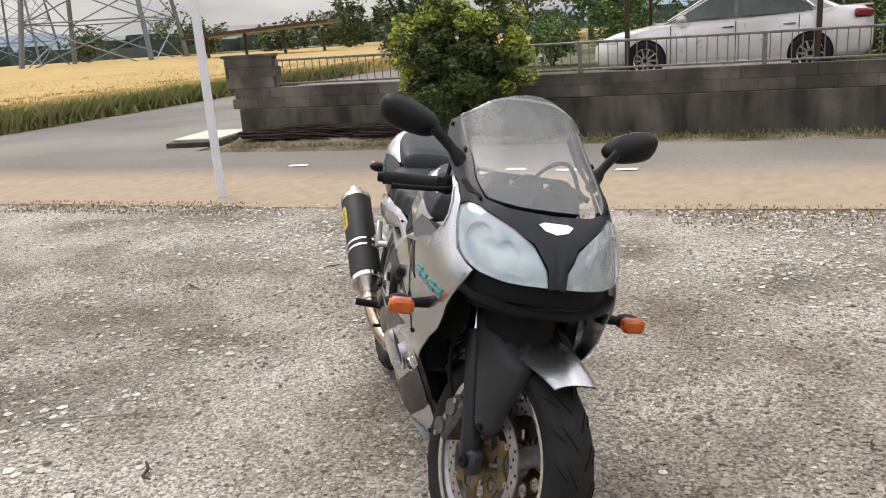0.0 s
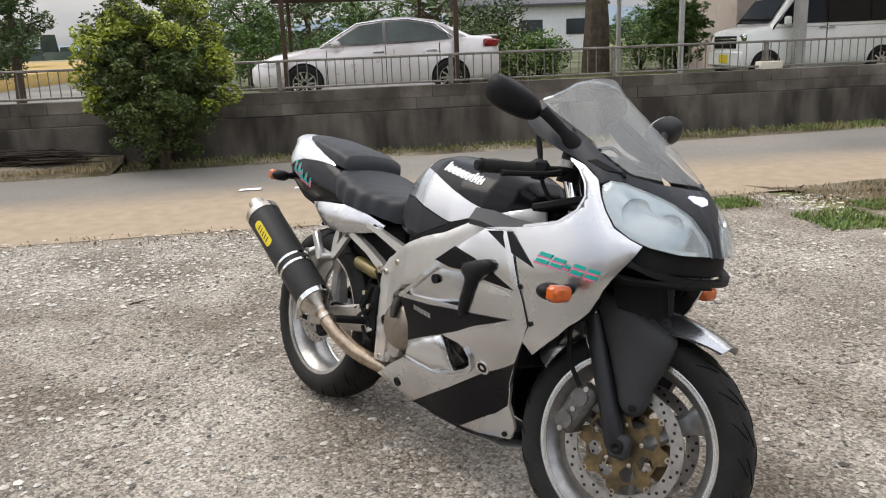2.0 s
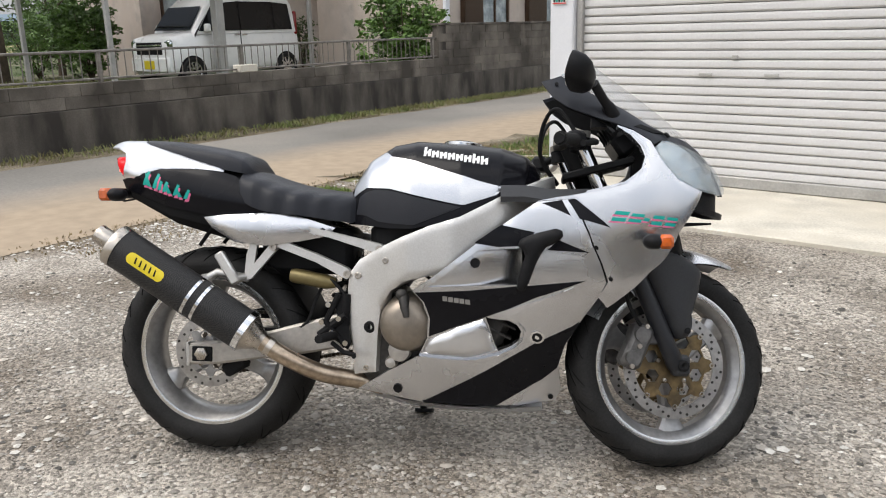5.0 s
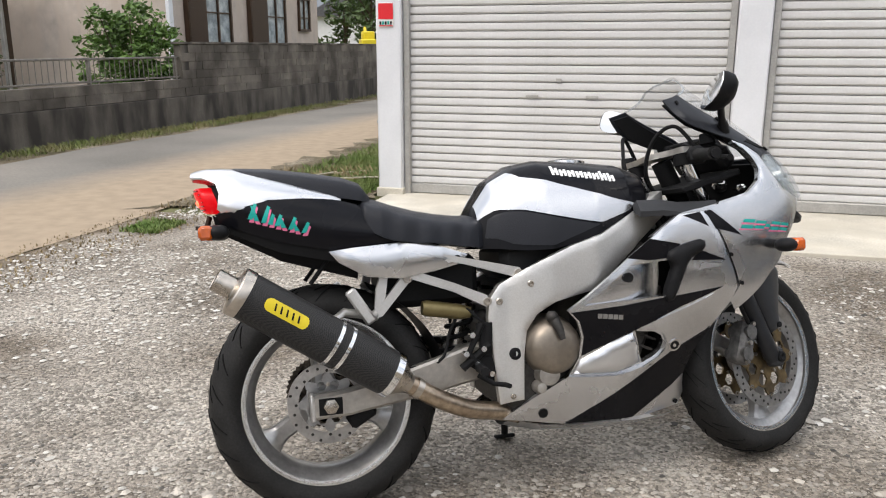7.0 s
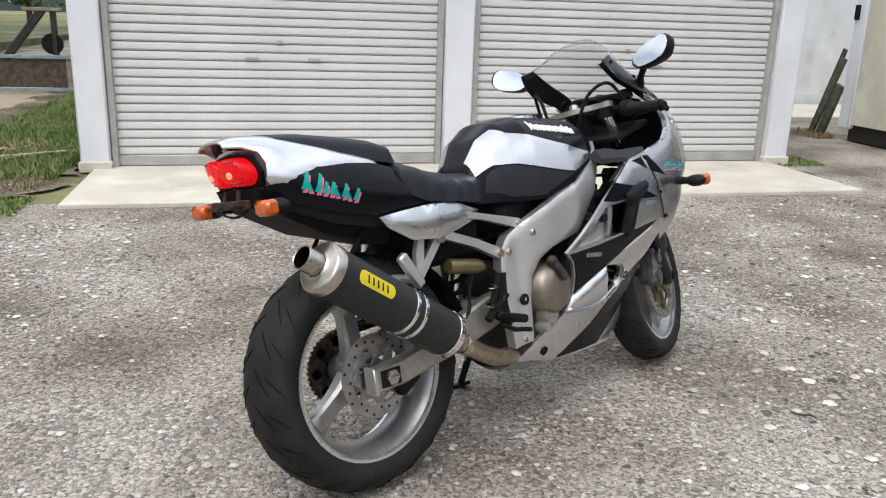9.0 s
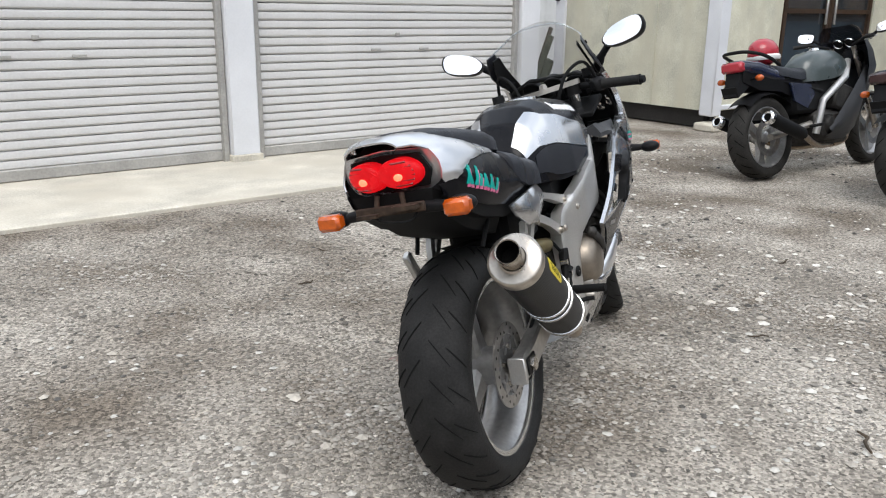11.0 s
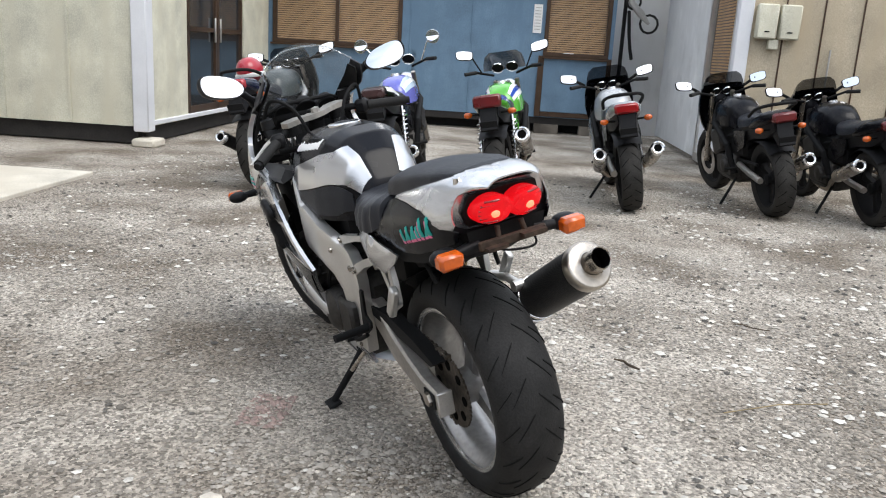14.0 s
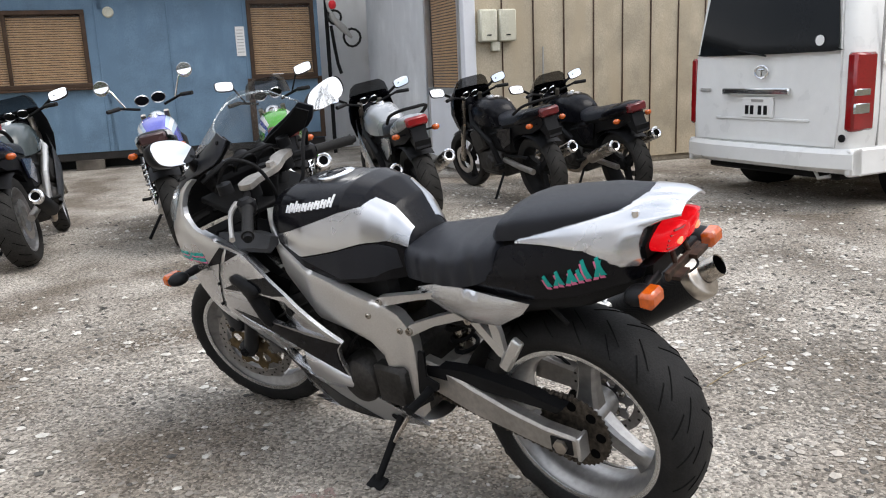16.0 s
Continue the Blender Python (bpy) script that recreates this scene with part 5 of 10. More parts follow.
panel("black_flash", side([(0.652, 0.516), (0.8, 0.524), (0.93, 0.538), (0.964, 0.54), (1.117, 0.556), (0.984, 0.509), (0.916, 0.478), (0.856, 0.455), (0.76, 0.42), (0.688, 0.392), (0.693, 0.445), (0.678, 0.49)]), fairing, gloss_black_m, bike, lift=0.0042, thick=0.003)
panel("silver_streak", side([(0.868, 0.46), (0.99, 0.502), (1.085, 0.539), (1.0, 0.498), (0.93, 0.462), (0.89, 0.452)]), fairing, pearl_m, bike, lift=0.005, thick=0.003)
panel("lower_scoop", side([(0.664, 0.34), (0.684, 0.381), (0.76, 0.419), (0.84, 0.449), (0.855, 0.425), (0.867, 0.38), (0.877, 0.353), (0.793, 0.33)]), fairing, pearl_m, bike, lift=0.002, thick=0.012, bulge=0.016, rim=0.035, step=0.015)
panel("cooling_outlet", side([(0.83, 0.46), (0.863, 0.47), (0.95, 0.44), (0.952, 0.37), (0.862, 0.338), (0.84, 0.37)]), fairing, groove_m, bike, lift=-0.05, thick=0.003, label="dark cooling outlet")
panel("outlet_rim", side([(0.655, 0.337), (0.72, 0.331), (0.793, 0.328), (0.84, 0.335), (0.885, 0.348), (0.925, 0.367), (0.946, 0.388), (0.95, 0.415), (0.936, 0.437), (0.955, 0.414), (0.952, 0.382), (0.93, 0.358), (0.885, 0.337), (0.84, 0.323), (0.793, 0.316), (0.72, 0.321)]), fairing, silver_m, bike, lift=0.012, thick=0.014, bulge=0.004, rim=0.006, step=0.014)
panel("black_flash", side([(0.66, 0.192), (0.846, 0.294), (1.0, 0.385), (1.102, 0.436), (1.063, 0.37), (1.042, 0.3), (1.0, 0.265), (0.87, 0.185)]), fairing, gloss_black_m, bike, lift=0.0042, thick=0.003)
panel("seam", side([(1.082, 0.774), (1.112, 0.7), (1.125, 0.67), (1.173, 0.552), (1.175, 0.552), (1.127, 0.67), (1.114, 0.7), (1.084, 0.774)]), fairing, matt_black_m, bike, lift=0.003, thick=0.002)
for x, z, r in ((0.82, 0.6, 0.014), (0.986, 0.394, 0.013), (0.59, 0.232, 0.014), (1.181, 0.561, 0.006), (1.141, 0.645, 0.006), (1.025, 0.212, 0.007)):
    ring_ = [(fu(x, z) + r * math.cos(a * 0.785), z + r * math.sin(a * 0.785)) for a in range(8)]
    panel("fairing_bolt", ring_, fairing, matt_black_m, bike, lift=0.002 if x == 0.82 else 0.0065, thick=0.006, dish=0.003, rim=r, step=0.01)
    if x == 0.986:
        panel("bolt_washer", [(fu(x, z) + 0.019 * math.cos(a * 0.524), z + 0.019 * math.sin(a * 0.524)) for a in range(12)], fairing, chrome_m, bike, lift=0.0048, thick=0.004, step=0.01)
# belly under the engine joins both sides
belly = Geo()
rows = []
for x, z, w in ((0.5, 0.215, 0.1), (0.6, 0.19, 0.115), (0.75, 0.178, 0.122), (0.9, 0.175, 0.122), (1.0, 0.185, 0.12)):
    rows.append([(x, w * math.sin(t), z - 0.035 * math.cos(t) ** 2) for t in np.linspace(-1.5, 1.5, 9)])
part("belly_pan", belly.rings(rows, close=False), silver_m, bike)

# nose: black mask, lamps, screen
MASK = [(0.03, 1.095), (0.2, 1.112), (0.49, 1.018), (0.555, 0.982), (0.655, 0.946), (0.80, 0.937), (0.93, 0.936), (1.0, 0.935), (1.0, 0.79), (0.972, 0.785), (0.966, 0.83), (0.91, 0.876), (0.80, 0.9), (0.72, 0.918), (0.61, 0.932), (0.545, 0.932), (0.49, 0.921), (0.487, 0.934), (0.432, 0.963), (0.37, 0.977), (0.30, 0.99), (0.155, 1.022), (0.09, 1.05)]
panel("nose_mask", MASK, fairing, mask_m, bike, thick=0.005, bulge=0.003, rim=0.02, step=0.025, label="satin black nose panel", hub=(0.9, 0, 0.85))
panel("mask_vent", [(0.45, 0.968), (0.5, 0.974), (0.62, 0.948), (0.53, 0.951)], fairing, matt_black_m, bike, lift=0.0045, thick=0.004, dish=0.003, rim=0.01, hub=(0.9, 0, 0.85))
LAMP = [(0.495, 0.916), (0.55, 0.93), (0.61, 0.929), (0.72, 0.914), (0.82, 0.897), (0.905, 0.87), (0.96, 0.825), (0.966, 0.79), (0.80, 0.788), (0.66, 0.796), (0.585, 0.808), (0.52, 0.83), (0.492, 0.862), (0.484, 0.89)]
lamps = panel("headlamp", LAMP, fairing, lens_m, bike, lift=0.002, thick=0.004, bulge=0.009, rim=0.09, step=0.014, label="large clear headlamp", hub=(0.9, 0, 0.85))
bowls = panel("lamp_bowl", LAMP, fairing, bowl_m, bike, lift=-0.008, thick=0.004, dish=0.022, rim=0.11, step=0.016, hub=(0.9, 0, 0.85))
for s, lp in zip((1, -1), bowls):
    for u, z, r in ((0.64, 0.866, 0.034), (0.79, 0.845, 0.03)):
        p = fairing(u, z)
        g = Geo().lathe([(0.004, -0.02), (r * 0.7, -0.012), (r, 0.006), (r * 0.94, 0.006), (r * 0.6, -0.008), (0.004, -0.014)], (0, 0, 0), "x", 20)
        g.turn(pose(p.x - 0.018, p.y * s * 0.95, p.z, 0, 0, -40 * s))
        part("reflector", g, chrome_m, lp)
panel("position_light", [(0.93, 0.914), (0.955, 0.903), (1.0, 0.898), (1.0, 0.919), (0.955, 0.919)], fairing, lit_lens_m, bike, lift=0.0035, thick=0.005, bulge=0.004, rim=0.02, step=0.015, label="lit white position lamp", hub=(0.9, 0, 0.85))
UP_U, UP_Z = (0.205, 0.30, 0.45, 0.62, 0.80, 1.0), (1.113, 1.122, 1.14, 1.162, 1.175, 1.178)
LO_U, LO_Z = (0.205, 0.49, 0.555, 0.655, 0.83, 1.0), (1.1, 1.02, 0.984, 0.948, 0.942, 0.94)


def screen_point(u, v, inset):
    """Windscreen skin, evened out, with a raised bubble along its middle."""
    z = lerp(u, LO_U, LO_Z) + (lerp(u, UP_U, UP_Z) - lerp(u, LO_U, LO_Z)) * v
    p = sum((fairing(u, z + k * 0.012) for k in range(-3, 4)), Vector((0, 0, 0))) / 7
    k = 1 - min(1.0, abs(p.y) / 0.1)
    rise = 0.016 * k * k * (3 - 2 * k) * (0.25 + 0.75 * v) + 0.004 - inset
    return p + Vector((0.75, 0, 0.66)) * rise


g = Geo()
for inset in (0.0,):
    rows = []
    for i in range(17):
        half = [screen_point(0.205 + 0.795 * j / 26, i / 16, inset) for j in range(27)]
        rows.append(half + [Vector((p.x, -p.y, p.z)) for p in reversed(half[:-1])])
    g.rings(rows, close=False)
scr = part("windscreen", g, screen_m, bike, "lightly smoked clear windscreen", sharp=80)
scr.visible_shadow = False
panel("screen_edge", [(0.205, 1.113), (0.30, 1.122), (0.45, 1.14), (0.62, 1.162), (0.80, 1.175), (1.0, 1.178), (1.0, 1.174), (0.80, 1.171), (0.62, 1.158), (0.45, 1.136), (0.30, 1.118), (0.205, 1.108)], fairing, lens_m, bike, lift=0.005, thick=0.004, hub=(0.9, 0, 0.85))
for u, z in ((0.13, 1.085), (0.4, 1.035), (0.62, 0.945), (0.34, 1.01)):
    panel("screen_bolt", [(u + 0.012 * math.cos(a * 1.047), z + 0.006 * math.sin(a * 1.047)) for a in range(6)], fairing, matt_black_m, bike, lift=0.008, thick=0.006, step=0.02, hub=(0.9, 0, 0.85))
# air intake under the lamps
panel("intake_mouth", [(0.655, 0.792), (0.8, 0.785), (1.0, 0.785), (1.0, 0.735), (0.85, 0.735), (0.7, 0.745), (0.60, 0.76)], fairing, matt_black_m, bike, lift=-0.03, thick=0.01, dish=0.03, rim=0.05, label="black intake slot", hub=(0.9, 0, 0.75))
panel("intake_lip", [(0.585, 0.76), (0.66, 0.747), (0.85, 0.734), (1.0, 0.732), (1.0, 0.718), (0.85, 0.719), (0.68, 0.731), (0.58, 0.748)], fairing, plastic_m, bike, lift=-0.002, thick=0.02, bulge=0.004, rim=0.008, hub=(0.9, 0, 0.75))
# black sheet set back to put shade into the open space under the lip
panel("chin", [(0.5, 0.73), (0.68, 0.712), (0.85, 0.702), (1.0, 0.702), (1.0, 0.66), (0.8, 0.63), (0.6, 0.60), (0.45, 0.62)], fairing, matt_black_m, bike, lift=-0.12, thick=0.005, hub=(0.9, 0, 0.7))
# inner shells of the cockpit and the wheel well
panel("inner_cowl", [(-0.02, 0.765), (0.13, 0.782), (0.29, 0.808), (0.385, 0.85), (0.43, 0.9), (0.41, 0.958), (0.3, 0.996), (0.155, 1.03), (0.05, 1.09), (0.2, 1.105), (0.5, 1.01), (0.66, 0.94), (1.0, 0.93), (1.0, 0.74), (0.4, 0.74)], fairing, matt_black_m, bike, lift=-0.02, thick=0.004, step=0.05, hub=(0.9, 0, 0.85))
panel("inner_cowl", side([(1.0, 0.75), (1.3, 0.7), (1.33, 0.66), (1.15, 0.49), (1.02, 0.35), (1.0, 0.2), (0.75, 0.2), (0.7, 0.34), (0.68, 0.5)]), fairing, matt_black_m, bike, lift=-0.085, thick=0.003, step=0.05)
part("dash_panel", Geo().box((1.15, 0, 0.86), (0.2, 0.32, 0.02), Matrix.Rotation(radians(-14), 3, "Y"), 0.008), matt_black_m, bike)
panel("fairing_top", side([(0.9, 0.71), (0.985, 0.766), (1.04, 0.778), (1.2, 0.81), (1.2, 0.802), (1.05, 0.765), (0.985, 0.752)]), fairing, silver_m, bike, lift=-0.01, thick=0.02)
for s in (1, -1):
    g = Geo()
    rows = []
    for x, z, y0, y1 in ((0.885, 0.8, 0.17, 0.215), (0.95, 0.8, 0.15, 0.225), (1.02, 0.79, 0.13, 0.228), (1.08, 0.789, 0.15, 0.225), (1.13, 0.79, 0.19, 0.216)):
        rows.append([(x, -s * y0, z), (x, -s * (y0 + y1) / 2, z + 0.012), (x, -s * y1, z - 0.02), (x, -s * y1 * 0.98, z - 0.035), (x, -s * y0, z - 0.02)])
    part("cockpit_pad", g.rings(rows), fork_grey_m, bike, "black side pad beside the tank")

# logos as plain strokes
STROKES = [(1.178, 0.05, 0.026), (1.222, 0.045, 0.022), (1.262, 0.018, 0.008), (1.281, 0.038, 0.024), (1.318, 0.036, 0.022)]
for x, ln, h in STROKES:
    z = 0.729 - (x - 1.178) * 0.1
    for lo_, hi_ in ((-0.5, -0.14), (0.14, 0.5)) if h > 0.015 else ((-0.5, 0.5),):
        panel("decal_stroke", side([(x + ln * (0.14 + lo_ * 0.28), z + h * lo_), (x + ln * (0.86 + lo_ * 0.28), z + h * lo_ - 0.003), (x + ln * (0.86 + hi_ * 0.28), z + h * hi_ - 0.003), (x + ln * (0.14 + hi_ * 0.28), z + h * hi_)]), fairing, teal_m, bike, lift=0.0048, thick=0.002)
        panel("decal_stroke", side([(x - 0.006 + ln * (0.14 + lo_ * 0.28), z + h * lo_ - 0.0045), (x + ln * (0.84 + lo_ * 0.28), z + h * lo_ - 0.006), (x + ln * (0.86 + lo_ * 0.28), z + h * lo_ - 0.002), (x - 0.003 + ln * (0.14 + lo_ * 0.28), z + h * lo_)]), fairing, pink_m, bike, lift=0.0042, thick=0.002)
for i in range(5):
    x = 0.73 + i * 0.0155
    panel("decal_stroke", side([(x, 0.508 - i * 0.002), (x + 0.013, 0.507 - i * 0.002), (x + 0.013, 0.494 - i * 0.002), (x, 0.495 - i * 0.002)]), fairing, rim_m, bike, lift=0.0052, thick=0.002, sides=(1,))

# ---- tank ----
g = Geo()
rows = []
for x in sorted(set(list(np.linspace(0.43, 0.99, 46)) + list(TX))):
    half = [tank(x, f) for f in np.linspace(0, 1, 33)]
    rows.append(half + [Vector((p.x, -p.y, p.z)) for p in reversed(half[:-1])])
tk = part("fuel_tank", g.rings(rows), gloss_black_m, bike, "glossy black fuel tank", sharp=60)
BAND = [(0.447, 0.42), (0.447, 0.82), (0.49, 0.83), (0.54, 0.8), (0.565, tf(0.565, 0.896)), (0.61, tf(0.61, 0.888)), (0.68, tf(0.68, 0.868)), (0.78, tf(0.78, 0.838)), (0.9, tf(0.9, 0.806)), (0.87, tf(0.87, 0.785)), (0.785, tf(0.785, 0.758)), (0.62, tf(0.62, 0.79)), (0.52, tf(0.52, 0.805))]
panel("silver_band", BAND, tank, silver_m, tk, lift=0.0016, thick=0.003, step=0.014, hub=(0.7, 0, 0.8), label="silver painted band")
panel("knee_panel", [(0.46, 0.12), (0.47, tf(0.47, 0.78)), (0.52, tf(0.52, 0.8)), (0.62, tf(0.62, 0.785)), (0.775, tf(0.775, 0.752)), (0.72, 0.06), (0.64, 0.02), (0.53, 0.04)], tank, seat_m, tk, lift=0.0026, thick=0.004, step=0.016, hub=(0.7, 0, 0.8), label="matt black knee panel")
part("fuel_cap", Geo().lathe([(0.0, 0.005), (0.03, 0.005), (0.036, 0.004), (0.05, 0.004), (0.056, 0.001), (0.056, -0.01)], (0, 0, 0), "z", 32).turn(pose(0.76, 0, 0.942, 0, 4, 0)), chrome_m, tk)
part("cap_lid", Geo().lathe([(0.0, 0.009), (0.026, 0.008), (0.032, 0.004)], (0, 0, 0), "z", 28).turn(pose(0.76, 0, 0.942, 0, 4, 0)), gloss_black_m, tk)
HEIGHTS = (0.036, 0.025, 0.025, 0.025, 0.025, 0.025, 0.036, 0.032)
for i, hh in enumerate(HEIGHTS):
    x = 0.66 + i * 0.0235
    z = 0.908 - i * 0.0036
    for x0, x1, hk in ((x, x + 0.0075, 1.0), (x + 0.0125, x + 0.02, 0.75 if hh > 0.03 else 1.0)):
        panel("letter_bar", [(x0, tf(x0, z - 0.012)), (x1, tf(x1, z - 0.012)), (x1, tf(x1, z - 0.012 + hh * 0.75 * hk)), (x0, tf(x0, z - 0.012 + hh * 0.75 * hk))], tank, white_mark_m, tk, lift=0.002, thick=0.003, step=0.009, hub=(0.7, 0, 0.8))
    xm = x + 0.0075
    panel("letter_bar", [(xm, tf(xm, z - 0.004)), (xm + 0.005, tf(xm, z - 0.004)), (xm + 0.005, tf(xm, z + 0.002)), (xm, tf(xm, z + 0.002))], tank, white_mark_m, tk, lift=0.0018, thick=0.003, step=0.009, hub=(0.7, 0, 0.8))

# ---- seats and tail ----
def pad(name, prof, parent, m, label, folds=0.0):
    """A cushion: for each x its top, lower edge and half width; folds: depth of the creases in its cover."""
    g, rows = Geo(), []
    xs, zts, zbs, ws = zip(*prof)
    for x in sorted(set(list(np.linspace(xs[0], xs[-1], 44 if folds else 14)) + list(xs))):
        zt, zb, w = lerp(x, xs, zts), lerp(x, xs, zbs), lerp(x, xs, ws)
        ring = []
        for t in np.linspace(-math.pi / 2, math.pi / 2, 25):
            c, e = math.cos(t), abs(math.sin(t))
            f = folds * (math.sin((x + 0.1 * e) * 95 + 2.5 * e) * 0.6 + noise.noise((x * 22, t * 2.2, 0.7))) * e * e * min(1.0, (x - xs[0]) * 14) * min(1.0, (xs[-1] - x) * 14)
            ring.append(Vector((x, (w + f) * math.sin(t) * (1.0 if abs(t) < 1.3 else 0.98), zb + (zt - zb) * max(0.0, c) ** 0.45 + f * 0.4)))
        rows.append(ring)
    return part(name, g.rings(rows), m, parent, label, sharp=70)


pad("rider_seat", [(0.1, 0.84, 0.79, 0.12), (0.118, 0.862, 0.772, 0.158), (0.16, 0.856, 0.75, 0.17), (0.21, 0.838, 0.735, 0.172), (0.27, 0.82, 0.728, 0.168), (0.33, 0.808, 0.722, 0.155), (0.39, 0.8, 0.712, 0.138), (0.44, 0.798, 0.705, 0.118), (0.462, 0.796, 0.71, 0.1)], bike, seat_m, "black vinyl rider seat with a creased cover", folds=0.005)
pad("pillion_seat", [(-0.235, 0.95, 0.925, 0.05), (-0.21, 0.957, 0.92, 0.08), (-0.12, 0.952, 0.895, 0.108), (-0.02, 0.938, 0.872, 0.122), (0.07, 0.922, 0.858, 0.128), (0.115, 0.905, 0.85, 0.125), (0.14, 0.87, 0.845, 0.105)], bike, seat_m, "black vinyl pillion seat")
g, rows = Geo(), []
for x in (-0.235, -0.222, -0.16, -0.1, -0.03, 0.03, 0.09, 0.14, 0.2, 0.26, 0.32):
    half = [tail(x, f) for f in np.linspace(0, 1, 13)]
    for p in half:
        p.z -= 0.012
        p.y *= 0.97
    rows.append(half + [Vector((p.x, -p.y, p.z)) for p in reversed(half[:-1])])
part("tail_core", g.rings(rows), matt_black_m, bike, sharp=60)
panel("tail_cowl", [(-0.322, lf(-0.322, 0.93)), (-0.32, 1.0), (-0.22, 1.0), (-0.19, 0.78), (-0.12, 0.72), (-0.02, 0.66), (0.06, 0.64), (0.06, lf(0.06, 0.852)), (-0.04, lf(-0.04, 0.862)), (-0.13, lf(-0.13, 0.862)), (-0.2, lf(-0.2, 0.836)), (-0.245, lf(-0.245, 0.832)), (-0.256, lf(-0.256, 0.846)), (-0.25, lf(-0.25, 0.885)), (-0.258, lf(-0.258, 0.912)), (-0.292, lf(-0.292, 0.926))], tail, pearl_m, bike, lift=0.002, thick=0.004, step=0.03, hub=(0, 0, 0.8), bulge=0.003, rim=0.03, label="pale silver tail cowl")
panel("tail_panel", [(-0.262, lf(-0.262, 0.832)), (-0.225, lf(-0.225, 0.84)), (-0.13, lf(-0.13, 0.86)), (-0.04, lf(-0.04, 0.86)), (0.06, lf(0.06, 0.85)), (0.1, lf(0.1, 0.838)), (0.15, lf(0.15, 0.79)), (0.21, lf(0.21, 0.73)), (0.2, lf(0.2, 0.72)), (0.085, 0.1), (0.02, 0.06), (-0.1, 0.05), (-0.25, 0.02)], tail, gloss_black_m, bike, lift=0.003, thick=0.004, step=0.03, hub=(0, 0, 0.8), label="glossy black tail panel")
SC = flank(((0.0, 0.1, 0.2, 0.3, 0.4), (0.165, 0.172, 0.168, 0.15, 0.128)))
panel("side_cover", [(0.016, 0.72), (0.085, 0.727), (0.2, 0.733), (0.288, 0.727), (0.4, 0.69), (0.386, 0.668), (0.298, 0.65), (0.204, 0.638), (0.112, 0.648), (0.04, 0.69)], SC, silver_m, bike, thick=0.006, bulge=0.012, rim=0.05, hub=(0.2, 0, 0.68))
panel("cover_bolt", [(0.364 + 0.009 * math.cos(a * 0.785), 0.681 + 0.009 * math.sin(a * 0.785)) for a in range(8)], SC, matt_black_m, bike, lift=0.012, thick=0.006, step=0.01, hub=(0.2, 0, 0.68))
# brush-like marks on the tail: teal over a pink shadow
def brush(x, z, tx, tz, w):
    return [(x - w, lf(x, z)), (x + w, lf(x, z + 0.002)), (tx + w * 0.7, lf(tx, tz)), (tx - w * 0.4, lf(tx, tz + 0.003))]


MARKS = []
for k, (h, lean_) in enumerate(((0.03, 0.014), (0.03, -0.012), (0.032, 0.014), (0.018, 0.008), (0.02, 0.01), (0.018, -0.008), (0.022, 0.012), (0.016, -0.008), (0.018, 0.012))):
    bx = -0.176 + k * 0.0165
    bz = 0.818 - k * 0.0052
    MARKS.append((bx, bz - 0.004, bx + lean_, bz + h * 1.1, 0.0062))
for x, z, tx, tz, w in MARKS:
    panel("decal_stroke", [(u + 0.003, f - 0.025) for u, f in brush(x, z, tx, tz, w)], tail, pink_m, bike, lift=0.0042, thick=0.002, step=0.03, hub=(0, 0, 0.8))
    panel("decal_stroke", brush(x, z, tx, tz, w), tail, teal_m, bike, lift=0.0052, thick=0.002, step=0.03, hub=(0, 0, 0.8))
part("seat_lock", Geo().lathe([(0.0, 0.02), (0.008, 0.02), (0.01, 0.0)], (-0.235, 0.09, 0.925), "z", 14), chrome_m, bike)
# tail lamp: one red lens with two round lobes, slanted under the cowl lip
def lobes(t):
    """Outline of two overlapping ellipses, by angle."""
    best = 0.0
    d = (math.cos(t), math.sin(t))
    for c in (-0.041, 0.041):
        qa = (d[0] / 0.046) ** 2 + (d[1] / 0.034) ** 2
        qb = -2 * d[0] * c / 0.046 ** 2
        qc = (c / 0.046) ** 2 - 1
        disc_ = qb * qb - 4 * qa * qc
        if disc_ >= 0:
            best = max(best, (-qb + math.sqrt(disc_)) / (2 * qa))
    return best


rows = []
for x, s in ((-0.2, 1.0), (-0.29, 1.0), (-0.301, 0.97), (-0.307, 0.88), (-0.311, 0.6), (-0.312, 0.25), (-0.312, 0.02)):
    ring = []
    for k in range(56):
        t = 2 * math.pi * k / 56
        rr = lobes(t) * s
        y, z = rr * math.cos(t), rr * math.sin(t)
        ring.append((x - 0.35 * z + 1.6 * y * y + (0.004 if abs(y) < 0.008 else 0.0), y, 0.872 + z))
    rows.append(ring)
tl = part("tail_lamp", Geo().rings(rows), red_lit_m, bike, "lit red twin-lobed tail lamp")
for y in (-0.043, 0.043):
    part("bulb", Geo().ball((-0.306, y, 0.866), (0.006, 0.011, 0.009), 12), red_bulb_m, tl, "glowing bulb")
    for k in range(6):
        z = -0.025 + k * 0.01
        hw = 0.042 * math.sqrt(max(0.0, 1 - (z / 0.034) ** 2)) * 0.85
        part("lens_rib", Geo().tube([(-0.3045 - 0.35 * z + 1.6 * (abs(y) - hw) ** 2, y * (1 - hw / abs(y)), 0.872 + z), (-0.3085 - 0.35 * z + 1.6 * y * y, y, 0.872 + z), (-0.3045 - 0.35 * z + 1.6 * (abs(y) + hw) ** 2, y * (1 + hw / abs(y)), 0.872 + z)], 0.0025, 6), red_lens_m, tl)
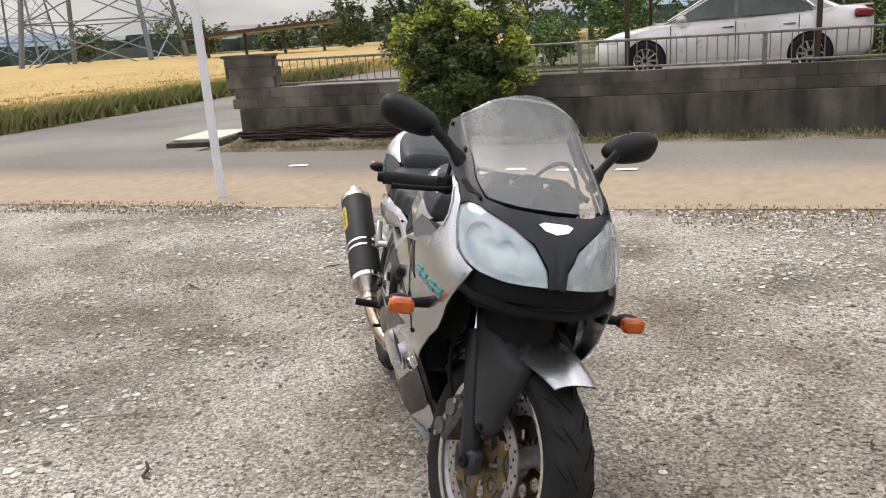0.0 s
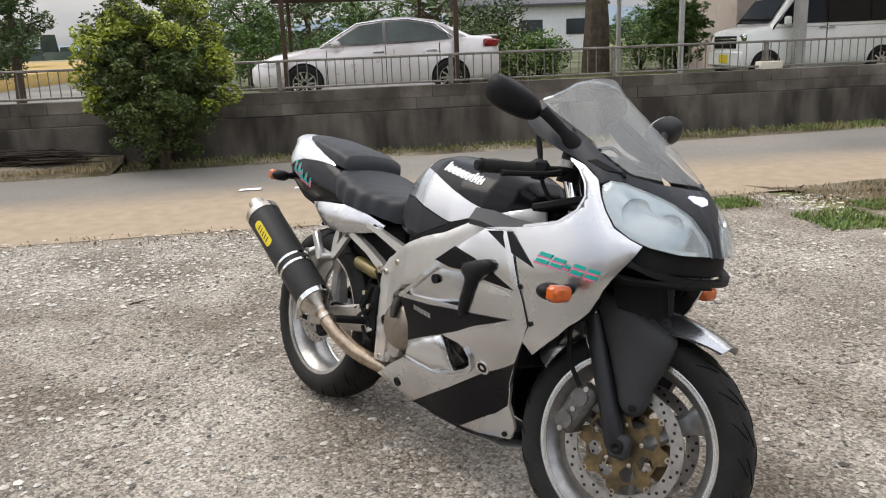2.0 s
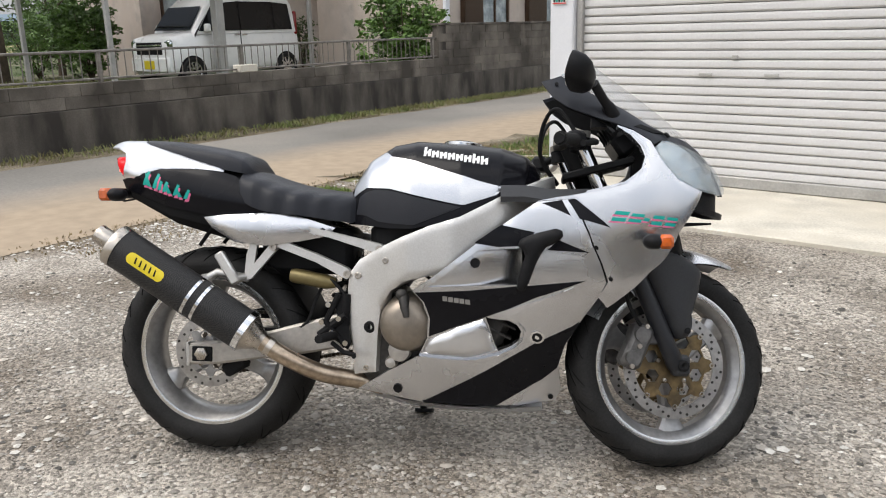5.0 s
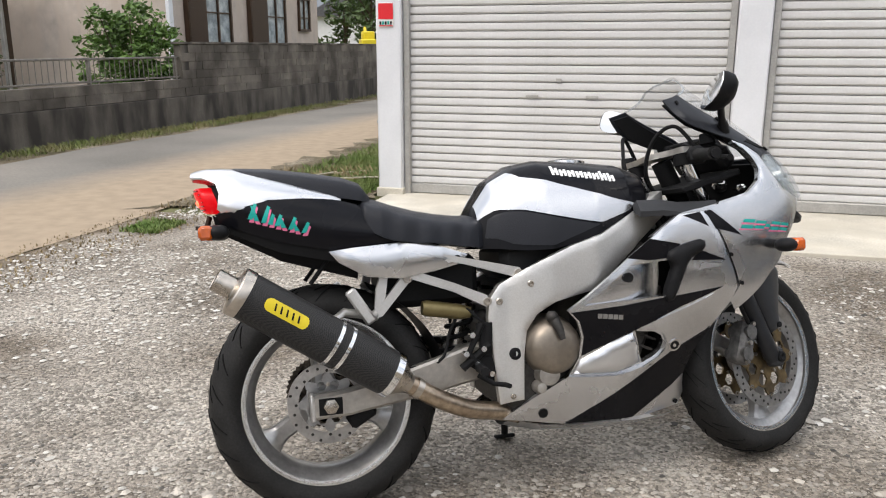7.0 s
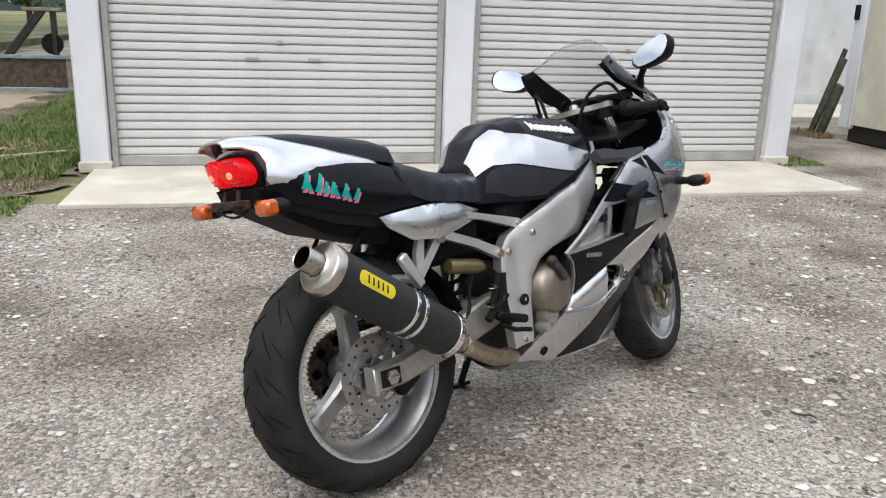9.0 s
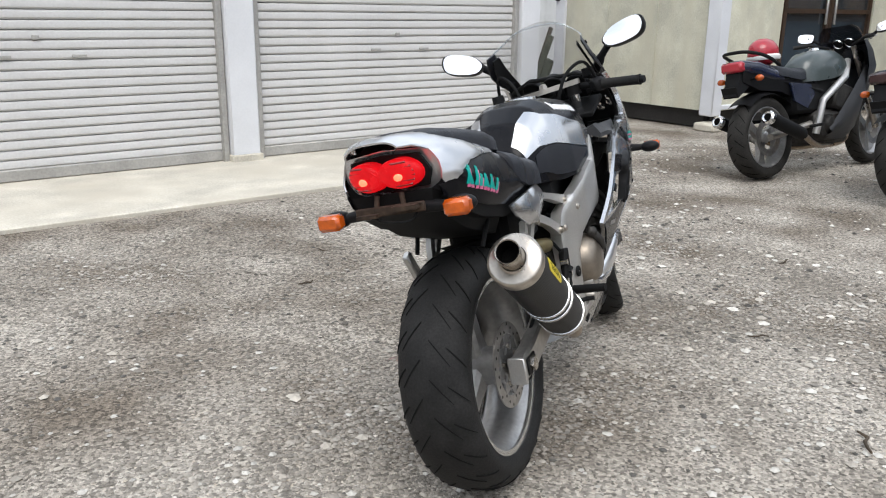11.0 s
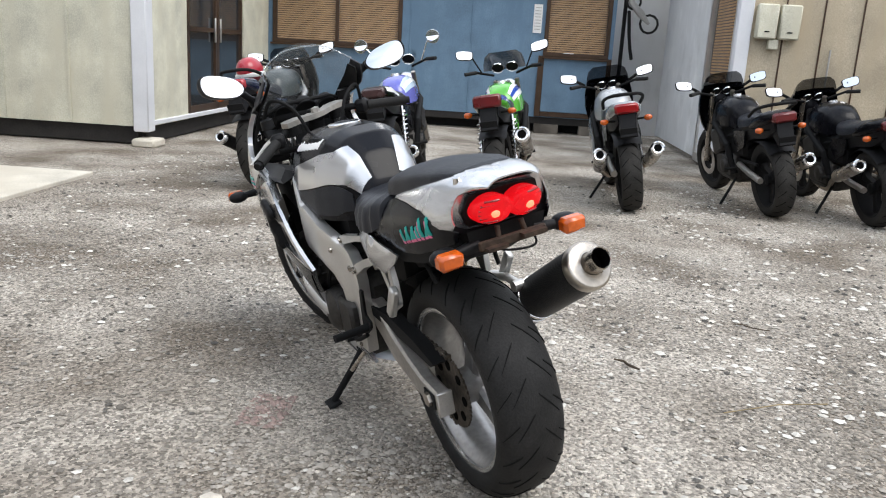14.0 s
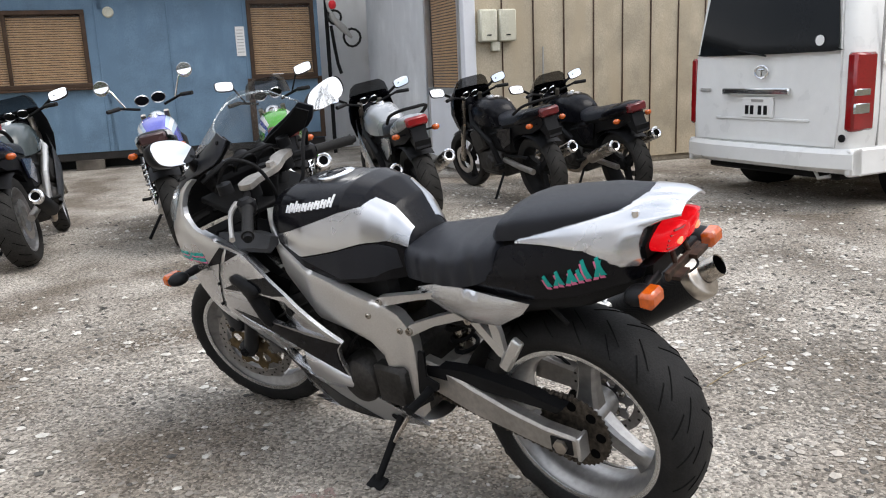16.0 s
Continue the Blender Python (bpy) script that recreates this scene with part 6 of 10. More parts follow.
def tail_plate(k, x0, x1):
    """A curved plate behind the lamp, k times the lamp's own outline box."""
    out = [(y * k, 0.872 + (z - 0.872) * k) for y, z in ((-0.1, 0.868), (-0.085, 0.908), (0.0, 0.916), (0.085, 0.908), (0.1, 0.868), (0.085, 0.834), (0.0, 0.832), (-0.085, 0.834))]
    return Geo().rings([[(x0 + 1.5 * y * y - 0.3 * (z - 0.872), y, z) for y, z in out], [(x1, y, z) for y, z in out]])


part("lamp_surround", tail_plate(1.22, -0.262, -0.2), pearl_m, bike, "pale silver surround of the tail lamp")
# black plate painting the shade of the gap round the lens
part("lamp_recess", tail_plate(0.99, -0.27, -0.21), matt_black_m, bike)
part("undertray", Geo().rings([[(-0.27, -0.1, 0.83), (-0.27, 0.1, 0.83), (-0.26, 0.09, 0.785), (-0.26, -0.09, 0.785)], [(-0.1, -0.13, 0.76), (-0.1, 0.13, 0.76), (-0.1, 0.09, 0.70), (-0.1, -0.09, 0.70)], [(0.1, -0.12, 0.72), (0.1, 0.12, 0.72), (0.1, 0.08, 0.64), (0.1, -0.08, 0.64)]]), matt_black_m, bike)
# number plate bracket, bare, and indicators
bk = part("plate_bracket", Geo().box((-0.29, 0, 0.796), (0.012, 0.17, 0.022), bev=0.003).box((-0.3, 0.05, 0.79), (0.03, 0.05, 0.008)).box((-0.3, -0.045, 0.8), (0.03, 0.06, 0.01)).tube([(-0.28, 0.03, 0.83), (-0.29, 0.035, 0.796)], 0.006).tube([(-0.28, -0.03, 0.83), (-0.29, -0.035, 0.796)], 0.006), rust_m, bike, "bare rusty plate bracket")
part("wire", Geo().tube(smooth([(-0.26, -0.06, 0.8, ), (-0.3, -0.05, 0.77), (-0.3, 0.02, 0.775), (-0.27, 0.06, 0.79)], 5, False), 0.003, 6), matt_black_m, bk)


def indicator(p, out, back):
    """A stalk with a black body and an amber lens that faces ahead or back."""
    s = 1 if out > 0 else -1
    st = part("indicator", Geo().tube([(p[0] + back * 0.02, p[1] - out * 0.085, p[2] + 0.006), (p[0] + back * 0.014, p[1] - out * 0.02, p[2])], [0.016, 0.011], 12).ball((p[0] + back * 0.016, p[1], p[2]), (0.03, 0.036, 0.021), 16), plastic_m, bike)
    part("amber_lens", Geo().box((p[0] - back * 0.012, p[1] + out * 0.002, p[2]), (0.036, 0.06, 0.037), bev=0.012), amber_m, st, "amber lens")


for s in (1, -1):
    indicator((-0.275, s * 0.156, 0.785), s, 1)
    indicator((1.3, s * 0.3, 0.664), s, -1)

# ---- frame, engine, swingarm ----
SPAR = flank(((0.44, 0.5, 0.56, 0.62, 0.75, 0.88, 0.96, 1.04), (0.15, 0.155, 0.178, 0.195, 0.203, 0.175, 0.13, 0.07)))
spars = panel("frame_spar", [(1.03, 0.84), (0.96, 0.815), (0.92, 0.8), (0.772, 0.724), (0.69, 0.7), (0.61, 0.668), (0.545, 0.638), (0.478, 0.6), (0.448, 0.56), (0.443, 0.51), (0.455, 0.38), (0.464, 0.269), (0.529, 0.279), (0.535, 0.40), (0.545, 0.47), (0.575, 0.515), (0.625, 0.545), (0.742, 0.572), (0.835, 0.643), (0.904, 0.696), (0.97, 0.735), (1.04, 0.77)], SPAR, alu_m, bike, thick=0.035, bulge=0.004, rim=0.012, step=0.014, hub=(0.7, 0, 0.5), label="brushed aluminium frame spar")
for s, o in zip((-1, 1), spars):
    for x, z, r in ((0.511, 0.408, 0.017), (0.475, 0.555, 0.01), (0.56, 0.6, 0.009), (0.5, 0.29, 0.008)):
        w = SPAR(x, z)
        part("frame_bolt", Geo().lathe([(r, 0.0), (r, 0.006), (r * 0.8, 0.008), (r * 0.45, 0.008), (r * 0.4, 0.003), (0.0, 0.003)], (0, 0, 0), "y", 16).turn(pose(x, s * (-w.y + 0.002) if s > 0 else w.y - 0.002, z, 0, 0, 0 if s > 0 else 180)), matt_black_m if r > 0.015 else steel_m, o)
part("head_tube", Geo().tube([(1.115 + 0.03, 0, 0.78), (1.075, 0, 0.93)], 0.03, 16), matt_black_m, bike)
for s in (-1, 1):
    y0, y1 = s * 0.128, s * 0.152
    part("subframe_rail", Geo().prism([(0.3, 0.7), (0.388, 0.68), (0.54, 0.645), (0.552, 0.63), (0.54, 0.615), (0.39, 0.662), (0.3, 0.682)], y0, y1), alu_m, bike)
    part("subframe_stay", Geo().prism([(0.2, 0.662), (0.26, 0.648), (0.35, 0.615), (0.44, 0.576), (0.456, 0.56), (0.44, 0.542), (0.35, 0.59), (0.25, 0.627), (0.2, 0.645)], y0, y1), alu_m, bike)
    for bx, bz in ((0.536, 0.63), (0.442, 0.558), (0.222, 0.634)):
        part("subframe_bolt", Geo().lathe([(0.0, 0.0), (0.011, 0.0), (0.011, 0.009), (0.006, 0.009), (0.005, 0.004), (0.0, 0.004)], (0, 0, 0), "y", 12).turn(pose(bx, y1, bz, 0, 0, 0 if s > 0 else 180)), steel_m, bike)
    hg = part("footrest_hanger", Geo().prism([(0.152, 0.65), (0.172, 0.65), (0.158, 0.568), (0.148, 0.548), (0.13, 0.545), (0.137, 0.61)], s * 0.13, s * 0.146).prism([(0.205, 0.636), (0.222, 0.65), (0.238, 0.636), (0.152, 0.54), (0.135, 0.535), (0.13, 0.55)], s * 0.131, s * 0.147), alu_m, bike)
    part("pillion_peg", Geo().box((0.09, s * 0.172, 0.572), (0.03, 0.022, 0.105), Matrix.Rotation(radians(-32), 3, "Y"), 0.006).tube([(0.13, s * 0.14, 0.545), (0.115, s * 0.172, 0.54)], 0.012, 10), alu_m, hg)
    part("heel_plate", Geo().prism([(0.405, 0.5), (0.425, 0.5), (0.44, 0.44), (0.455, 0.36), (0.445, 0.34), (0.38, 0.385), (0.375, 0.405), (0.415, 0.42)], s * 0.15, s * 0.158), matt_black_m, bike)
    pg = part("rider_peg", Geo().tube([(0.41, s * 0.15, 0.38), (0.4, s * 0.19, 0.382), (0.39, s * 0.27, 0.385)], [0.014, 0.013, 0.012], 10), matt_black_m, bike)
    part("pedal", Geo().tube([(0.4, s * 0.165, 0.36), (0.44, s * 0.18, 0.335), (0.47, s * 0.185, 0.33), (0.475, s * 0.21, 0.33)], 0.007, 8), matt_black_m, bike)
g = Geo()
g.box((0.68, 0, 0.34), (0.42, 0.3, 0.2), bev=0.03).box((0.84, 0, 0.5), (0.2, 0.36, 0.24), Matrix.Rotation(radians(25), 3, "Y"), 0.02).box((0.93, 0, 0.63), (0.2, 0.34, 0.1), Matrix.Rotation(radians(25), 3, "Y"), 0.02)
g.box((0.53, 0, 0.4), (0.14, 0.26, 0.22), bev=0.03)
part("engine", g, engine_m, bike, "dark cast engine block")
for i in range(6):
    c = part("cylinder_fin", Geo().box((0.82 + i * 0.013, 0, 0.43 + i * 0.027), (0.21, 0.372, 0.006), Matrix.Rotation(radians(25), 3, "Y"), 0.002), engine_m, bike)
cc = part("clutch_cover", Geo().lathe([(0.0, -0.215), (0.04, -0.213), (0.062, -0.205), (0.074, -0.19), (0.08, -0.165), (0.086, -0.14), (0.086, -0.1)], (0.62, 0, 0.42), "y", 36), cover_m, bike, "bronze domed engine cover")
part("clutch_arm", Geo().tube([(0.615, -0.2, 0.5), (0.622, -0.222, 0.47), (0.628, -0.226, 0.445)], [0.016, 0.012, 0.008], 10).ball((0.61, -0.2, 0.505), 0.018), engine_m, cc)
part("oil_cap", Geo().lathe([(0.0, -0.19), (0.014, -0.188), (0.018, -0.17), (0.018, -0.12)], (0.575, 0, 0.31), "y", 18), swing_m, bike)
part("pump_cover", Geo().lathe([(0.0, -0.19), (0.03, -0.188), (0.034, -0.17), (0.034, -0.1)], (0.6, 0, 0.345), "y", 20), swing_m, bike)
part("stator_cover", Geo().lathe([(0.0, 0.2), (0.05, 0.198), (0.07, 0.185), (0.078, 0.16), (0.078, 0.1)], (0.67, 0, 0.36), "y", 30), engine_m, bike)
part("sprocket_cover", Geo().box((0.54, 0.16, 0.37), (0.12, 0.05, 0.13), bev=0.02), engine_m, bike)
part("intake_floor", Geo().rings([[(1.47, -0.06, 0.71), (1.47, 0.06, 0.71), (1.47, 0.06, 0.705), (1.47, -0.06, 0.705)], [(1.38, -0.15, 0.71), (1.38, 0.15, 0.71), (1.38, 0.15, 0.7), (1.38, -0.15, 0.7)], [(1.15, -0.2, 0.72), (1.15, 0.2, 0.72), (1.15, 0.2, 0.71), (1.15, -0.2, 0.71)]]), matt_black_m, bike)
part("radiator", Geo().box((1.02, 0, 0.53), (0.04, 0.34, 0.26), Matrix.Rotation(radians(-18), 3, "Y"), 0.01), matt_black_m, bike)
part("airbox", Geo().box((0.7, 0, 0.66), (0.4, 0.24, 0.1), bev=0.03), matt_black_m, bike)
part("battery_box", Geo().box((0.3, 0, 0.62), (0.28, 0.18, 0.14), bev=0.02), matt_black_m, bike)
for i in range(4):
    part("carburettor", Geo().tube([(0.62, -0.105 + i * 0.07, 0.6), (0.72, -0.105 + i * 0.07, 0.62)], 0.028, 12), engine_m, bike)
sh = part("shock_absorber", Geo().tube([(0.36, 0, 0.32), (0.43, 0, 0.62)], 0.022, 12), steel_m, bike)
coil = [(0.36 + 0.07 * k / 80 + 0.036 * math.cos(k * 0.55) * 0.97, 0.036 * math.sin(k * 0.55), 0.36 + 0.24 * k / 80) for k in range(81)]
part("spring", Geo().tube(coil, 0.007, 6), matt_black_m, sh)
part("reservoir", Geo().tube([(0.265, -0.12, 0.55), (0.275, -0.12, 0.549), (0.37, -0.12, 0.532), (0.4, -0.12, 0.528)], [0.019, 0.022, 0.022, 0.015], 14), mat("brass_reservoir", (0.2, 0.16, 0.07), 0.4, 0.5), bike, "brass shock reservoir")
part("master_cylinder", Geo().tube([(0.44, -0.15, 0.5), (0.435, -0.15, 0.42)], 0.014, 10).box((0.43, -0.15, 0.45), (0.035, 0.02, 0.09), bev=0.004), matt_black_m, bike)
for i, (x, z) in enumerate(((0.4, 0.39), (0.42, 0.43), (0.39, 0.47), (0.44, 0.36), (0.37, 0.42))):
    part("linkage_bolt", Geo().lathe([(0.0, -0.172), (0.008, -0.172), (0.008, -0.15)], (x, 0, z), "y", 10), chrome_m, bike)
part("linkage", Geo().tube([(0.44, -0.16, 0.35), (0.38, -0.16, 0.42), (0.42, -0.16, 0.5)], 0.01, 8).tube([(0.36, -0.155, 0.38), (0.44, -0.16, 0.44)], 0.012, 8), matt_black_m, bike)
part("brake_hose", Geo().tube(smooth([(0.43, -0.14, 0.5), (0.38, -0.13, 0.54), (0.34, -0.12, 0.48), (0.3, -0.13, 0.4), (0.15, -0.12, 0.38), (0.08, -0.11, 0.3)], 5, False), 0.005, 6), matt_black_m, bike)
part("spark_wire", Geo().tube(smooth([(0.5, 0.1, 0.58), (0.58, 0.16, 0.56), (0.66, 0.17, 0.5), (0.72, 0.17, 0.42)], 5, False), 0.006, 6), matt_black_m, bike)
part("spark_wire", Geo().tube(smooth([(0.5, -0.1, 0.6), (0.52, -0.14, 0.54), (0.58, -0.15, 0.5)], 5, False), 0.006, 6), matt_black_m, bike)

for s in (-1, 1):
    g, rows = Geo(), []
    for x, z, hh, y in ((0.5, 0.4, 0.045, 0.09), (0.4, 0.385, 0.05, 0.1), (0.28, 0.36, 0.045, 0.115), (0.15, 0.335, 0.036, 0.122), (0.05, 0.318, 0.034, 0.126), (-0.045, 0.312, 0.032, 0.126)):
        t, c = 0.021, 0.007
        rows.append([(x, s * y + dy, z + dz) for dy, dz in ((-t, -hh + c), (-t + c, -hh), (t - c, -hh), (t, -hh + c), (t, hh - c), (t - c, hh), (-t + c, hh), (-t, hh - c))])
    sa = part("swingarm_leg", g.rings(rows), swing_m, bike, "aluminium swingarm leg")
    part("axle_slot", Geo().box((0.0, s * 0.148, 0.314), (0.062, 0.006, 0.044), bev=0.003), matt_black_m, sa)
    part("axle_nut", Geo().lathe([(0.02, 0.0), (0.02, 0.012), (0.012, 0.014), (0.0, 0.014)], (0, 0, 0), "y", 6).turn(pose(0.0, s * 0.149, 0.315, 0, 0, 0 if s > 0 else 180)), steel_m, sa)
    part("adjuster", Geo().box((-0.046, s * 0.126, 0.312), (0.012, 0.045, 0.07), bev=0.004), alu_m, sa)
part("swingarm_bridge", Geo().box((0.4, 0, 0.39), (0.08, 0.2, 0.08), bev=0.02), swing_m, bike)
part("chain_guard", Geo().prism([(0.44, 0.43), (0.3, 0.445), (0.12, 0.43), (0.0, 0.405), (0.02, 0.39), (0.14, 0.395), (0.44, 0.4)], 0.085, 0.125), matt_black_m, bike)
# inner mudguard over the rear tyre
g, rows = Geo(), []
for k in range(13):
    a = radians(8 + k * 5)
    r = 0.338
    rows.append([(0.0 + r * math.cos(a), w, 0.314 + (r - 0.02 * abs(w) / 0.1) * math.sin(a)) for w in (-0.1, -0.07, 0.0, 0.07, 0.1)])
part("mudguard", g.rings(rows, close=False), matt_black_m, bike, "black plastic rear mudguard")
for s in (-1, 1):
    part("strut", Geo().tube([(0.03, s * 0.1, 0.71), (-0.03, s * 0.09, 0.635)], 0.006, 8), matt_black_m, bike)


# ---- wheels ----
def wheel(name, c, R, width, rim_r, spokes, parent, hub_w, phase, m=None):
    """Cast wheel: rim with three broad spokes, tyre with slanted dark strips as groove shade."""
    hw = width / 2
    rw = hw * 0.82
    g = Geo()
    g.lathe([(rim_r, -rw), (rim_r + 0.006, -rw + 0.004), (rim_r - 0.004, -rw + 0.012), (rim_r - 0.018, -rw * 0.6), (rim_r - 0.03, -rw * 0.35), (rim_r - 0.03, rw * 0.35), (rim_r - 0.018, rw * 0.6), (rim_r - 0.004, rw - 0.012), (rim_r + 0.006, rw - 0.004), (rim_r, rw), (rim_r + 0.014, rw), (rim_r + 0.014, -rw)], (0, 0, 0), "y", 72, True)
    w0 = part(name, g, rim_m, parent, "silver three-spoke cast wheel", m=m @ pose(*c) if m else pose(*c))
    g = Geo()
    g.lathe([(0.02, -hub_w), (0.045, -hub_w), (0.05, -hub_w * 0.5), (0.05, hub_w * 0.5), (0.045, hub_w), (0.02, hub_w)], (0, 0, 0), "y", 28)
    part("hub", g, rim_m, w0)
    for k in range(spokes):
        g = Geo()
        a = phase + 2 * math.pi * k / spokes
        d, n = Vector((math.cos(a), 0, math.sin(a))), Vector((-math.sin(a), 0, math.cos(a)))
        rows = []
        for t, w, th in ((0.03, 0.036, 0.03), (0.09, 0.026, 0.024), (0.15, 0.024, 0.02), (rim_r - 0.05, 0.03, 0.019), (rim_r - 0.02, 0.048, 0.022)):
            rows.append([d * t + n * w * p + Vector((0, th * q, 0)) for p, q in ((-1, -0.6), (-0.7, -1), (0.7, -1), (1, -0.6), (1, 0.6), (0.7, 1), (-0.7, 1), (-1, 0.6))])
        g.rings(rows)
        part("spoke", g, rim_m, w0)
    for s in (-1, 1):
        part("rim_lip", Geo().lathe([(rim_r - 0.006, s * (rw + 0.0005)), (rim_r + 0.007, s * (rw + 0.003)), (rim_r + 0.014, s * (rw + 0.001)), (rim_r + 0.012, s * (rw - 0.004)), (rim_r - 0.004, s * (rw - 0.008))], (0, 0, 0), "y", 72, True), rim_lip_m, w0, "polished rim edge")
    prof = []
    for k in range(19):
        t = math.pi * (k / 18 - 0.5)
        prof.append((R - hw * 0.62 * (1 - math.cos(t)) ** 1.1, hw * math.sin(t)))
    prof = [(rim_r + 0.004, -rw * 0.98), (rim_r + 0.012, -hw * 0.93)] + prof + [(rim_r + 0.012, hw * 0.93), (rim_r + 0.004, rw * 0.98)]
    ty = part("tyre", Geo().lathe(prof, (0, 0, 0), "y", 96, True), rubber_m, w0, "black road tyre", sharp=60)
    # thin proud strips, darkened like the inside of shaded tread grooves
    g = Geo()
    count = 22

    def on(t, a, up):
        r = R - hw * 0.62 * (1 - math.cos(t)) ** 1.1 + up
        return Vector((r * math.cos(a), (hw + up) * math.sin(t), r * math.sin(a)))
    for k in range(count):
        for s in (-1, 1):
            a0 = 2 * math.pi * (k + (0.5 if s > 0 else 0)) / count
            for t0, t1, da, wd in ((0.12, 0.72, 0.2, 0.0075), (0.6, 1.3, 0.15, 0.007)):
                rows = []
                for i in range(6):
                    f = i / 5
                    t, a = s * (t0 + (t1 - t0) * f), a0 + da * f + (0.06 if t0 > 0.5 else 0)
                    w = wd * (0.4 + 0.6 * math.sin(math.pi * min(1, f + 0.15)))
                    rows.append([on(t, a - w, 0.0018), on(t, a + w, 0.0018), on(t, a + w, -0.002), on(t, a - w, -0.002)])
                g.rings(rows)
    part("tread_pattern", g, tread_m, ty, "slanted raised strips coloured as the shade in tread grooves", clean=True)
    return w0


tread_m = mat("tread_groove", (0.011, 0.011, 0.011), 0.9, var=0.1, spec=0.1)


def disc(name, parent, y, r0, r1, holes, carrier):
    d = part(name, Geo().lathe([(r0, y - 0.0022), (r1, y - 0.0022), (r1, y + 0.0022), (r0, y + 0.0022)], (0, 0, 0), "y", 72, True), disc_m, parent, "drilled steel brake disc")
    # dark plugs, slightly proud, stand in for the shade in drilled holes
    g = Geo()
    for k in range(holes):
        a = 2 * math.pi * k / holes
        r = r0 + (r1 - r0) * (0.22 + 0.56 * (k % 3) / 2)
        g.lathe([(0.0, y - 0.0026), (0.0042, y - 0.0026), (0.0042, y + 0.0026), (0.0, y + 0.0026)], (r * math.cos(a), 0, r * math.sin(a)), "y", 8)
    part("drilling", g, engine_m, d)
    def plate(u, v):
        return Vector((u, y, v))
    out, cuts = [], []
    for k in range(80):
        a = 2 * math.pi * k / 80
        rr = r0 * (0.8 + 0.2 * max(0.0, math.cos(8 * a)) ** 0.5)
        out.append((rr * math.cos(a), rr * math.sin(a)))
    for k in range(8):
        a = 2 * math.pi * (k + 0.5) / 8
        q = r0 * 0.17
        cuts.append([(r0 * 0.6 * math.cos(a) + q * math.cos(b * 1.047), r0 * 0.6 * math.sin(a) + q * math.sin(b * 1.047)) for b in range(6)])
    panel("carrier", out, plate, carrier, d, lift=0.003, thick=0.006, step=0.02, sides=(1,), hub=(0, 0, 0), holes=cuts)
    if carrier is gold_m:
        for k in range(8):
            a = 2 * math.pi * k / 8
            part("bobbin", Geo().lathe([(0.004, y - 0.005), (0.008, y - 0.005), (0.008, y + 0.005), (0.004, y + 0.005)], (r0 * 0.98 * math.cos(a), 0, r0 * 0.98 * math.sin(a)), "y", 12, True), steel_m, d)
    for k in range(5):
        a = 2 * math.pi * k / 5 + 0.3
        part("carrier_bolt", Geo().lathe([(0.0, y - 0.009), (0.006, y - 0.008), (0.006, y + 0.009), (0.0, y + 0.009)], (0.05 * math.cos(a), 0, 0.05 * math.sin(a)), "y", 8), steel_m, d)
    return d


rw0 = wheel("rear_wheel", (0.0, 0.0, 0.314), 0.314, 0.182, 0.222, 3, bike, 0.07, 3.75)
disc("brake_disc", rw0, -0.088, 0.08, 0.11, 24, rim_m)
spk = part("sprocket", Geo().prism([((0.098 + 0.006 * (k % 2)) * math.cos(2 * math.pi * k / 84), (0.098 + 0.006 * (k % 2)) * math.sin(2 * math.pi * k / 84)) for k in range(84)], 0.078, 0.084), chain_m, rw0, "dark chain sprocket")
# black discs on both faces give the sprocket holes their shade
for k in range(8):
    a = 2 * math.pi * k / 8
    part("lightening_hole", Geo().lathe([(0.0, 0.0765), (0.014, 0.0765), (0.014, 0.0855), (0.0, 0.0855)], (0.075 * math.cos(a), 0, 0.075 * math.sin(a)), "y", 14), groove_m, spk)
part("rear_caliper", Geo().box((0.085, -0.098, 0.275), (0.08, 0.04, 0.045), Matrix.Rotation(radians(-30), 3, "Y"), 0.012), matt_black_m, bike)
for za, zb in ((0.414, 0.415), (0.216, 0.32)):
    g = Geo()
    for k in range(40):
        f = k / 39
        x, z = -0.0 + f * 0.53, za + (zb - za) * f
        g.box((x, 0.081, z), (0.0115, 0.014 if k % 2 else 0.019, 0.011), bev=0.002)
    part("chain", g, chain_m, bike, "dark oily drive chain")

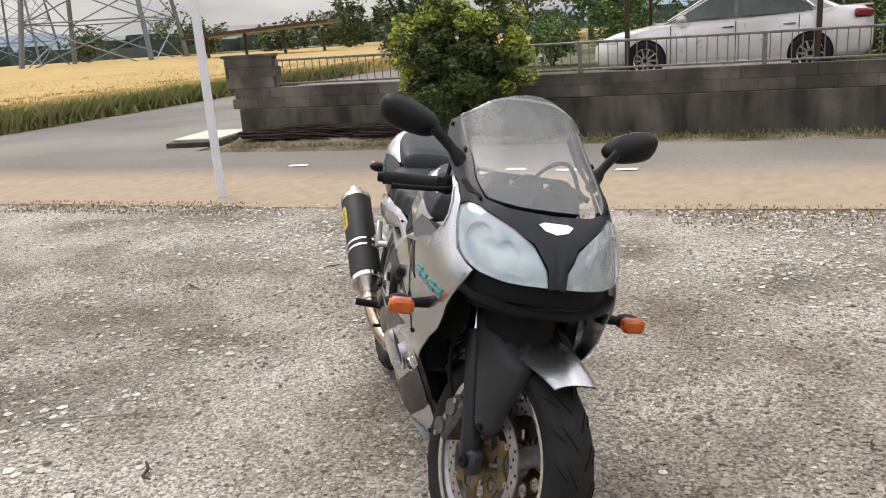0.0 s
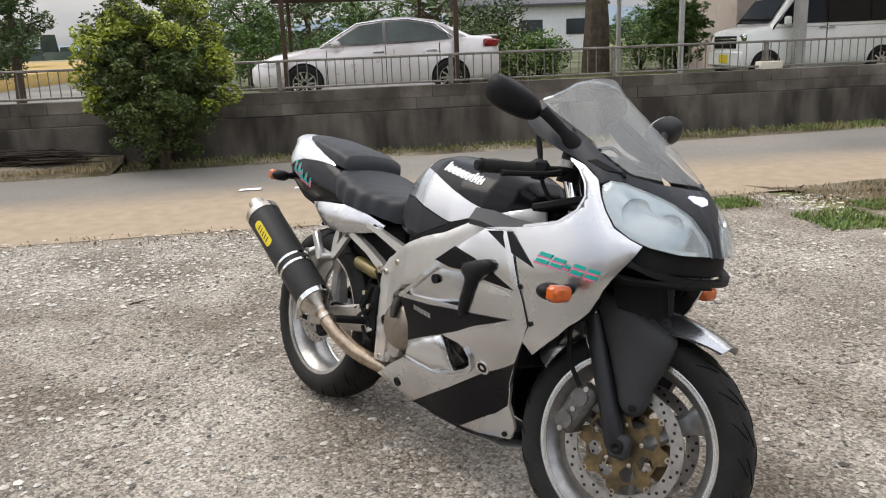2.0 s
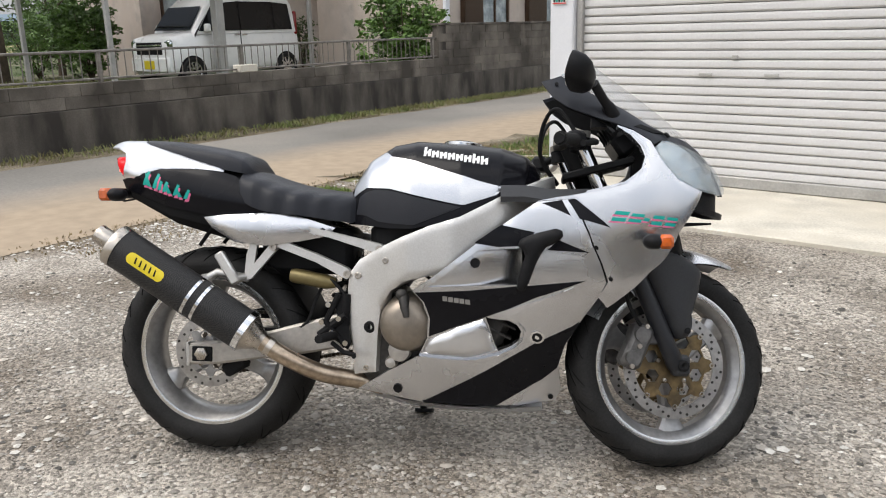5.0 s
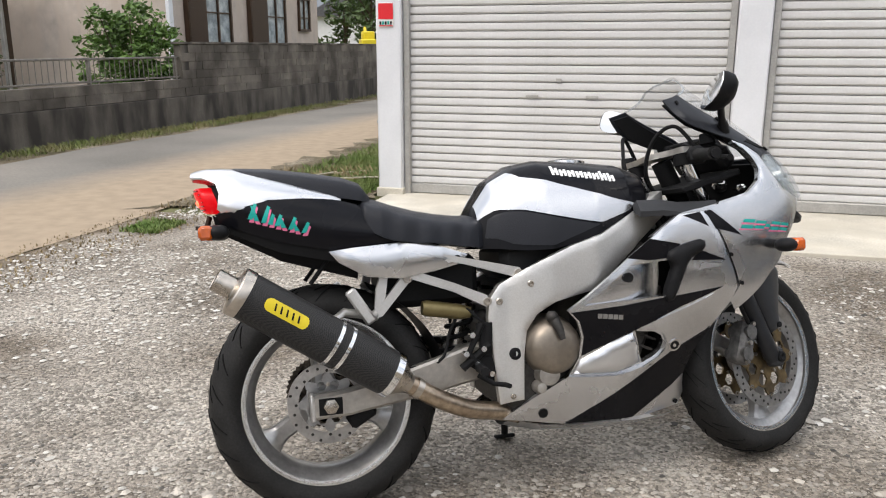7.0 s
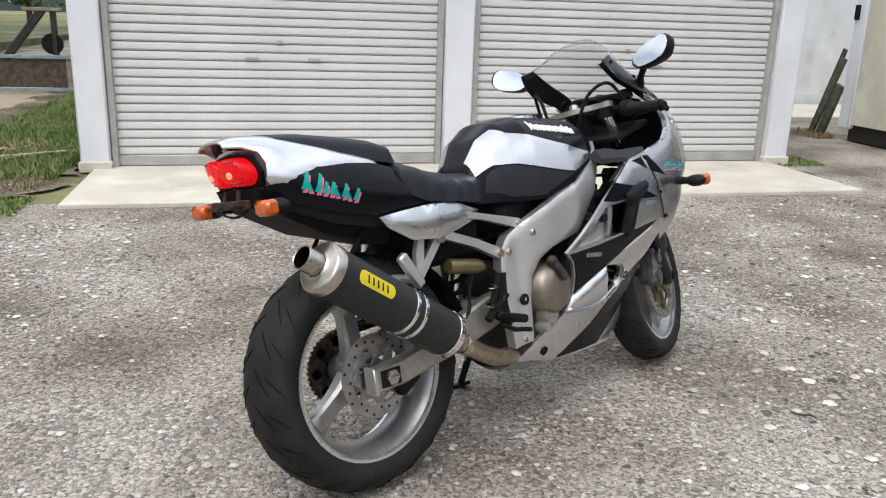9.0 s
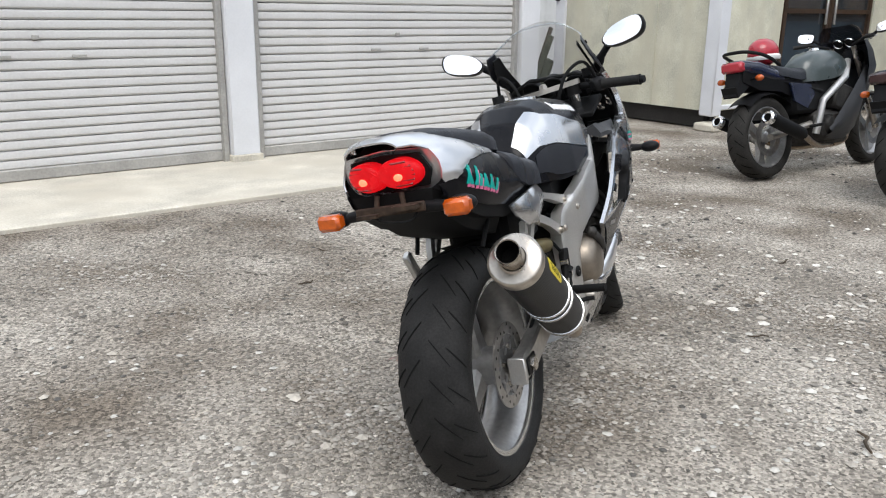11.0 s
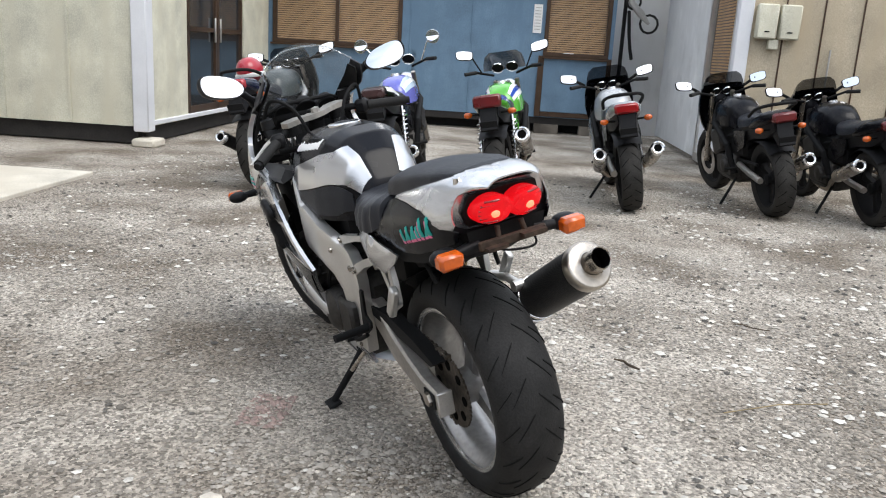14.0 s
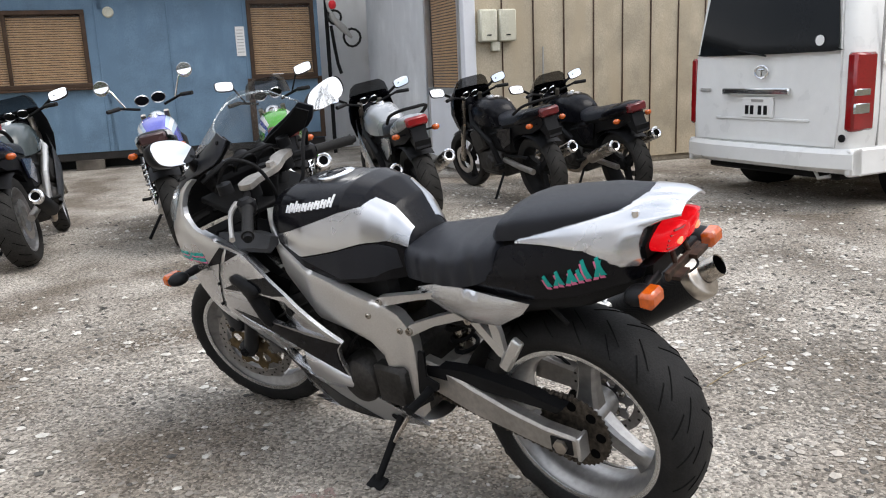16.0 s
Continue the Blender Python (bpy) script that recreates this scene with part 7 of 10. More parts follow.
# front end, steered to the left
AX = Vector((-math.sin(radians(23.5)), 0, math.cos(radians(23.5))))
STEER = Matrix.Translation((1.457, 0, 0)) @ Matrix.Rotation(radians(17), 4, AX) @ Matrix.Translation((-1.48, 0, 0))
fc = (1.38, 0.0, 0.294)
fw0 = wheel("front_wheel", fc, 0.294, 0.122, 0.218, 3, bike, 0.05, 0.6, STEER)
for y in (-0.066, 0.066):
    disc("brake_disc", fw0, y, 0.118, 0.15, 48, gold_m)
for s in (-1, 1):
    y = s * 0.098
    lo, hi = Vector((1.372, y, 0.3)), Vector((1.105, y, 0.915))
    fl = part("fork_leg", Geo().tube([lo + (lo - hi) * 0.03, lo, lo.lerp(hi, 0.12), lo.lerp(hi, 0.45), lo.lerp(hi, 0.47)], [0.02, 0.026, 0.024, 0.024, 0.022], 16), fork_leg_m, bike, "dark grey fork leg", m=STEER)
    part("stanchion", Geo().tube([lo.lerp(hi, 0.46), hi + (hi - lo) * 0.04], 0.021, 14), chrome_m, fl)
    part("axle_clamp", Geo().box((1.385, y, 0.297), (0.05, 0.04, 0.06), bev=0.012), fork_grey_m, fl)
    part("axle_bolt", Geo().lathe([(0.016, 0.0), (0.016, 0.012), (0.01, 0.014), (0.0, 0.006)], (0, 0, 0), "y", 12).turn(pose(1.385, s * 0.116, 0.297, 0, 0, 0 if s > 0 else 180)), matt_black_m, fl)
    cal = part("brake_caliper", Geo().box((1.258, s * 0.086, 0.352), (0.06, 0.062, 0.13), Matrix.Rotation(radians(24), 3, "Y"), 0.012).tube([(1.24, s * 0.124, 0.32), (1.24, s * 0.05, 0.32)], 0.022, 14).tube([(1.268, s * 0.124, 0.384), (1.268, s * 0.05, 0.384)], 0.022, 14).box((1.3, s * 0.085, 0.38), (0.05, 0.02, 0.05), bev=0.006), caliper_m, bike, m=STEER)
    for dz in (-0.055, 0.0, 0.055):
        part("caliper_bolt", Geo().lathe([(0.0, 0.0), (0.007, 0.0), (0.007, 0.008), (0.0, 0.008)], (0, 0, 0), "y", 8).turn(pose(1.258 + dz * 0.42, s * 0.117, 0.352 + dz, 0, 0, 0 if s > 0 else 180)), steel_m, cal)
    part("brake_hose", Geo().tube(smooth([(1.262, s * 0.12, 0.41), (1.225, s * 0.128, 0.47), (1.205, s * 0.13, 0.56), (1.16, s * 0.1, 0.72)], 6, False), 0.006, 8), matt_black_m, bike, m=STEER)
    GU = flank(((1.15, 1.3, 1.45), (0.122, 0.12, 0.105)))
# front mudguard: a silver arch with dark side guards
g, rows = Geo(), []
for k in range(17):
    a = radians(57 + k * 5.9)
    r = 0.33 + 0.01 * math.sin(k / 16 * math.pi) + 0.016 * max(0.0, 1 - k / 7) ** 2
    w = 0.064 + 0.026 * math.sin(min(1.0, (k + 0.6) / 6) * math.pi / 2)
    dr = 0.02 + 0.04 * min(1.0, k / 6)
    row = [Vector((1.385 + (r - dr * abs(q / w) ** 3) * math.cos(a), q, 0.297 + (r - dr * abs(q / w) ** 3) * math.sin(a))) for q in np.linspace(-w, w, 17)]
    rows.append(row)
g.rings(rows, close=False)
lower = [[Vector((1.385 + ((p.x - 1.385) * 0.985), p.y * 0.98, 0.297 + (p.z - 0.297) * 0.985)) for p in r] for r in rows]
g.rings(lower, close=False)
part("front_mudguard", g, silver_m, bike, "silver front mudguard", m=STEER, sharp=60)
for s in (-1, 1):
    gd = [(1.232, 0.65), (1.268, 0.66), (1.355, 0.63), (1.448, 0.582), (1.46, 0.555), (1.448, 0.5), (1.428, 0.44), (1.425, 0.4), (1.41, 0.376), (1.37, 0.378), (1.33, 0.46), (1.28, 0.56)]
    fg = panel("fork_guard", gd, lambda x, z: Vector((x, -0.098 + 0.25 * max(0.0, x - 1.38), z)), fork_grey_m, bike, thick=0.02, bulge=0.026, rim=0.045, step=0.012, sides=(-s,), hub=(1.35, 0, 0.5), round_n=3, label="dark grey fork guard")[0]
    fg.matrix_basis = STEER @ fg.matrix_basis
    part("guard_bolt", Geo().lathe([(0.0, 0.0), (0.009, 0.0), (0.009, 0.01), (0.0, 0.012)], (0, 0, 0), "y", 10).turn(pose(1.4, s * 0.112, 0.395, 0, 0, 0 if s > 0 else 180)), matt_black_m, fg)
    st_ = part("mudguard_stay", Geo().prism([(p.x, p.z) for p in smooth([(1.275, 0, 0.6), (1.215, 0, 0.6), (1.165, 0, 0.555), (1.14, 0, 0.505), (1.19, 0, 0.535), (1.23, 0, 0.53), (1.262, 0, 0.49), (1.3, 0, 0.5)], 3)], s * 0.082, s * 0.088), silver_m, bike, "silver mudguard stay", m=STEER)
    for x, z in ((1.225, 0.58), (1.255, 0.53)):
        part("stay_bolt", Geo().lathe([(0.0, 0.0), (0.006, 0.0), (0.006, 0.006), (0.0, 0.007)], (0, 0, 0), "y", 8).turn(pose(x, s * 0.087, z, 0, 0, 0 if s > 0 else 180)), matt_black_m, st_)

# handlebars, yoke, clocks, mirrors
top = STEER @ Vector((1.085, 0, 0.95))
YOKE = [(q.x, q.y) for q in smooth([(1.075, -0.125, 0), (1.12, -0.125, 0), (1.125, -0.07, 0), (1.1, -0.035, 0), (1.105, 0, 0), (1.1, 0.035, 0), (1.125, 0.07, 0), (1.12, 0.125, 0), (1.075, 0.125, 0), (1.07, 0.07, 0), (1.05, 0, 0), (1.07, -0.07, 0)], 4)]
part("top_yoke", Geo().prism(YOKE, 0.935, 0.953, "xy").lathe([(0.0, 0.972), (0.014, 0.968), (0.017, 0.953)], (1.075, 0, 0), "z", 6), swing_m, bike, "cast aluminium top yoke", m=STEER)
part("ignition_lock", Geo().lathe([(0.0, 0.962), (0.014, 0.962), (0.018, 0.955), (0.018, 0.94)], (1.105, 0, 0), "z", 16), matt_black_m, bike, m=STEER)
for s in (-1, 1):
    a, b = Vector((1.1, s * 0.12, 0.925)), Vector((0.975, s * 0.325, 0.885))
    hb = part("clip_on", Geo().tube([a, a.lerp(b, 0.5)], 0.012, 12).tube([(1.1, s * 0.098, 0.9), (1.1, s * 0.098, 0.935)], 0.03, 14), matt_black_m, bike, m=STEER)
    part("grip", Geo().tube([a.lerp(b, 0.42), a.lerp(b, 0.46), a.lerp(b, 0.96), b], [0.02, 0.017, 0.017, 0.019], 14), rubber_m, hb, "black rubber grip")
    part("bar_end", Geo().tube([b, b + (b - a) * 0.06], [0.014, 0.013], 12), plastic_m, hb)
    part("switch_box", Geo().box(a.lerp(b, 0.33), (0.05, 0.05, 0.05), Matrix.Rotation(radians(-58 * -s), 3, "Z"), 0.012), plastic_m, hb)
    part("lever", Geo().tube(smooth([a.lerp(b, 0.25) + Vector((0.04, 0, 0)), a.lerp(b, 0.5) + Vector((0.065, 0, -0.005)), b + Vector((0.06, 0, -0.01))], 5, False), [0.009] * 5 + [0.007] * 5 + [0.009], 8), matt_black_m if s < 0 else alu_m, hb)
    part("fluid_cup", Geo().lathe([(0.0, 0.03), (0.022, 0.03), (0.024, 0.0), (0.0, 0.0)], (1.13, s * 0.17, 0.95), "z", 16), plastic_m, hb)
    part("cable", Geo().tube(smooth([(1.1, s * 0.19, 0.93), (1.04, s * 0.16, 1.02), (1.0, s * 0.1, 0.99), (0.99, s * 0.06, 0.9), (1.04, s * 0.03, 0.82)], 6, False), 0.006, 8), matt_black_m, bike)
    # mirror: arm and shell on the nose, glass behind
    arm = part("mirror", Geo().tube(smooth([(1.2, s * 0.165, 0.985), (1.165, s * 0.2, 1.03), (1.13, s * 0.25, 1.075)], 4, False), [0.02] * 4 + [0.014] * 4 + [0.015], 12, flat=0.75), plastic_m, bike, "black plastic mirror")
    tilt = Matrix.Rotation(radians(16 * s), 3, "X") @ Matrix.Rotation(radians(8 * s), 3, "Z") @ Matrix.Rotation(radians(21), 3, "Y")
    out = [(-0.074, -0.02), (-0.04, -0.038), (0.03, -0.045), (0.075, -0.036), (0.094, -0.005), (0.086, 0.026), (0.04, 0.037), (-0.035, 0.033), (-0.078, 0.008)]
    edge = smooth([(0, y * s * 0.92, z) for y, z in out], 4)
    cen = Vector((1.085, s * 0.298, 1.094))
    rings = []
    for f, dx in ((1.0, -0.012), (1.015, -0.002), (0.95, 0.02), (0.74, 0.036), (0.4, 0.045), (0.03, 0.047)):
        rings.append([cen + tilt @ Vector((dx, p.y * f, p.z * f * 0.92)) for p in edge])
    part("shell", Geo().rings(rings), plastic_m, arm)
    rings = [[cen + tilt @ Vector((dx, p.y * f, p.z * f)) for p in edge] for f, dx in ((0.93, -0.0125), (0.92, -0.014), (0.02, -0.0145))]
    part("glass", Geo().rings(rings), mirror_m, arm, "bright mirror glass")
for y, r in ((0.0, 0.042), (0.085, 0.036), (-0.085, 0.036)):
    ck = part("clock", Geo().lathe([(0.0, -0.03), (r * 0.8, -0.03), (r, 0.0), (r * 1.05, 0.012), (r * 0.95, 0.014), (r * 0.93, 0.006)], (0, 0, 0), "x", 24).turn(pose(1.19, y, 0.955, 0, 0, 180) @ pose(0, 0, 0, 0, 35, 0)), plastic_m, bike, "round instrument")
    part("dial", Geo().lathe([(0.0, 0.008), (r * 0.92, 0.007)], (0, 0, 0), "x", 24).turn(pose(1.19, y, 0.955, 0, 0, 180) @ pose(0, 0, 0, 0, 35, 0)), matt_black_m, ck)
part("clock_mount", Geo().box((1.22, 0, 0.93), (0.06, 0.26, 0.07), Matrix.Rotation(radians(-35), 3, "Y"), 0.015), plastic_m, bike)
part("screen_brace", Geo().tube([(1.19, -0.17, 0.95), (1.17, -0.09, 0.985), (1.17, 0.09, 0.985), (1.19, 0.17, 0.95)], 0.008, 8), matt_black_m, bike)

# ---- exhaust ----
ma, mb = Vector((-0.217, -0.236, 0.637)), Vector((0.162, -0.2, 0.388))
ax = (mb - ma).normalized()
can = part("silencer", Geo().tube([ma, ma.lerp(mb, 0.02), ma.lerp(mb, 0.94), ma.lerp(mb, 0.98)], [0.06, 0.061, 0.061, 0.06], 40), carbon_m, bike, "carbon-cloth silencer", sharp=50)
part("end_cap", Geo().spin(ma, -ax, [(-0.018, 0.0605), (-0.018, 0.0628), (0.006, 0.0628), (0.009, 0.0605), (0.011, 0.055), (0.013, 0.036), (0.018, 0.0305), (0.012, 0.028)], 40), steel_m, can, "steel end cap")
part("tip", Geo().spin(ma, -ax, [(0.015, 0.0285), (0.062, 0.0285), (0.064, 0.0275), (0.062, 0.0255), (0.005, 0.0255)], 28), steel_m, can, "steel outlet tip")
part("tip_bore", Geo().spin(ma, -ax, [(0.004, 0.0257), (0.06, 0.0257), (0.06, 0.0252), (0.02, 0.0248), (0.018, 0.0)], 24), groove_m, can, "black lining of the outlet bore")
for f0, f1 in ((0.955, 1.0), (0.575, 0.6), (0.645, 0.67)):
    part("band", Geo().tube([ma.lerp(mb, f0), ma.lerp(mb, f0 + 0.002), ma.lerp(mb, f1 - 0.002), ma.lerp(mb, f1)], [0.0612, 0.0632, 0.0632, 0.0612], 40), chrome_m, can, "bright clamp band")
part("cone", Geo().tube([mb - ax * 0.004, mb + ax * 0.035, mb + ax * 0.05], [0.06, 0.032, 0.027], 28), steel_m, can)
rows = smooth([mb + ax * 0.04, (0.278, -0.186, 0.314), (0.37, -0.16, 0.27), (0.47, -0.12, 0.245), (0.6, -0.05, 0.205), (0.8, 0.0, 0.2)], 6, False)
part("link_pipe", Geo().tube(rows, 0.0255, 20), burnt_m, bike, "heat-stained steel link pipe")
part("pipe_joint", Geo().tube([rows[2], rows[3]], 0.0285, 20), steel_m, bike)
cb = ma.lerp(mb, 0.62) + Vector((0.0, 0.045, 0.055))
part("silencer_hanger", Geo().tube([cb, cb + Vector((0.03, 0.02, 0.02)), (0.14, -0.135, 0.54)], 0.012, 10).lathe([(0.0, -0.01), (0.016, -0.008), (0.016, 0.02), (0.0, 0.02)], tuple(cb), "y", 14), alu_m, bike)
# yellow maker's badge on the outer side of the silencer
side_n = (Vector((0, -1, 0.25)) - ax * Vector((0, -1, 0.25)).dot(ax)).normalized()
up_n = ax.cross(side_n)


def can_skin(u, v):
    return ma + ax * u + side_n * (0.061 * math.cos(v / 0.061)) + up_n * (0.061 * math.sin(v / 0.061))


def on_can(name, pts, m, lift, parent):
    return panel(name, pts, can_skin, m, parent, lift=lift, thick=0.0015, step=0.012, sides=(1,), hub=tuple(ma.lerp(mb, 0.5)))


badge = on_can("badge", [(0.075 + 0.012 * math.cos(a * 0.4488 + 1.571) * 1.2, 0.0 + 0.017 * math.sin(a * 0.4488 + 1.571)) for a in range(8)] + [(0.168 + 0.012 * math.cos(a * 0.4488 - 1.571), 0.017 * math.sin(a * 0.4488 - 1.571)) for a in range(8)], yellow_m, 0.001, can)[0]
for i in range(5):
    u = 0.085 + i * 0.016
    on_can("letter_bar", [(u, -0.009), (u + 0.004, -0.009), (u + 0.009, 0.008), (u + 0.004, 0.009)], matt_black_m, 0.0018, badge)

# ---- side stand ----
st = part("side_stand", Geo().tube([(0.56, 0.12, 0.27), (0.583, 0.19, 0.17), (0.604, 0.262, 0.075)], [0.014, 0.012, 0.011], 10).box((0.604, 0.266, 0.069), (0.06, 0.045, 0.012), Matrix.Rotation(radians(-13), 3, "X"), 0.004), matt_black_m, bike, "black steel side stand")
part("stand_spring", Geo().tube([(0.53, 0.13, 0.26), (0.575, 0.19, 0.175)], 0.007, 8), steel_m, st)

# ---- the row of parked motorcycles ----
def simple_wheel(parent, name, c, R, width, rim_r, disc_side, m_rim=None):
    hw = width / 2
    g = Geo().lathe([(rim_r, -hw * 0.8), (rim_r - 0.02, -hw * 0.4), (rim_r - 0.02, hw * 0.4), (rim_r, hw * 0.8), (rim_r + 0.012, hw * 0.8), (rim_r + 0.012, -hw * 0.8)], (0, 0, 0), "y", 36, True)
    g.lathe([(0.02, -0.06), (0.045, -0.05), (0.045, 0.05), (0.02, 0.06)], (0, 0, 0), "y", 16)
    for k in range(3):
        a = 2.1 * k + 0.4
        d, n = Vector((math.cos(a), 0, math.sin(a))), Vector((-math.sin(a), 0, math.cos(a)))
        g.rings([[d * t + n * w * p + Vector((0, 0.02 * q, 0)) for p, q in ((-1, -1), (1, -1), (1, 1), (-1, 1))] for t, w in ((0.03, 0.035), (0.12, 0.024), (rim_r - 0.015, 0.04))])
    w0 = part(name, g, m_rim or rim_m, parent, m=pose(*c))
    prof = [(rim_r + 0.004, -hw * 0.78)] + [(R - hw * 0.6 * (1 - math.cos(t)) ** 1.1, hw * math.sin(t)) for t in np.linspace(-1.5, 1.5, 13)] + [(rim_r + 0.004, hw * 0.78)]
    part("tyre", Geo().lathe(prof, (0, 0, 0), "y", 48, True), dusty_rubber_m, w0, sharp=60)
    # raised black strips carry the shade of the tread grooves
    gr = Geo()
    for k in range(20):
        for s in (-1, 1):
            a0, rows_ = 2 * math.pi * (k + (0.5 if s > 0 else 0)) / 20, []
            for i in range(5):
                q, a = s * (0.15 + 0.9 * i / 4), a0 + 0.2 * i / 4
                rr = R - hw * 0.6 * (1 - math.cos(q)) ** 1.1
                rows_.append([((rr + up) * math.cos(a + dw), (hw + up) * math.sin(q), (rr + up) * math.sin(a + dw)) for dw, up in ((-0.009, 0.0016), (0.009, 0.0016), (0.009, -0.002), (-0.009, -0.002))])
            gr.rings(rows_)
    part("tread_pattern", gr, groove_m, w0, clean=False)
    for s in disc_side:
        part("brake_disc", Geo().lathe([(0.09, s * 0.07 - 0.002), (0.14, s * 0.07 - 0.002), (0.14, s * 0.07 + 0.002), (0.09, s * 0.07 + 0.002)], (0, 0, 0), "y", 32, True), disc_m, w0)
    return w0


def parked_bike(a, b, turn, label, tank_m, tail_m, frame_m=matt_black_m, pipes=(-1,), pipe_r=0.05, pipe_z=0.5, screen=None, cowl=None, mirror="square", rail=False, shocks=False, clocks=True, stripe=None, lamp_m=dull_red_m, lower=None, lean=11, bars=0.98, rise=0.13, big=1.0, lamp=(0.18, 0.075), band=None):
    """A road motorcycle on its side stand, seen mostly from behind."""
    t = thing("motorcycle", yard(a, b, 0, turn) @ pose(0, 0, 0.006, -lean, 0, 0), label, "motorcycle", "parked row of motorcycles")
    simple_wheel(t, "rear_wheel", (0, 0, 0.312), 0.312, 0.165, 0.218, (-1,), matt_black_m if frame_m is matt_black_m else None)
    fw = simple_wheel(t, "front_wheel", (0, 0, 0), 0.295, 0.12, 0.216, (-1, 1), matt_black_m if frame_m is matt_black_m else None)
    fw.matrix_basis = pose(1.4, 0.01, 0.298, 0, 0, 8)
    for s in (-1, 1):
        part("swingarm_leg", Geo().tube([(0.5, s * 0.09, 0.38), (0.2, s * 0.11, 0.34), (-0.03, s * 0.11, 0.312)], 0.026, 8), swing_m, t)
        part("fork_leg", Geo().tube([(1.39, s * 0.095, 0.3), (1.25, s * 0.095, 0.62), (1.1, s * 0.095, 0.96)], [0.027, 0.025, 0.021], 12), steel_m, t)
        part("frame_rail", Geo().tube([(1.1, s * 0.04, 0.85), (0.85, s * 0.17, 0.72), (0.55, s * 0.17, 0.55), (0.5, s * 0.13, 0.3)], 0.028, 10), frame_m, t)
        part("subframe_rail", Geo().tube([(0.6, s * 0.13, 0.62), (0.2, s * 0.11, 0.7), (-0.1, s * 0.09, 0.76)], 0.014, 8), matt_black_m, t)
        ind = part("indicator", Geo().tube([(-0.18, s * 0.07, 0.74), (-0.2, s * 0.15, 0.745)], 0.009, 8), plastic_m, t)
        part("amber_lens", Geo().ball((-0.2, s * 0.165, 0.745), (0.028, 0.034, 0.024), 12), amber_m, ind)
        h0, h1 = Vector((1.08, s * 0.1, bars - 0.01)), Vector((0.95, s * 0.34, bars + 0.03))
        hb = part("handlebar", Geo().tube([h0, h0.lerp(h1, 0.6) + Vector((0.02, 0, 0.02)), h1], 0.011, 10), matt_black_m, t)
        part("grip", Geo().tube([h0.lerp(h1, 0.62) + Vector((0.02, 0, 0.02)), h1], 0.017, 10), rubber_m, hb)
        part("lever", Geo().tube([h0.lerp(h1, 0.45) + Vector((0.05, 0, 0.01)), h1 + Vector((0.06, 0, 0))], 0.006, 6), alu_m, hb)
        my, mz, mx = (0.33, bars + rise, 1.0) if not cowl else (0.34, bars + 0.1, 1.14)
        mi = part("mirror", Geo().tube([(mx + 0.02, s * 0.2, bars + 0.03), (mx, s * (my - 0.06), mz - 0.02), (mx, s * (my - 0.02), mz)], 0.007 if not cowl else 0.013, 8), matt_black_m if mirror == "square" else chrome_m, t)
        if mirror == "square":
            tl = Matrix.Rotation(radians(12 * s), 3, "X") @ Matrix.Rotation(radians(24), 3, "Y")
            edge = smooth([(0, y * s, z) for y, z in ((-0.062, -0.034), (0.05, -0.042), (0.078, -0.01), (0.07, 0.034), (-0.05, 0.042), (-0.072, 0.01))], 4)
            cen = Vector((mx, s * my, mz))
            part("shell", Geo().rings([[cen + tl @ Vector((dx, p.y * f, p.z * f)) for p in edge] for f, dx in ((1.0, -0.01), (1.03, 0.0), (0.9, 0.02), (0.5, 0.035), (0.03, 0.038))]), plastic_m, mi)
            part("glass", Geo().rings([[cen + tl @ Vector((dx, p.y * f, p.z * f)) for p in edge] for f, dx in ((0.93, -0.0105), (0.92, -0.012), (0.02, -0.0125))]), mirror_m, mi)
        else:
            part("shell", Geo().lathe([(0.0, 0.025), (0.045, 0.018), (0.062, 0.0), (0.059, -0.006)], (mx, s * my, mz + 0.02), "x", 20), chrome_m, mi)
            part("glass", Geo().spin((mx - 0.004, s * my, mz + 0.02), (-1, 0, 0.95), [(0.0, 0.058), (0.006, 0.056)], 20), mirror_m, mi)
        if shocks:
            sk = part("shock_absorber", Geo().tube([(0.02, s * 0.135, 0.36), (0.13, s * 0.125, 0.7)], 0.014, 10), chrome_m, t)
            coil = [(0.03 + 0.09 * k / 60 + 0.026 * math.cos(k * 0.8), s * 0.132 + 0.026 * math.sin(k * 0.8), 0.39 + 0.27 * k / 60) for k in range(61)]
            part("spring", Geo().tube(coil, 0.006, 5), chrome_m, sk)
    part("engine", Geo().box((0.7, 0, 0.36), (0.42, 0.32, 0.24), bev=0.04).box((0.82, 0, 0.56), (0.24, 0.36, 0.22), Matrix.Rotation(radians(18), 3, "Y"), 0.02).lathe([(0.0, -0.2), (0.06, -0.19), (0.075, -0.16), (0.075, 0.16), (0.06, 0.19), (0.0, 0.2)], (0.64, 0, 0.36), "y", 24), engine_m, t)
    part("airbox", Geo().box((0.42, 0, 0.58), (0.34, 0.26, 0.24), bev=0.03).box((0.75, 0, 0.64), (0.5, 0.24, 0.2), bev=0.03), matt_black_m, t)
    part("inner_fender", Geo().rings([[(0.005 + 0.345 * math.cos(r), w, 0.312 + (0.345 - 0.03 * (abs(w) / 0.1) ** 2) * math.sin(r)) for w in (-0.105, -0.09, -0.04, 0.04, 0.09, 0.105)] for r in np.linspace(0.35, 2.3, 12)], close=False), plastic_m, t, "black inner mudguard")
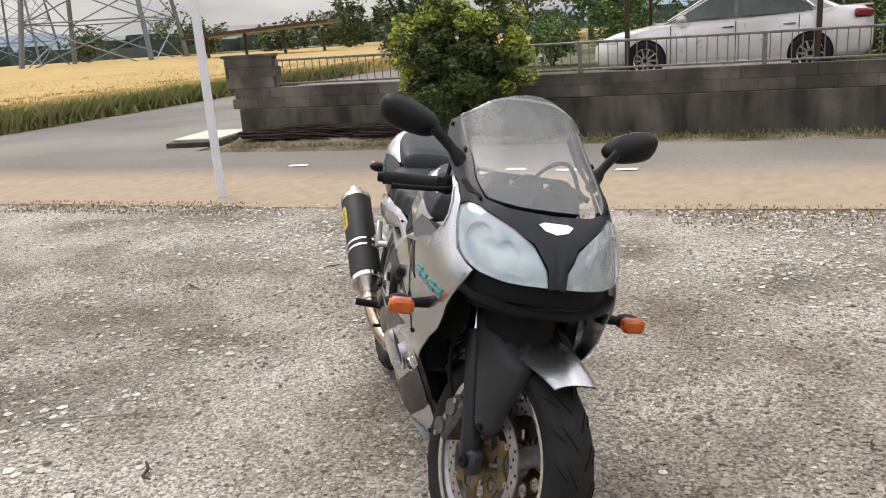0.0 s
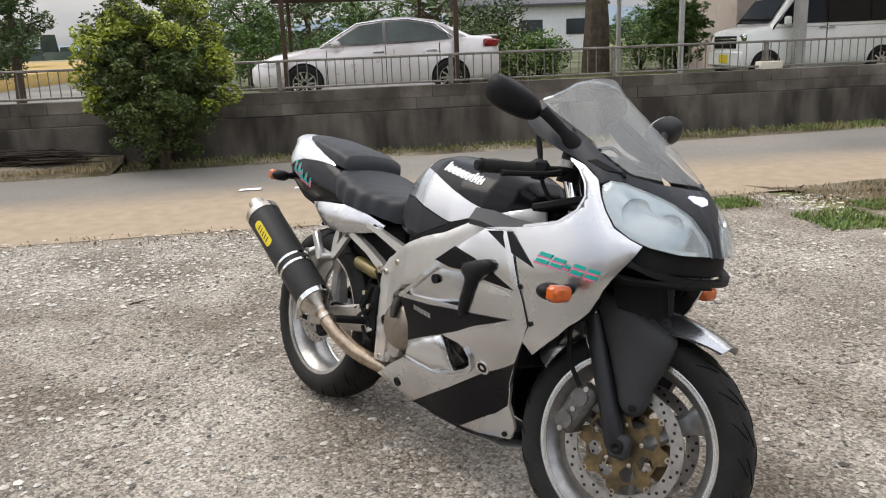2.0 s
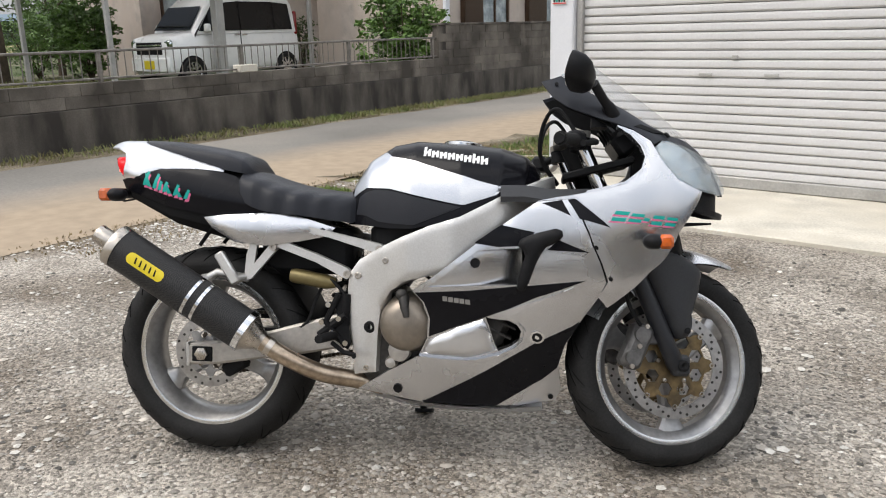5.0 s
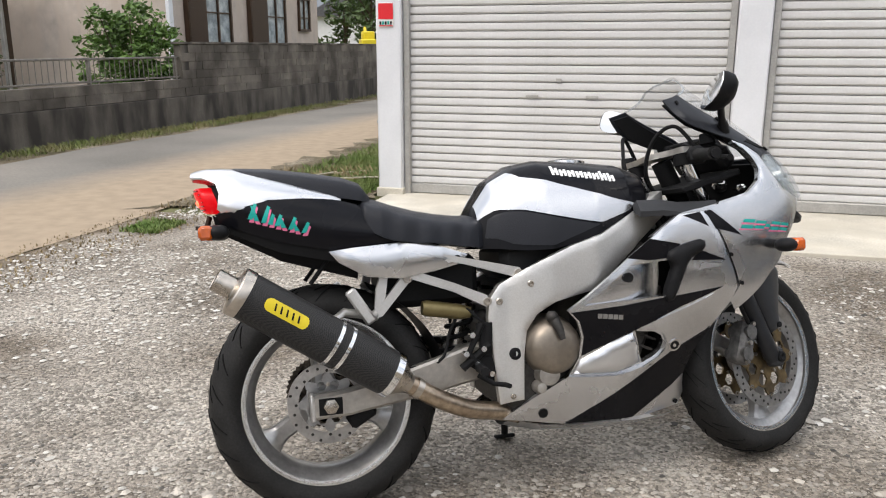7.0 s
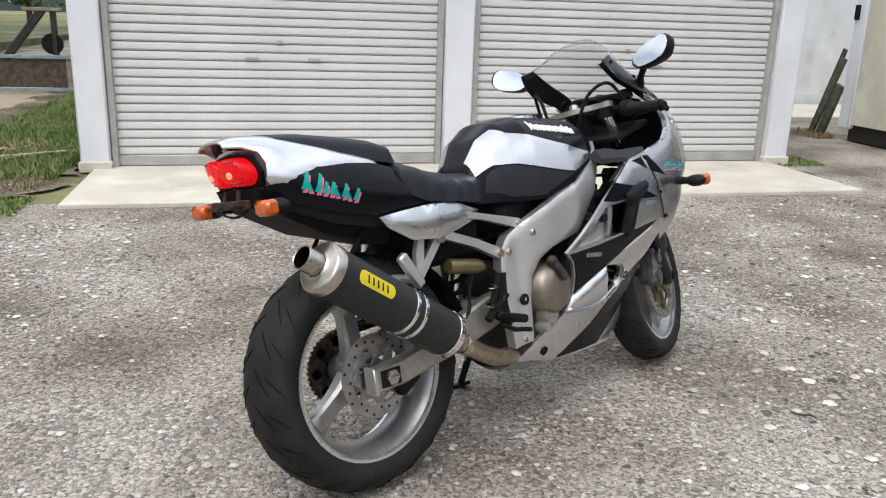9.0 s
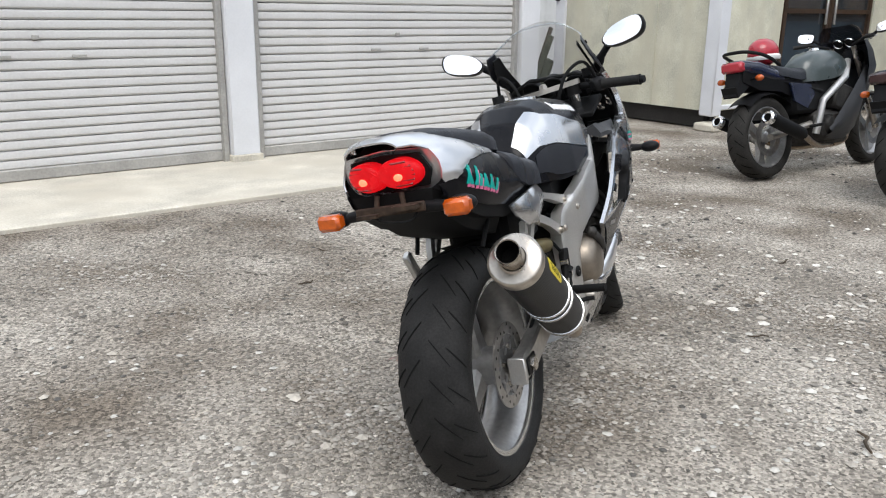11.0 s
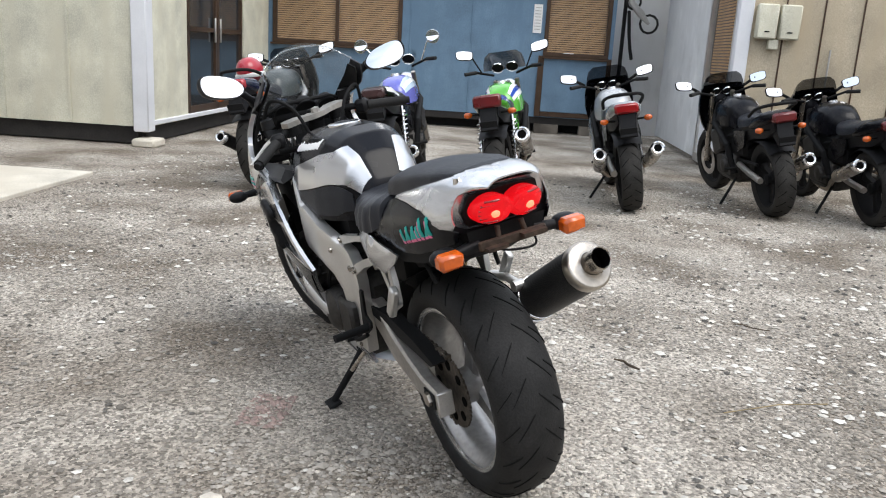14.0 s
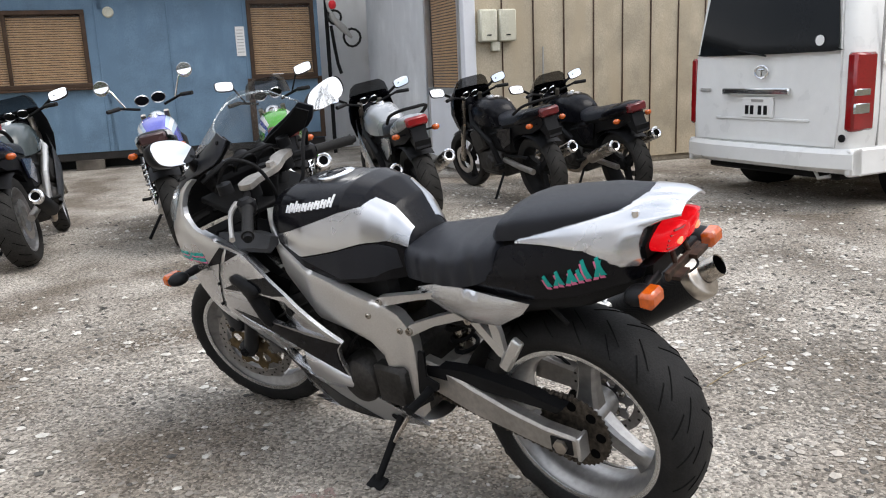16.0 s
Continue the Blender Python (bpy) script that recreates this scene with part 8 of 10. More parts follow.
    part("under_tail", Geo().rings([[(x, y * w, z0 + (z1 - z0) * q) for y, q in ((-1, 1), (1, 1), (0.8, 0), (-0.8, 0))] for x, w, z0, z1 in ((-0.26, 0.08, 0.73, 0.81), (-0.1, 0.11, 0.66, 0.78), (0.12, 0.13, 0.64, 0.76), (0.38, 0.12, 0.56, 0.74))]), plastic_m, t)
    part("belly", Geo().box((0.72, 0, 0.27), (0.46, 0.24, 0.12), bev=0.04), engine_m, t)
    rows = []
    for x, zt, zb, w in ((0.42, 0.8, 0.7, 0.08), (0.46, 0.87, 0.7, 0.12), (0.56, 0.93, 0.7, 0.15), (0.7, 0.95, 0.71, 0.165), (0.85, 0.94, 0.74, 0.16), (0.96, 0.9, 0.78, 0.12), (1.02, 0.84, 0.79, 0.06)):
        rows.append([Vector((x, w * math.copysign(abs(math.sin(q)) ** 0.65, math.sin(q)), zb + (zt - zb) * max(0, math.cos(q)) ** 0.8)) for q in np.linspace(-1.57, 1.57, 15)])
    tk = part("fuel_tank", Geo().rings(rows), tank_m, t, sharp=60)
    part("fuel_cap", Geo().lathe([(0.0, 0.965), (0.035, 0.963), (0.04, 0.94)], (0.72, 0, 0), "z", 18), chrome_m, tk)
    if stripe:
        for s in (-1, 1):
            rws = [[Vector((p.x, p.y * 1.012 + s * 0.001, p.z + 0.001)) for p in r[(2 if s < 0 else 9):(6 if s < 0 else 13)]] for r in rows[1:-1]]
            part("tank_stripe", Geo().rings(rws, close=False), stripe, tk, sharp=60)
            if band:
                rws = [[Vector((p.x, p.y * 1.022 + s * 0.001, p.z + 0.001)) for p in r[(3 if s < 0 else 10):(5 if s < 0 else 12)]] for r in rows[1:-1]]
                part("tank_band", Geo().rings(rws, close=False), band, tk, sharp=60)
    rows = []
    for x, zt, zb, w in ((-0.05, 0.83, 0.78, 0.09), (0.05, 0.85, 0.76, 0.13), (0.2, 0.83, 0.73, 0.145), (0.35, 0.81, 0.71, 0.13), (0.47, 0.82, 0.72, 0.1)):
        rows.append([Vector((x, w * math.sin(q), zb + (zt - zb) * max(0, math.cos(q)) ** 0.45)) for q in np.linspace(-1.57, 1.57, 13)])
    part("seat", Geo().rings(rows), seat_m, t, sharp=60)
    rows = []
    for x, zt, zb, w in ((-0.29, 0.86, 0.81, 0.07), (-0.25, 0.885, 0.79, 0.1), (-0.12, 0.88, 0.75, 0.13), (0.05, 0.83, 0.71, 0.135), (0.22, 0.77, 0.69, 0.12), (0.34, 0.73, 0.68, 0.1)):
        rows.append([Vector((x, w * math.copysign(abs(math.sin(q)) ** 0.7, math.sin(q)), zb + (zt - zb) * (0.5 + 0.5 * math.copysign(abs(math.cos(q)) ** 0.7, math.cos(q))))) for q in np.linspace(0, 2 * math.pi, 21)[:-1]])
    tc = part("tail_cowl", Geo().rings(rows), tail_m, t, sharp=60)
    if band:
        for s in (-1, 1):
            part("tail_band", Geo().rings([[Vector((p.x, p.y * 1.012, p.z + 0.001)) for p in (r[3:6] if s > 0 else r[15:18])] for r in rows[1:]], close=False), band, tc, sharp=60)
    part("tail_lamp", Geo().box((-0.272, 0, 0.835), (0.07, lamp[0], lamp[1]), bev=0.022), lamp_m, t, "red tail lamp")
    part("rear_mudguard", Geo().prism([(-0.28, 0.79), (-0.1, 0.76), (0.1, 0.68), (0.05, 0.66), (-0.15, 0.71), (-0.3, 0.62), (-0.33, 0.63), (-0.29, 0.74)], -0.06, 0.06), plastic_m, t)
    part("plate_holder", Geo().box((-0.322, 0, 0.655), (0.01, 0.13, 0.08), Matrix.Rotation(radians(-18), 3, "Y"), 0.004), matt_black_m, t, "bare black plate holder")
    part("front_mudguard", Geo().rings([[(1.4 + 0.318 * math.cos(r), w, 0.298 + (0.318 - 0.02 * abs(w) / 0.06) * math.sin(r)) for w in (-0.065, -0.03, 0.03, 0.065)] for r in np.linspace(0.9, 2.5, 10)], close=False), tank_m, t)
    part("headlamp", Geo().lathe([(0.0, 0.08), (0.06, 0.07), (0.085, 0.03), (0.09, -0.02), (0.06, -0.08), (0.0, -0.09)], (1.24, 0, 0.88), "x", 24), gloss_black_m if cowl else chrome_m, t)
    if clocks:
        for s in (-1, 1):
            ck = part("clock", Geo().lathe([(0.0, -0.006), (0.034, -0.006), (0.044, 0.006), (0.042, 0.012), (0.038, 0.007)], (0, 0, 0), "x", 20).turn(pose(1.13 - 0.05 * (big - 1), s * 0.05 * big, bars + 0.02 + 0.12 * (big - 1), 0, 0, 180) @ pose(0, 0, 0, 0, 40, 0) @ Matrix.Scale(big, 4)), chrome_m, t)
            part("dial", Geo().lathe([(0.0, 0.0075), (0.039, 0.007)], (0, 0, 0), "x", 20).turn(pose(1.13 - 0.05 * (big - 1), s * 0.05 * big, bars + 0.02 + 0.12 * (big - 1), 0, 0, 180) @ pose(0, 0, 0, 0, 40, 0) @ Matrix.Scale(big, 4)), matt_black_m, ck)
    if cowl:
        rows = []
        for z, x1, w in ((0.6, 1.3, 0.17), (0.68, 1.36, 0.2), (0.8, 1.42, 0.22), (0.92, 1.38, 0.21), (1.0, 1.3, 0.19), (1.03, 1.24, 0.17)):
            rows.append([Vector((1.08 + (x1 - 1.08) * math.cos(q), w * math.sin(q), z)) for q in np.linspace(-1.5, 1.5, 13)])
        part("front_cowl", Geo().rings(rows, close=False), cowl, t, sharp=60)
    if lower:
        for s in (-1, 1):
            part("side_cowl", Geo().rings([[(x, s * (0.14 + 0.075 * math.sin(math.pi * f * 0.75)) * (1 - 0.25 * max(0.0, x - 1.0) / 0.2), lo_ + (hi_ - lo_) * f) for f in (0.0, 0.2, 0.4, 0.6, 0.8, 1.0)] for x, lo_, hi_ in ((0.58, 0.27, 0.33), (0.7, 0.24, 0.43), (0.85, 0.24, 0.56), (1.0, 0.32, 0.7), (1.12, 0.46, 0.78), (1.2, 0.6, 0.82))], close=False), lower, t)
    if screen:
        rows = []
        for z, x1, w in ((0.98, 1.32, 0.19), (1.04, 1.26, 0.185), (1.1, 1.17, 0.165), (1.135, 1.1, 0.12)):
            rows.append([Vector((1.04 + (x1 - 1.04) * math.cos(q), w * math.sin(q), z if cowl else z + 0.075)) for q in np.linspace(-1.45, 1.45, 11)])
        part("screen", Geo().rings(rows, close=False), screen, t, "dark smoked screen", sharp=60)
    if rail:
        part("grab_rail", Geo().tube(smooth([(0.08, 0.14, 0.83), (-0.1, 0.15, 0.9), (-0.24, 0.1, 0.935), (-0.27, 0, 0.94), (-0.24, -0.1, 0.935), (-0.1, -0.15, 0.9), (0.08, -0.14, 0.83)], 4, False), 0.013, 8), matt_black_m, t)
    for s in pipes:
        p0, p1 = Vector((-0.2, s * 0.22, pipe_z)), Vector((0.25, s * 0.2, pipe_z - 0.16))
        d = (p1 - p0).normalized()
        mf = part("silencer", Geo().tube([p0, p0 + d * 0.02, p1 - d * 0.04, p1], [pipe_r, pipe_r + 0.004, pipe_r + 0.004, 0.028], 24), steel_m if pipe_r > 0.045 else matt_black_m, t)
        part("end_cap", Geo().spin(p0, -d, [(-0.03, pipe_r + 0.005), (0.002, pipe_r + 0.005), (0.012, pipe_r * 0.86), (0.006, pipe_r * 0.6)], 24), chrome_m, mf)
        part("outlet", Geo().spin(p0, -d, [(0.0, pipe_r * 0.6), (0.008, pipe_r * 0.6)], 18), groove_m, mf)
        part("header_pipe", Geo().tube(smooth([p1, (0.45, s * 0.15, pipe_z - 0.24), (0.7, s * 0.08, 0.2), (1.0, s * 0.06, 0.24), (1.08, s * 0.06, 0.5)], 4, False), 0.022, 12), burnt_m, t)
    part("side_stand", Geo().tube([(0.5, 0.12, 0.26), (0.44, 0.29, 0.06)], 0.012, 8), matt_black_m, t)
    part("chain_guard", Geo().box((0.25, 0.1, 0.43), (0.4, 0.03, 0.025), bev=0.006), matt_black_m, t)
    for s in (-1, 1):
        part("peg", Geo().tube([(0.42, s * 0.14, 0.36), (0.41, s * 0.25, 0.37)], 0.012, 8), rubber_m, t)
        part("side_panel", Geo().prism([(0.2, 0.7), (0.45, 0.68), (0.5, 0.6), (0.4, 0.5), (0.25, 0.56)], s * 0.12, s * 0.135), tail_m, t)
    return t


teal_grey_m = mat("teal_grey_paint", (0.05, 0.065, 0.065), 0.3, var=0.1, coat=0.4)
navy_m = mat("navy_paint", (0.015, 0.02, 0.045), 0.25, var=0.1, coat=0.6)
crimson_m = mat("crimson_paint", (0.4, 0.015, 0.03), 0.3, var=0.08, coat=0.5)
violet_m = mat("violet_blue_paint", (0.12, 0.13, 0.5), 0.25, var=0.08, coat=0.7)
ltblue_m = mat("pale_blue_paint", (0.5, 0.62, 0.75), 0.25, var=0.05, coat=0.7)
lime_m = mat("lime_green_paint", (0.08, 0.42, 0.02), 0.25, var=0.08, coat=0.7)
royal_m = mat("royal_blue_paint", (0.02, 0.07, 0.4), 0.25, var=0.05, coat=0.7)
grey_paint_m = mat("grey_silver_paint", (0.4, 0.41, 0.42), 0.28, 0.4, var=0.05, coat=0.6)
smoked_lamp_m = mat("smoked_lamp", (0.06, 0.03, 0.03), 0.25, var=0.15, coat=0.4)
dark_screen_m = mat("dark_screen", (0.015, 0.015, 0.02), 0.08, var=0.02, alpha=0.85, rvar=0.02, coat=0.4)

b1 = parked_bike(4.26, 2.0, -4, "dark faired motorcycle with a red tail and grey frame", teal_grey_m, navy_m, alu_m, (-1, 1), 0.045, 0.46, dark_screen_m, fork_grey_m, rail=True, lower=fork_grey_m, lamp_m=crimson_m)
hm = thing("helmet", yard(4.26, 2.0, 0, -4) @ pose(0, 0, 0.006, -11, 0, 0) @ pose(0.08, 0.0, 0.905), "red helmet with a pale band resting on a motorcycle seat", "helmet")
part("shell", Geo().ball((0, 0, 0.035), (0.13, 0.105, 0.105), 18), crimson_m, hm)
part("band", Geo().lathe([(0.112, -0.025), (0.122, -0.012), (0.122, 0.004), (0.112, 0.014)], (0, 0, 0), "z", 24, True), paper_m, hm)
parked_bike(4.32, 0.95, -2.5, "naked motorcycle with a violet-blue tank, black tail and round chrome mirrors", violet_m, gloss_black_m, matt_black_m, (-1,), 0.045, 0.36, mirror="round", shocks=True, stripe=ltblue_m, bars=1.02, rise=0.2, big=1.35, lamp_m=smoked_lamp_m, band=white_paint_m)
parked_bike(4.19, 0.07, -6, "lime green motorcycle with a blue stripe and a bright silencer", lime_m, lime_m, matt_black_m, (-1,), 0.055, 0.56, dark_screen_m, None, stripe=white_paint_m, shocks=True, bars=1.02, rise=0.19, big=1.3, lamp=(0.21, 0.095), band=royal_m)
parked_bike(4.43, -0.95, -1, "silver-grey motorcycle with black rack and two silencers", grey_paint_m, grey_paint_m, matt_black_m, (-1, 1), 0.05, 0.5, dark_screen_m, gloss_black_m, rail=True, lower=pearl_m, lamp_m=red_lens_m, bars=0.95)
parked_bike(4.63, -2.14, 5, "black faired motorcycle with square mirrors and a grab rail", gloss_black_m, gloss_black_m, matt_black_m, (-1,), 0.05, 0.47, dark_screen_m, gloss_black_m, rail=True, bars=0.95)
parked_bike(4.49, -2.9, 4, "black motorcycle with two high round silencers", gloss_black_m, gloss_black_m, matt_black_m, (-1, 1), 0.048, 0.55, dark_screen_m, gloss_black_m, bars=0.95)


# ---- vehicles ----
def car_wheel(parent, x, y, r, s):
    w = part("wheel", Geo().lathe([(0.0, 0.03), (r * 0.18, 0.035), (r * 0.22, 0.02), (r * 0.6, 0.01), (r * 0.64, 0.03), (r * 0.66, 0.03), (r * 0.66, -0.1), (0.0, -0.1)], (0, 0, 0), "y", 36), matt_black_m, parent, m=pose(x, y, r, 0, 0, 0 if s > 0 else 180))
    part("tyre", Geo().lathe([(r * 0.65, 0.03), (r * 0.72, 0.045), (r * 0.9, 0.05), (r * 0.98, 0.035), (r, 0.0), (r, -0.12), (r * 0.65, -0.13)], (0, 0, 0), "y", 36, True), rubber_m, w)
    g = Geo()
    for k in range(10):
        a = 2 * math.pi * k / 10
        d, n = Vector((math.cos(a), 0, math.sin(a))), Vector((-math.sin(a), 0, math.cos(a)))
        g.rings([[d * t + n * q * p + Vector((0, yy, 0)) for p, yy in ((-1, 0.02), (1, 0.02), (1, 0.036), (-1, 0.036))] for t, q in ((r * 0.12, 0.022), (r * 0.64, 0.014))])
    part("rim", g, rim_lip_m, w)
    part("rim_ring", Geo().lathe([(r * 0.6, 0.025), (r * 0.66, 0.035), (r * 0.66, 0.02), (r * 0.6, 0.01)], (0, 0, 0), "y", 36, True), rim_lip_m, w)


def car_body(t, st, m):
    """Lower body: for each station x, half width, floor, shoulder and deck height."""
    rows = []
    for x, w, z0, zs, zd in st:
        half = [(0.0, z0), (0.8 * w, z0), (0.96 * w, z0 + 0.08), (w, z0 + 0.25 * (zs - z0)), (w, z0 + 0.6 * (zs - z0)), (0.975 * w, zs), (0.9 * w, zs + 0.75 * (zd - zs)), (0.75 * w, zd), (0.0, zd + 0.015)]
        rows.append([(x, y, z) for y, z in half] + [(x, -y, z) for y, z in reversed(half[1:-1])])
    return part("body", Geo().rings(rows), m, t, sharp=45)


def sedan():
    t = thing("sedan", yard(-14.3, 1.38, LOT) @ pose(0, 0, 0, 0, 0, -91) @ Matrix.Scale(1.06, 4), "silver four-door sedan parked under a carport", "car")
    L = ((2.3, 0.62, 0.3, 0.55, 0.62), (2.2, 0.78, 0.2, 0.62, 0.7), (1.9, 0.85, 0.17, 0.72, 0.82), (1.2, 0.88, 0.16, 0.85, 0.93), (0.6, 0.89, 0.16, 0.88, 0.96), (-0.6, 0.89, 0.16, 0.92, 0.98), (-1.3, 0.885, 0.16, 0.95, 1.02), (-1.8, 0.87, 0.18, 0.97, 1.06), (-2.15, 0.82, 0.22, 0.95, 1.05), (-2.3, 0.7, 0.32, 0.8, 0.92))
    car_body(t, L, silver_car_m)
    rows = []
    for x, z, w in ((1.05, 0.95, 0.74), (0.75, 1.12, 0.69), (0.25, 1.36, 0.62), (-0.1, 1.43, 0.6), (-0.6, 1.45, 0.59), (-1.1, 1.38, 0.6), (-1.55, 1.18, 0.65), (-1.85, 1.04, 0.69)):
        rows.append([(x, -w - 0.1 * (1.45 - z) * 0, 0.93), (x, -w, z - 0.06), (x, -w * 0.86, z), (x, 0, z + 0.015), (x, w * 0.86, z), (x, w, z - 0.06), (x, w, 0.93)])
    part("cabin", Geo().rings(rows, close=False), silver_car_m, t, sharp=50)
    for s in (-1, 1):
        for nm, poly in (("front_window", [(0.88, 0.985), (0.3, 1.31), (-0.12, 1.36), (-0.12, 0.995)]), ("rear_window", [(-0.18, 0.995), (-0.18, 1.36), (-0.6, 1.37), (-1.02, 1.29), (-1.3, 1.12), (-1.36, 1.02)])):
            g = Geo().prism(poly, 0.0, 0.02)
            g.v = [(x, s * (0.755 - (z - 0.95) * 0.22 + 0.012 + y), z) for x, y, z in g.v]
            part(nm, g, pale_car_glass_m, t)
        g = Geo().tube([(0.98, s * 0.765, 0.985), (0.35, s * 0.67, 1.345), (-0.15, s * 0.655, 1.395), (-0.6, s * 0.655, 1.405), (-1.1, s * 0.67, 1.31), (-1.4, s * 0.74, 1.06)], 0.018, 8)
        part("window_trim", g, chrome_m, t)
        for x, z0, z1 in ((0.93, 0.25, 0.9), (-0.15, 0.22, 0.95), (-1.15, 0.45, 0.97)):
            part("door_seam", Geo().box((x, s * 0.887, (z0 + z1) / 2), (0.012, 0.012, z1 - z0)), matt_black_m, t)
        for x in (-0.02, -1.0):
            part("door_handle", Geo().box((x, s * 0.888, 0.83), (0.2, 0.03, 0.03), bev=0.01), chrome_m, t)
        part("door_mirror", Geo().ball((0.75, s * 0.93, 1.0), (0.09, 0.1, 0.07), 14), silver_car_m, t)
        part("sill", Geo().box((0, s * 0.87, 0.2), (2.3, 0.05, 0.1), bev=0.02), silver_car_m, t)
        part("tail_lamp", Geo().box((-2.12, s * 0.76, 0.93), (0.3, 0.18, 0.14), Matrix.Rotation(radians(18 * s), 3, "Z"), 0.04), red_lens_m, t)
        part("headlamp", Geo().box((2.02, s * 0.72, 0.69), (0.4, 0.2, 0.13), Matrix.Rotation(radians(-22 * s), 3, "Z"), 0.04), lens_m, t)
        for x in (1.36, -1.34):
            part("wheel_arch", Geo().lathe([(0.0, 0.0), (0.36, 0.0), (0.36, -0.2), (0.0, -0.2)], (0, 0, 0), "y", 30).turn(pose(x, s * 0.893, 0.33, 0, 0, 0 if s > 0 else 180)), matt_black_m, t)
            car_wheel(t, x, s * 0.875, 0.325, s)
    part("rear_lip", Geo().box((-2.2, 0, 1.06), (0.16, 1.3, 0.03), bev=0.012), silver_car_m, t)
    part("number_plate", Geo().box((2.31, 0, 0.45), (0.02, 0.33, 0.165)), paper_m, t)


sedan()


def kei_van():
    t = thing("minivan", yard(-14.0, 10.68, LOT) @ pose(0, 0, 0, 0, 0, -89) @ Matrix.Scale(1.06, 4), "small tall white van parked under a canopy", "car")
    W = 0.74
    L = ((1.7, 0.6, 0.28, 0.7, 0.84), (1.62, 0.7, 0.2, 0.86, 0.95), (1.3, W, 0.17, 0.93, 1.02), (0.9, W, 0.16, 0.98, 1.06), (-1.55, W, 0.17, 0.98, 1.04), (-1.68, 0.72, 0.24, 0.96, 1.04))
    car_body(t, L, white_paint_m)
    rows = []
    for x, z, w in ((1.12, 1.04, 0.72), (0.72, 1.55, 0.66), (0.5, 1.72, 0.63), (-0.2, 1.78, 0.62), (-1.3, 1.76, 0.63), (-1.55, 1.7, 0.65), (-1.67, 1.1, 0.7)):
        rows.append([(x, -0.73, 1.0), (x, -w - 0.02, z - 0.1), (x, -w * 0.88, z), (x, 0, z + 0.02), (x, w * 0.88, z), (x, w + 0.02, z - 0.1), (x, 0.73, 1.0)])
    part("cabin", Geo().rings(rows, close=False), white_paint_m, t, sharp=50)
    for s in (-1, 1):
        g = Geo().prism([(1.02, 1.06), (0.64, 1.54), (0.5, 1.6), (-0.02, 1.645), (-0.95, 1.645), (-1.45, 1.6), (-1.51, 1.06)], 0.0, 0.012)
        g.v = [(x, s * (0.735 - (z - 1.0) * 0.11 + 0.002 + y), z) for x, y, z in g.v]
        part("pillar_trim", g, gloss_black_m, t)
        for nm, poly in (("quarter_window", [(0.98, 1.07), (0.66, 1.5), (0.6, 1.5), (0.6, 1.07)]), ("front_window", [(0.55, 1.07), (0.55, 1.58), (-0.02, 1.62), (-0.02, 1.07)]), ("rear_window", [(-0.06, 1.07), (-0.06, 1.62), (-0.95, 1.62), (-0.95, 1.07)]), ("side_window", [(-1.0, 1.07), (-1.0, 1.62), (-1.42, 1.58), (-1.48, 1.07)])):
            g = Geo().prism(poly, 0.0, 0.02)
            g.v = [(x, s * (0.735 - (z - 1.0) * 0.11 + 0.004 + y), z) for x, y, z in g.v]
            part(nm, g, car_glass_m, t)
        part("door_seam", Geo().box((-0.04, s * 0.742, 0.65), (0.012, 0.012, 0.8)), matt_black_m, t)
        part("door_seam", Geo().box((0.62, s * 0.742, 0.65), (0.012, 0.012, 0.8)), matt_black_m, t)
        for x in (0.06, -0.14):
            part("door_handle", Geo().box((x, s * 0.745, 0.97), (0.14, 0.03, 0.03), bev=0.01), chrome_m, t)
        part("headlamp", Geo().box((1.6, s * 0.56, 0.82), (0.16, 0.24, 0.16), bev=0.04), bowl_m, t)
        part("door_mirror", Geo().box((0.86, s * 0.82, 1.12), (0.1, 0.14, 0.16), bev=0.04), white_paint_m, t)
        part("tail_lamp", Geo().box((-1.64, s * 0.68, 1.2), (0.08, 0.1, 0.5), bev=0.02), red_lens_m, t)
        for x in (1.22, -1.28):
            part("wheel_arch", Geo().lathe([(0.0, 0.0), (0.31, 0.0), (0.31, -0.2), (0.0, -0.2)], (0, 0, 0), "y", 30).turn(pose(x, s * 0.746, 0.28, 0, 0, 0 if s > 0 else 180)), matt_black_m, t)
            car_wheel(t, x, s * 0.725, 0.28, s)
    ws = Geo().prism([(-0.6, 0.0), (0.6, 0.0), (0.54, 0.58), (-0.54, 0.58)], 0.0, 0.012, "yz")
    ws.turn(pose(1.125, 0, 1.085, 0, -38, 0))
    part("windscreen", ws, car_glass_m, t)
    part("grille", Geo().box((1.69, 0, 0.74), (0.06, 0.86, 0.24), bev=0.02), matt_black_m, t)
    part("grille_bar", Geo().box((1.72, 0, 0.8), (0.02, 0.84, 0.03), bev=0.008), chrome_m, t)
    part("bumper", Geo().box((1.66, 0, 0.42), (0.14, 1.3, 0.3), bev=0.06), white_paint_m, t)
    part("number_plate", Geo().box((1.735, 0.0, 0.42), (0.015, 0.33, 0.165)), yellow_m, t, "yellow number plate with plain bars")


kei_van()


